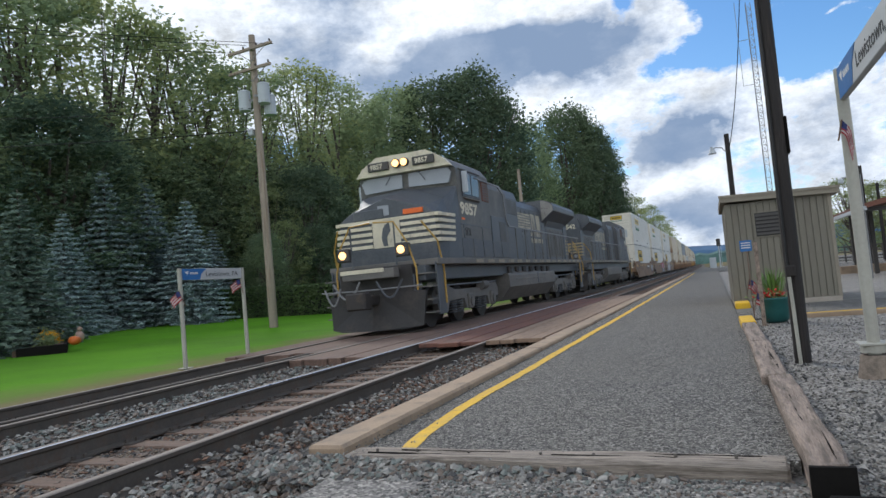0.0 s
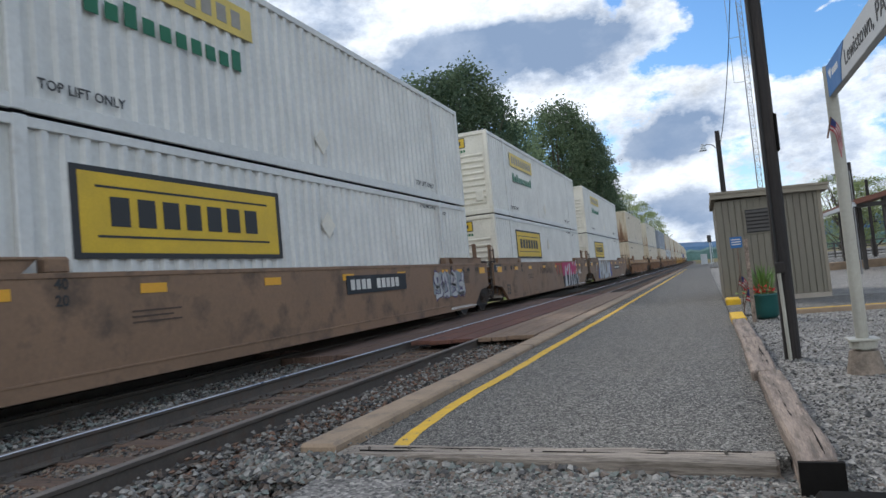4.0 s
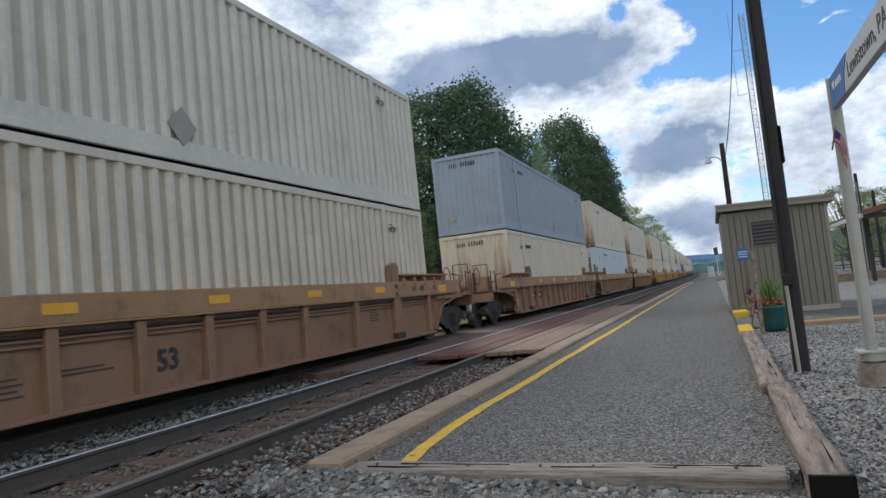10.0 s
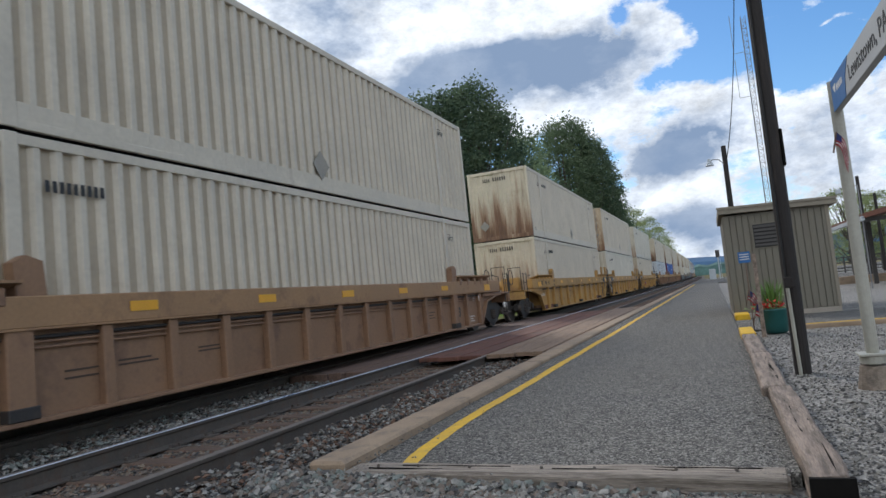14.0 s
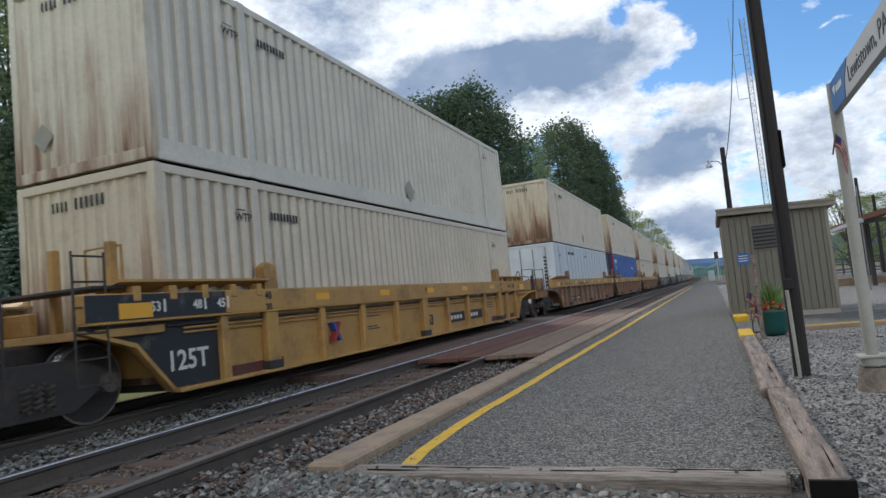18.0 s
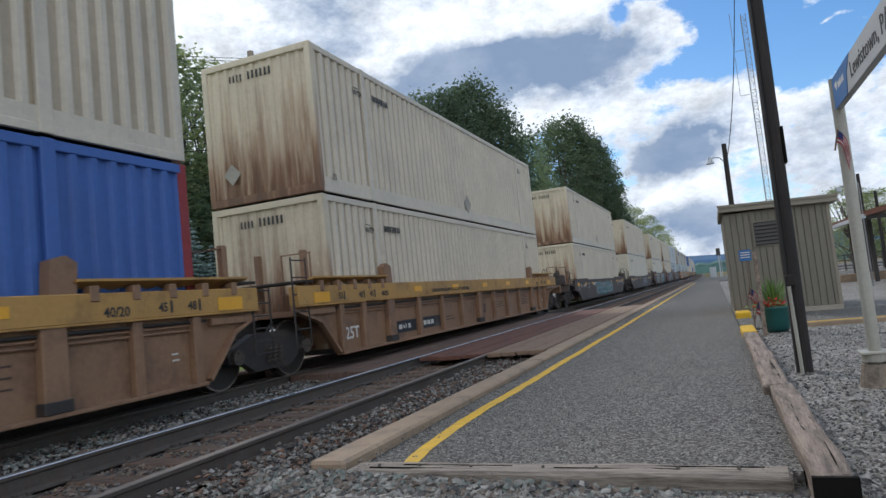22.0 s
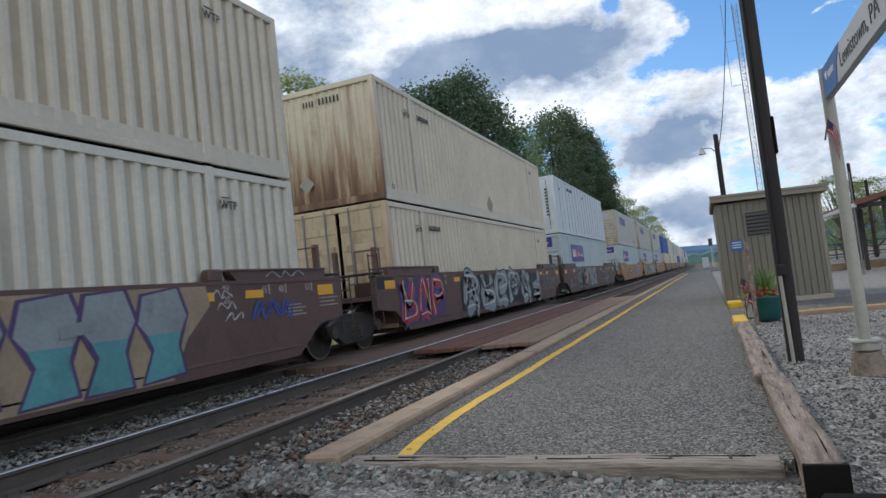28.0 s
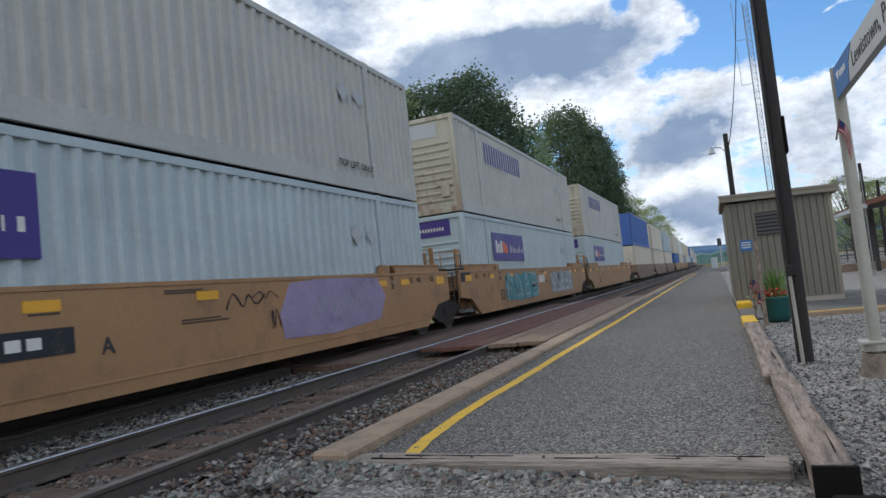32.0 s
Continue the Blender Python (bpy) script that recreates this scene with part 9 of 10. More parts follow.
for x, y, z in ((-0.55, -0.1, 10.0), (0.50, -0.12, 10.15), (0.42, 0.38, 9.75)):
    tb = bmesh.new()
    tube(tb, (x, y, z - 0.42), (x, y, z + 0.42), 0.26, n=18)
    tube(tb, (x, y, z + 0.42), (x, y, z + 0.48), 0.28, 0.22, n=18)
    tf = part("transformer", tb, M_ALU, up, "grey steel transformer can")
    bb = bmesh.new()
    tube(bb, (x + 0.08, y, z + 0.48), (x + 0.08, y, z + 0.68), 0.03, n=6)
    tube(bb, (x - 0.1, y, z + 0.48), (x - 0.1, y, z + 0.62), 0.03, n=6)
    part("bushing", bb, M_VENT, tf)
    part("bracket", boxes([(min(0, x), max(0, x), y - 0.03, y + 0.03, z - 0.05, z + 0.05)]), M_RAILGREY, tf)
part("meter_box", boxes([(-0.42, -0.2, -0.2, 0.0, 8.45, 8.75)], 0.02), M_ALU, up)


def wire(name, a, b, sag, r=0.012, n=14, label="thin black overhead wire"):
    w = bmesh.new()
    a, b = Vector(a), Vector(b)
    pts = [a.lerp(b, i / n) + Vector((0, 0, -4 * sag * (i / n) * (1 - i / n))) for i in range(n + 1)]
    pipe(w, pts, r, 5)
    return solid(name, w, M_WIRE, label, "wire")


for dx, z in ((-1.2, 12.3), (-0.3, 12.45), (1.15, 12.2)):
    wire("overhead_wire", (-17.84 + dx, 24.0, z), (-17.84 + dx - 26, -8, z + 0.6), 0.7)
wire("overhead_wire", (-18.0, 24.0, 8.6), (-40.0, 2.0, 7.6), 0.5, 0.018)
wire("overhead_wire", (-18.0, 24.0, 9.6), (-40.0, 4.0, 9.4), 0.5, 0.014)

# dark pole at the platform's edge with a conduit
dp = round_pole("platform_pole", 0.682, 7.3, -0.02, 9.5, 0.075, 0.066, M_POLE_D, "dark creosoted pole beside the platform with a steel conduit", "pole", 0.05)
part("conduit", tube(bmesh.new(), (-0.03, -0.10, -0.05), (-0.045, -0.10, 0.86), 0.017, n=8), M_POST, dp, "pale steel conduit")
part("cable_run", tube(bmesh.new(), (-0.045, -0.068, 0.8), (-0.005, -0.060, 9.0), 0.010, n=6), M_WIRE, dp)
part("junction_box", boxes([(-0.07, 0.02, -0.13, -0.075, 0.84, 0.95)], 0.012), M_POLE_D, dp)
part("pole_plate", boxes([(0.075, 0.105, -0.05, 0.06, 2.03, 2.40)], 0.01), M_CREO, dp, "dark bolted plate")

# lamp pole behind the shed and its cable
lp = round_pole("lamp_post", 0.87, 27.0, 0.0, 5.72, 0.11, 0.085, M_POLE_D, "wooden lamp post with a bent arm and dish lamp", "street lamp", 0.03)
part("lamp_arm", pipe(bmesh.new(), [(0, -0.05, 5.0), (-0.18, -0.08, 5.22), (-0.38, -0.1, 5.26), (-0.5, -0.1, 5.2)], 0.018), M_RAILGREY, lp)
lb = bmesh.new()
tube(lb, (-0.52, -0.1, 5.20), (-0.52, -0.1, 5.30), 0.07, 0.05, n=10)
tube(lb, (-0.52, -0.1, 5.04), (-0.52, -0.1, 5.20), 0.15, 0.08, n=14)
part("lamp_head", lb, M_ALU, lp, "grey dish lamp head")
wire("hanging_cable", (0.92, 26.95, 5.05), (1.93, 25.0, 11.5), 0.75, 0.015, label="black service cable drooping from the lamp post")

# lattice radio mast far behind the yard
mast = thing("radio_mast", "slender grey lattice radio mast", "radio mast", at=pose(9.4, 120, -0.2))
MH = 43.0
for k in range(3):
    a = k * 2.094
    part("mast_leg", tube(bmesh.new(), (0.5 * math.cos(a), 0.5 * math.sin(a), 0), (0.5 * math.cos(a), 0.5 * math.sin(a), MH), 0.05, n=5), M_RAILGREY, mast)
lat = bmesh.new()
for i in range(40):
    z = i * MH / 40
    for k in range(3):
        a, b = k * 2.094, (k + 1) * 2.094
        p, q = Vector((0.5 * math.cos(a), 0.5 * math.sin(a), z)), Vector((0.5 * math.cos(b), 0.5 * math.sin(b), z + MH / 40))
        tube(lat, p, q, 0.03, n=4, caps=False)
        tube(lat, Vector((p.x, p.y, z)), Vector((q.x, q.y, z)), 0.03, n=4, caps=False)
part("lattice", lat, M_RAILGREY, mast)["kind"] = "stuff"
for z in (29.5, 37.0):
    part("whip_aerial", pipe(bmesh.new(), [(-0.4, 0, z), (-1.9, 0, z), (-1.9, 0, z + 6.5)], 0.05, 5), M_RAILGREY, mast)


def station_sign(x, y0, y1, z0, ztop, board, label, words_side):
    """Two round posts and a board between them, its face towards the track (or the camera's side)."""
    s = thing("station_sign", label, "sign", "station name signs", at=pose(x, y0, z0))
    L, H = y1 - y0, ztop - z0
    for y in (0.0, L):
        p = part("post", tube(bmesh.new(), (0, y, -0.1), (0, y, H), 0.048, 0.046, n=16), M_POST, s)
        part("base_plate", boxes([(-0.11, 0.11, y - 0.11, y + 0.11, 0.0, 0.02)], 0.005), M_POST, p)
    b = part("board", boxes([(-0.025, 0.025, 0.05, L - 0.05, H - board, H - 0.01)], 0.006), M_SIGN, s, "pale grey name board")
    k = 0.0285
    o = [(0.052, H - board + 0.004), (0.58, H - board + 0.004), (0.64, H - board * 0.45), (0.80, H - 0.014), (0.052, H - 0.014)]
    for f in (1, -1):
        oo = o if f > 0 else [(L - u, v) for u, v in o]
        part("blue_field", prism(bmesh.new(), oo, "x", f * 0.0255 if f > 0 else -k, k if f > 0 else -0.0255), M_SIGNBLUE, b, "blue field with a white mark")
    size = board * 0.62
    t1 = part("place_name", letters("Lewistown, PA", size, 0.0), M_LETTER_D, b, at=on_side(0.0275, 0.76, H - board * 0.72))
    t1.data.transform(Matrix.Diagonal(((L - 0.95) / max(0.1, max(v.co.x for v in t1.data.vertices)), 1, 1, 1)))
    back = Matrix(((0, 0, -1, 0), (-1, 0, 0, 0), (0, 1, 0, 0), (0, 0, 0, 1)))
    part("place_name", t1.data, None, b, at=Matrix.Translation((-0.0275, L - 0.76, H - board * 0.72)) @ back)
    lg = bmesh.new()
    for f in (1, -1):
        for i in range(5):
            u = 0.28 + i * 0.05
            box(lg, f * 0.0285 - 0.0006, f * 0.0285 + 0.0006, *((u, u + 0.035) if f > 0 else (L - u - 0.035, L - u)), H - board * 0.52, H - board * 0.34)
        prism(lg, [((0.13 if f > 0 else L - 0.13), H - board * 0.30), ((0.25 if f > 0 else L - 0.25), H - board * 0.26), ((0.21 if f > 0 else L - 0.21), H - board * 0.55)], "x", f * 0.0279, f * 0.0292)
    part("white_mark", lg, M_LETTER_W, b, "white mark of small bars")
    return s


def small_flag(name, x, y, z, size, tilt, droop, label, turn=0.0):
    """A stick flag: hanging striped cloth with a dark canton."""
    f = thing(name, label, "flag", "small flags", at=pose(x, y, z, 0, tilt, turn))
    part("stick", tube(bmesh.new(), (0, 0, -size * 1.2), (0, 0, size * 0.55), 0.007, n=6), M_DECK, f)
    for i in range(7):
        b = bmesh.new()
        n = 8
        zt, zb = size * (0.5 - i / 7), size * (0.5 - (i + 1) / 7)
        rows = []
        for j in range(n + 1):
            u = j / n
            wav = 0.035 * math.sin(u * 8 + i * 0.3) * size * 3
            rows.append([b.verts.new((u * size * 1.25, wav + q, zz - droop * size * u * u)) for zz in (zt, zb) for q in (0.0, 0.003)])
        for p, q in zip(rows, rows[1:]):
            for a, c in ((0, 2), (3, 1), (1, 0), (2, 3)):
                b.faces.new((p[a], p[c], q[c], q[a]))
        me = mesh_of(b, "stripe")
        me.materials.append(M_FLAG_R if i % 2 == 0 else M_FLAG_W)
        me.materials.append(M_FLAG_B)
        if i < 4:
            for pl in me.polygons:
                if pl.center.x < size * 0.5:
                    pl.material_index = 1
        part("stripe", me, None, f)
    return f


station_sign(-10.55, 11.1, 13.14, -0.20, 1.93, 0.26, "blue and grey station name sign on two posts across the tracks", 1)
small_flag("small_flag", -10.50, 11.05, 1.35, 0.20, 20, 0.5, "small striped flag tied to the sign's post", 200)
small_flag("small_flag", -10.50, 13.0, 1.55, 0.20, 10, 0.5, "small striped flag tied to the sign's post", 200)
M_FOOTING = surface("crumbling_footing_concrete", (0.25, 0.20, 0.155), 0.95, vary=0.3, scale=6, grain=30, bump=0.9, dist=0.01, dirt=(0.12, 0.10, 0.08), amount=0.45, dirt_scale=9)
station_sign(1.11, 4.20, 6.33, 0.25, 2.52, 0.27, "station name sign on two posts beside the platform", -1)
for y in (4.20, 6.33):
    ft = thing("sign_footing", "round concrete footing under the sign's post", "footing", "sign footings", at=pose(1.11, y, 0))
    part("block", tube(bmesh.new(), (0, 0, -0.1), (0, 0, 0.17), 0.155, 0.105, n=18), M_FOOTING, ft, "rough weathered concrete")
    part("collar", tube(bmesh.new(), (0, 0, 0.19), (0, 0, 0.255), 0.10, 0.10, n=20), M_POST, ft, "painted steel collar")
small_flag("small_flag", 1.055, 6.24, 2.03, 0.10, 14, 2.2, "small striped flag tied to the sign's post", 10)

# planter with tall grass and red flowers
pl = thing("planter", "teal glazed pot with tall grass and red flowers", "planter", at=pose(0.80, 11.75, 0.0))
pb = bmesh.new()
prof = [(0.15, 0.0), (0.19, 0.05), (0.225, 0.18), (0.235, 0.34), (0.25, 0.36), (0.25, 0.39), (0.225, 0.39), (0.215, 0.34)]
rings = [[pb.verts.new((r * math.cos(a), r * math.sin(a), z)) for a in (2 * math.pi * i / 24 for i in range(24))] for r, z in prof]
for p, q in zip(rings, rings[1:]):
    for i in range(24):
        pb.faces.new((p[i], p[(i + 1) % 24], q[(i + 1) % 24], q[i]))
pb.faces.new(rings[0][::-1])
pb.faces.new(rings[-1])
part("pot", pb, M_POT, pl, smooth=True)
rnd = random.Random(77)
gb = bmesh.new()
for i in range(95):
    a, r = rnd.uniform(0, 6.28), rnd.uniform(0, 0.14)
    base = Vector((r * math.cos(a), r * math.sin(a), 0.36))
    out = Vector((math.cos(a), math.sin(a), 0)) * rnd.uniform(0.05, 0.3)
    h = rnd.uniform(0.28, 0.55)
    w = Vector((-math.sin(a), math.cos(a), 0)) * 0.008
    p0, p1, p2 = base, base + out * 0.4 + Vector((0, 0, h * 0.65)), base + out + Vector((0, 0, h))
    v = [gb.verts.new(q) for q in (p0 - w, p0 + w, p1 + w, p1 - w, p2)]
    gb.faces.new(v[:4])
    gb.faces.new((v[3], v[2], v[4]))
part("grass_blades", gb, M_LEAF, pl, "arching grass blades")["kind"] = "stuff"
lv = [(Vector((rnd.gauss(-0.05, 0.10), rnd.gauss(-0.12, 0.06), 0.42 + abs(rnd.gauss(0, 0.045)))), 1.0) for i in range(130)]
part("flowers", leaves(lv, 0.055, rnd), M_RED, pl, "red flower heads")
lv = [(Vector((rnd.gauss(0, 0.12), rnd.gauss(-0.04, 0.1), 0.38 + abs(rnd.gauss(0, 0.05)))), 1.0) for i in range(260)]
part("foliage", leaves(lv, 0.06, rnd), M_LEAVES_Y, pl)

# stakes with a little blue sign and flags
st = thing("small_sign", "small blue sign on a thin wooden stake", "sign", at=pose(0.50, 12.0, 0.0))
part("stake", boxes([(-0.008, 0.008, -0.008, 0.008, -0.1, 1.18)]), M_DECK, st)
part("sign_plate", boxes([(-0.10, 0.08, -0.016, -0.009, 1.15, 1.33)], 0.004), M_SIGNBLUE, st)
part("sign_mark", boxes([(-0.08, 0.06, -0.019, -0.0165, 1.20 + i * 0.04, 1.215 + i * 0.04) for i in range(3)]), M_LETTER_W, st)
sk = thing("marker_post", "bare grey timber stake at the platform's edge", "post", at=pose(0.60, 11.35, 0.0))
part("stake", boxes([(-0.03, 0.03, -0.02, 0.02, -0.1, 1.27)], 0.006), M_TIMBER, sk)
small_flag("small_flag", 0.47, 12.0, 0.62, 0.15, 14, 1.2, "small striped flag on a stick")
small_flag("small_flag", 0.54, 11.6, 0.40, 0.18, 14, 1.2, "small striped flag on a stick")

# canopy and poles at the far side of the yard
cn = thing("platform_canopy", "red-brown edged shelter roof on posts", "canopy", at=pose(4.85, 26, 0))
rb = bmesh.new()
prism(rb, [(0.0, 2.35), (6.0, 3.6), (6.0, 3.75), (0.0, 2.52)], "y", 0, 9)
part("roof", rb, M_DECKRED, cn, "brown roof slab")
part("gutter", boxes([(-0.06, 0.04, 0, 9, 2.28, 2.42)], 0.01), M_ALU, cn)
for y in (0.5, 4.5, 8.5):
    part("post", boxes([(0.9, 1.05, y, y + 0.15, -0.1, 2.6)], 0.01), M_VENT, cn)
part("beam", boxes([(0.1, 5.9, 0.4, 0.55, 2.25, 2.4)], 0.01), M_VENT, cn)
for x, y, h in ((7.3, 39.3, 5.2), (8.9, 44.0, 4.6), (12.0, 70.0, 7.5)):
    round_pole("yard_pole", x, y, -0.02, h, 0.10, 0.08, M_POLE_D, "distant wooden pole in the yard", "pole")
wire("overhead_wire", (7.3, 39.3, 4.2), (16, 45, 4.3), 0.25)
fl = thing("yard_lamp", "small flood lamp on a bracket", "street lamp", at=pose(4.3, 26.2, 0))
part("bracket", pipe(bmesh.new(), [(0.55, 0, -0.05), (0.55, 0, 3.5), (0.0, 0, 3.45)], 0.025), M_RAILGREY, fl)
part("lamp_head", boxes([(-0.12, 0.04, -0.06, 0.06, 3.28, 3.44)], 0.02), M_ALU, fl)
# yard fence and road edge
fc = thing("yard_fence", "low dark rail fence beyond the yard", "fence")
for i in range(14):
    part("post", boxes([(6 + i * 2.2 - 0.05, 6 + i * 2.2 + 0.05, 52.0, 52.1, -0.1, 1.25)]), M_VENT, fc)
for z in (0.45, 0.8, 1.15):
    part("rail", boxes([(6, 35, 52.02, 52.08, z, z + 0.08)]), M_VENT, fc)
solid("yard_kerb", boxes([(2.9, 34, 33.0, 33.4, -0.1, 0.32)], 0.03), M_KERB, "buff concrete kerb across the yard", "kerb", kind="structure")
solid("yard_road", boxes([(2.9, 60, 33.4, 50, -0.1, 0.20)], 0.02), M_ASPHALT, "raised asphalt drive behind the yard", "road", kind="structure")
round_pole("lineside_post", -10.6, 40.0, -0.2, 7.8, 0.12, 0.10, M_POLE_L, "lineside pole beyond the train", "pole")

# wooded ridge on the horizon, in a painted haze blue
hb = bmesh.new()
pts = []
for i in range(60):
    x = -900 + i * 40
    h = 38 + 30 * noise.noise((x * 0.0016, 3.0, 0)) + 8 * noise.noise((x * 0.008, 8.0, 0)) + (26 if x > 40 else 0) * min(1, (x - 40) / 300 if x > 40 else 0)
    pts.append((x, max(12, h)))
prev = None
for x, h in pts:
    cur = (hb.verts.new((x, 1500, -3)), hb.verts.new((x, 1560, h * 0.7)), hb.verts.new((x, 1650, h)))
    if prev:
        hb.faces.new((prev[0], cur[0], cur[1], prev[1]))
        hb.faces.new((prev[1], cur[1], cur[2], prev[2]))
    prev = cur
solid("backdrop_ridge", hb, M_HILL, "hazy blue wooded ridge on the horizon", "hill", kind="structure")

lb2 = bmesh.new()
prev = None
for i in range(80):
    x = -60 + i * 4.0
    h = 9.5 + 3.0 * noise.noise((x * 0.02, 1.0, 0)) + 2.2 * noise.noise((x * 0.13, 5.0, 0))
    cur = (lb2.verts.new((x, 640, -1)), lb2.verts.new((x, 645, h * 0.8)), lb2.verts.new((x, 652, h)), lb2.verts.new((x, 662, h * 0.7)))
    if prev:
        for k in range(3):
            lb2.faces.new((prev[k], cur[k], cur[k + 1], prev[k + 1]))
    prev = cur
# distance haze is mixed into the far wood's blue-green
solid("backdrop_wood", lb2, surface("haze_tinted_far_wood", (0.075, 0.135, 0.120), 1.0, vary=0.35, scale=0.12, grain=0.9, bump=0.0), "hazy green wood below the ridge", "wood", kind="structure")
solid("end_road", boxes([(-2.6, 40.0, PLAT_END - 0.02, 150.0, -0.12, 0.015)], 0.0), M_ASPHALT, "dark asphalt beyond the platform's end", "road", kind="structure")
sg = thing("lineside_signal", "grey lineside signal mast with a dark head beyond the platform", "signal", at=pose(0.9, 118.0, 0.0))
part("mast", tube(bmesh.new(), (0, 0, -0.1), (0, 0, 4.4), 0.11, 0.09, n=10), M_ALU, sg)
part("signal_head", boxes([(-0.32, 0.32, -0.14, 0.02, 3.5, 4.7)], 0.08), M_VENT, sg, "dark signal head")
part("ladder_rail", tube(bmesh.new(), (0.3, 0.1, 0), (0.3, 0.1, 3.4), 0.03, n=6), M_ALU, sg)
part("relay_box", boxes([(-1.6, -0.6, -0.5, 0.3, -0.1, 1.7)], 0.03), M_ALU, sg, "pale relay cabinet")

# ---- loose stones ----
def stones(name, count, place, size, mats, label, seed, parent=None):
    """Many small angular stones in one mesh; place(rnd) gives x, y, z."""
    rs = np.random.RandomState(seed)
    rr = random.Random(seed)
    base = np.array([(1, 0, 0.1), (0.35, 0.9, -0.1), (-0.8, 0.6, 0.1), (-0.75, -0.65, -0.1), (0.4, -0.95, 0.1), (0.2, 0.15, 0.8), (-0.3, -0.1, 0.75), (0.0, 0.0, -0.6)])
    tris = [(0, 1, 5), (1, 2, 6), (1, 6, 5), (2, 3, 6), (3, 4, 6), (4, 5, 6), (4, 0, 5), (1, 0, 7), (2, 1, 7), (3, 2, 7), (4, 3, 7), (0, 4, 7)]
    vs, fs, mi = [], [], []
    for i in range(count):
        x, y, z = place(rr)
        s = size * rr.uniform(0.55, 1.35)
        a, t = rr.uniform(0, 6.283), rr.uniform(-0.5, 0.5)
        p = base + rs.uniform(-0.28, 0.28, base.shape)
        p = p * np.array([rr.uniform(0.75, 1.2), rr.uniform(0.6, 1.0), rr.uniform(0.5, 0.9)]) * s * 0.5
        ca, sa, ct, st_ = math.cos(a), math.sin(a), math.cos(t), math.sin(t)
        q = np.stack([p[:, 0] * ca - p[:, 1] * sa, p[:, 0] * sa + p[:, 1] * ca, p[:, 2]], 1)
        q = np.stack([q[:, 0] * ct + q[:, 2] * st_, q[:, 1], -q[:, 0] * st_ + q[:, 2] * ct], 1) + np.array([x, y, z + s * 0.12])
        k = len(vs) * 8
        vs.append(q)
        fs += [(u + k, v + k, w + k) for u, v, w in tris]
        m = rr.randrange(len(mats))
        mi += [m] * len(tris)
    me = bpy.data.meshes.new(name)
    me.from_pydata(np.concatenate(vs).tolist(), [], fs)
    for m in mats:
        me.materials.append(m)
    me.polygons.foreach_set("material_index", mi)
    ob = new(name, me)
    return tagged(ob, label, "stones", kind="stuff")


def stone_mat(name, col):
    return surface(name, col, 0.9, vary=0.25, scale=9, grain=70, bump=0.3, spec=0.25)


ST = [stone_mat("grey_stone", (0.20, 0.187, 0.165)), stone_mat("pale_stone", (0.30, 0.285, 0.255)), stone_mat("dark_stone", (0.085, 0.082, 0.078)), stone_mat("brown_stone", (0.17, 0.135, 0.11)), stone_mat("green_grey_stone", (0.17, 0.185, 0.165))]
DIRTY = [stone_mat("rusty_stone", (0.19, 0.115, 0.08)), stone_mat("brown_stone", (0.17, 0.135, 0.11)), ST[0], ST[2], stone_mat("tan_stone", (0.24, 0.19, 0.14))]

# ballast heap at the platform's end
stones("ballast_heap", 4200, lambda r: (r.uniform(-3.6, -0.9) + 0.25 * r.random(), r.uniform(1.9, 3.44), -0.07 - 0.05 * r.random()), 0.055, ST + [ST[3]], "coarse grey ballast stones heaped at the platform's end", 1)
stones("fine_gravel", 9000, lambda r: (r.uniform(-1.6, 1.4), r.uniform(1.9, 3.50), -0.015), 0.022, ST, "fine grey gravel before the end timber", 2)
stones("stone_bank", 2300, lambda r: ((lambda u, w: (-2.85 + 2.6 * u, 3.485 + 0.052 * (0.21 - (-2.85 + 2.6 * u)) - 0.02 - 0.26 * w, 0.052 - 0.075 * u - 0.09 * w + 0.015 * r.random()))(r.random() ** 1.2, r.random())), 0.055, ST, "stones banked against the end timber", 12)
# between kerb and near rail, between the near rails, between the tracks, beyond
stones("ballast_shoulder", 8000, lambda r: (r.uniform(xa + 0.08, -2.55), 2.0 + 9.6 * r.random() ** 1.5, -0.205 + (0.02 + 0.09 * min(1.0, (r.random() + 0.4) ** 2)) * r.random()), 0.052, ST[:3] + DIRTY[:2], "grey ballast between the platform's kerb and the rail", 3)
stones("ballast_four_foot", 8000, lambda r: (r.uniform(xb + 0.08, xa - 0.08), 2.6 + 12 * r.random() ** 1.4, -0.225 + 0.022 * r.random()), 0.045, DIRTY, "dusty brown stones between the near rails", 4)
stones("ballast_between", 8000, lambda r: (r.uniform(xc_ + 0.08, xb - 0.08), 2.6 + 12 * r.random() ** 1.4, -0.19 + 0.07 * r.random()), 0.055, ST, "pale grey ballast between the two tracks", 5)
stones("ballast_far", 5000, lambda r: (r.uniform(XC - 1.9, xc_ - 0.06), 3.5 + 12 * r.random() ** 1.3, -0.205 + 0.03 * r.random()), 0.05, ST[:3] + DIRTY[:1], "ballast of the far track", 6)
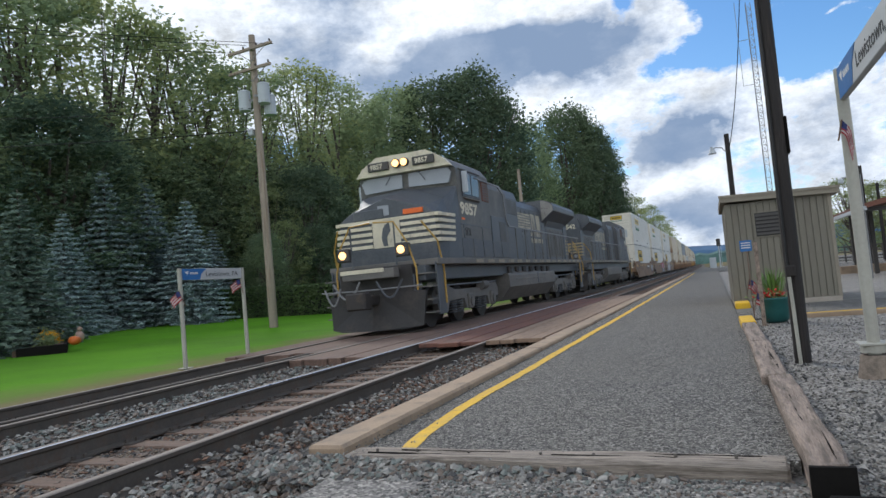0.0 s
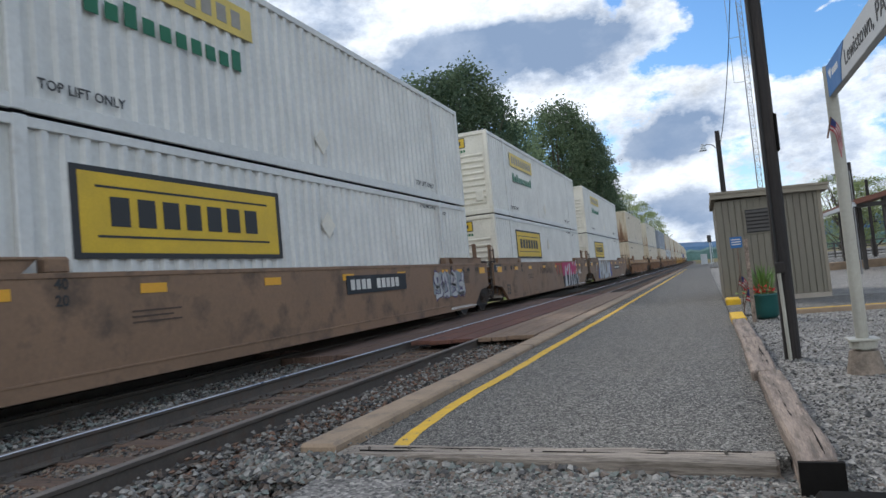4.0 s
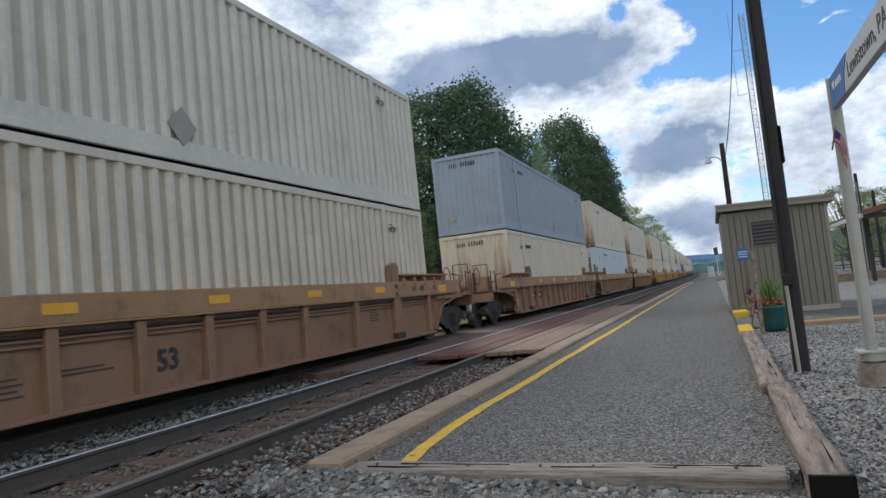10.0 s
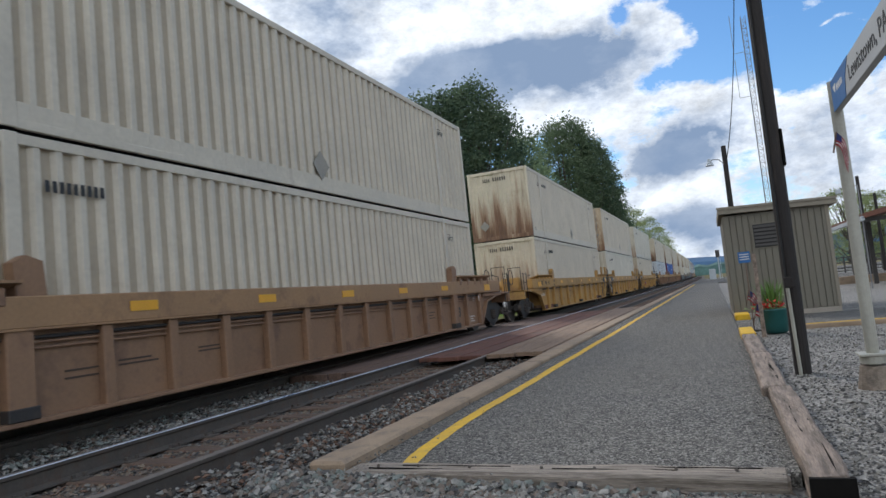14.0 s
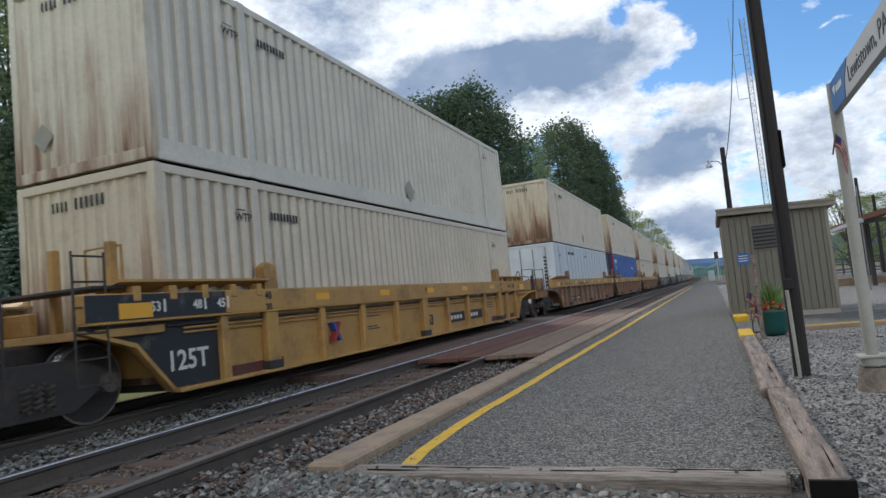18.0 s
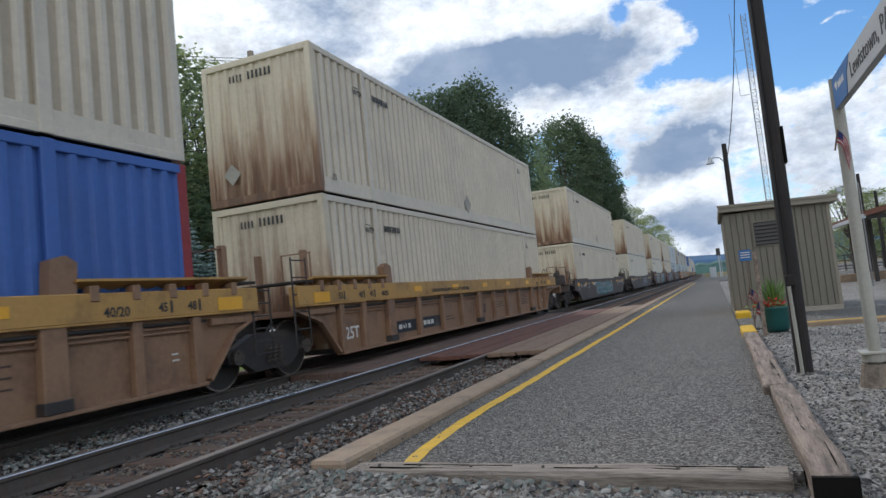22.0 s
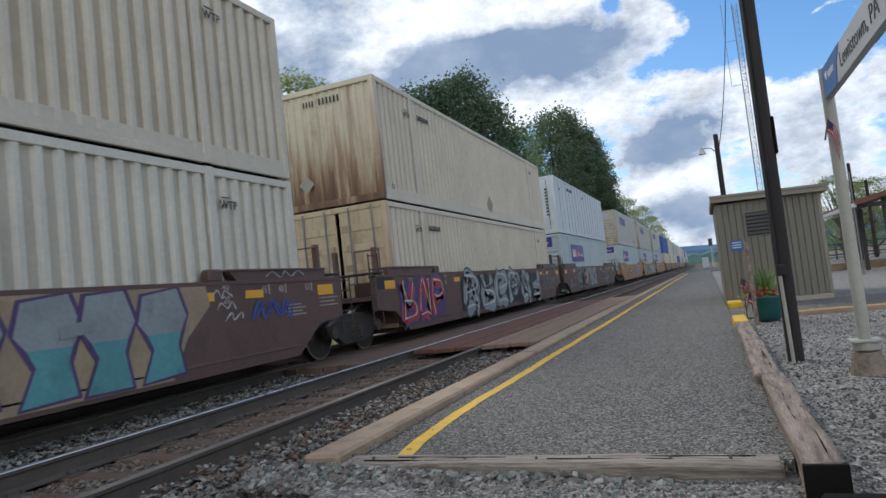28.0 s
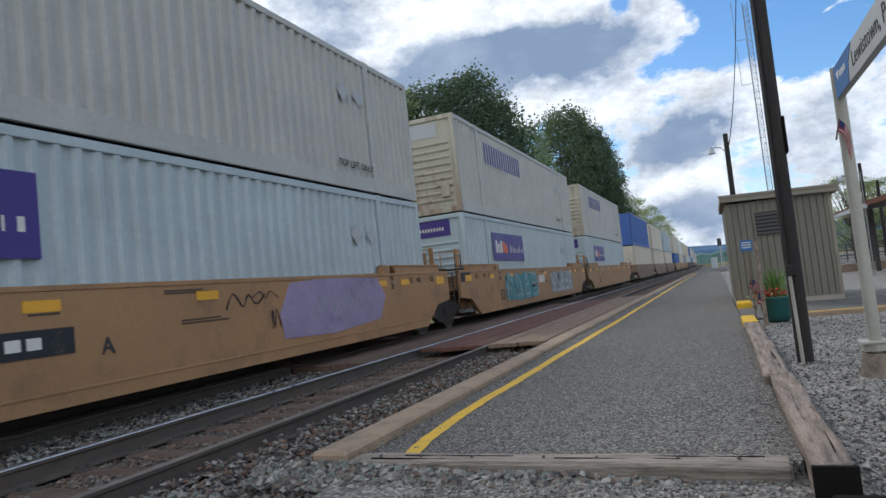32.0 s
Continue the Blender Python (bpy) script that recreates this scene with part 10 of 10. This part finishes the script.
# yard gravel east of the platform
stones("yard_gravel", 20000, lambda r: ((lambda d: (0.47 + 3.2 * r.random() * (0.4 + d / 9), 2.4 + d))(9.8 * r.random() ** 1.5) + (-0.014,)), 0.024, ST[:3], "loose grey gravel in the yard", 7)
stones("gravel_lumps", 170, lambda r: (0.5 + 2.6 * r.random(), 3.2 + 8.5 * r.random() ** 1.4, 0.0), 0.06, ST[:3], "larger loose stones lying on the yard gravel", 8)
stones("platform_grit", 900, lambda r: (r.choice((r.uniform(-2.26, -2.1), r.uniform(0.1, 0.26), r.uniform(-2.2, 0.2))), 3.55 + 7 * r.random() ** 1.6, 0.055), 0.016, ST[:3], "grit swept against the platform's kerb", 9)


# ---- what moves ----
def turn_wheels(car, start, radius, way):
    """The wheelsets roll while their car is within sight along the platform; rows a thirtieth of a second apart."""
    sets = [o for o in car.children_recursive if o.name.split(".")[0] == "wheelset"]
    if not sets:
        return
    near = [k / FPS for k in range(0, 32 * FPS + 1) if -24 < start - travel(k / FPS) < 42]
    if not near:
        return
    times = ([] if near[0] == 0.0 else [0.0]) + near + ([] if near[-1] >= 32.0 else [32.0])
    for o in sets:
        rest = o.matrix_basis.translation.copy()
        rows = []
        for t in times:
            u = min(max(t, near[0]), near[-1])
            a = way * (travel(u) - travel(near[0])) / radius
            rows.append((t, Matrix.Translation(rest) @ Matrix.Rotation(a, 4, "X")))
        walk(o, rows)


def motions():
    times = [0.0, 0.5] + [float(i) for i in range(1, 32)] + [31.5, 32.0]
    for ob, dist, z in TRAIN:
        rows = []
        for t in times:
            y = START + dist - travel(t)
            rows.append((t, pose(XC + bend(y), y, z, 0, 0, bend_turn(y))))
        walk(ob, rows)
        turn_wheels(ob, START + dist, 0.483, 1)
    for i, (lo, flip) in enumerate(LOCOS):
        rows = []
        for t in times:
            y = START - 48.95 + 22.3 * (i + (1 if flip else 0)) - travel(t)
            rows.append((t, pose(XC + bend(y), y, 0.0, 0, 0, 180 if flip else 0)))
        walk(lo, rows)
        turn_wheels(lo, START - 48.95 + 22.3 * i + 11, 0.53, -1 if flip else 1)


motions()
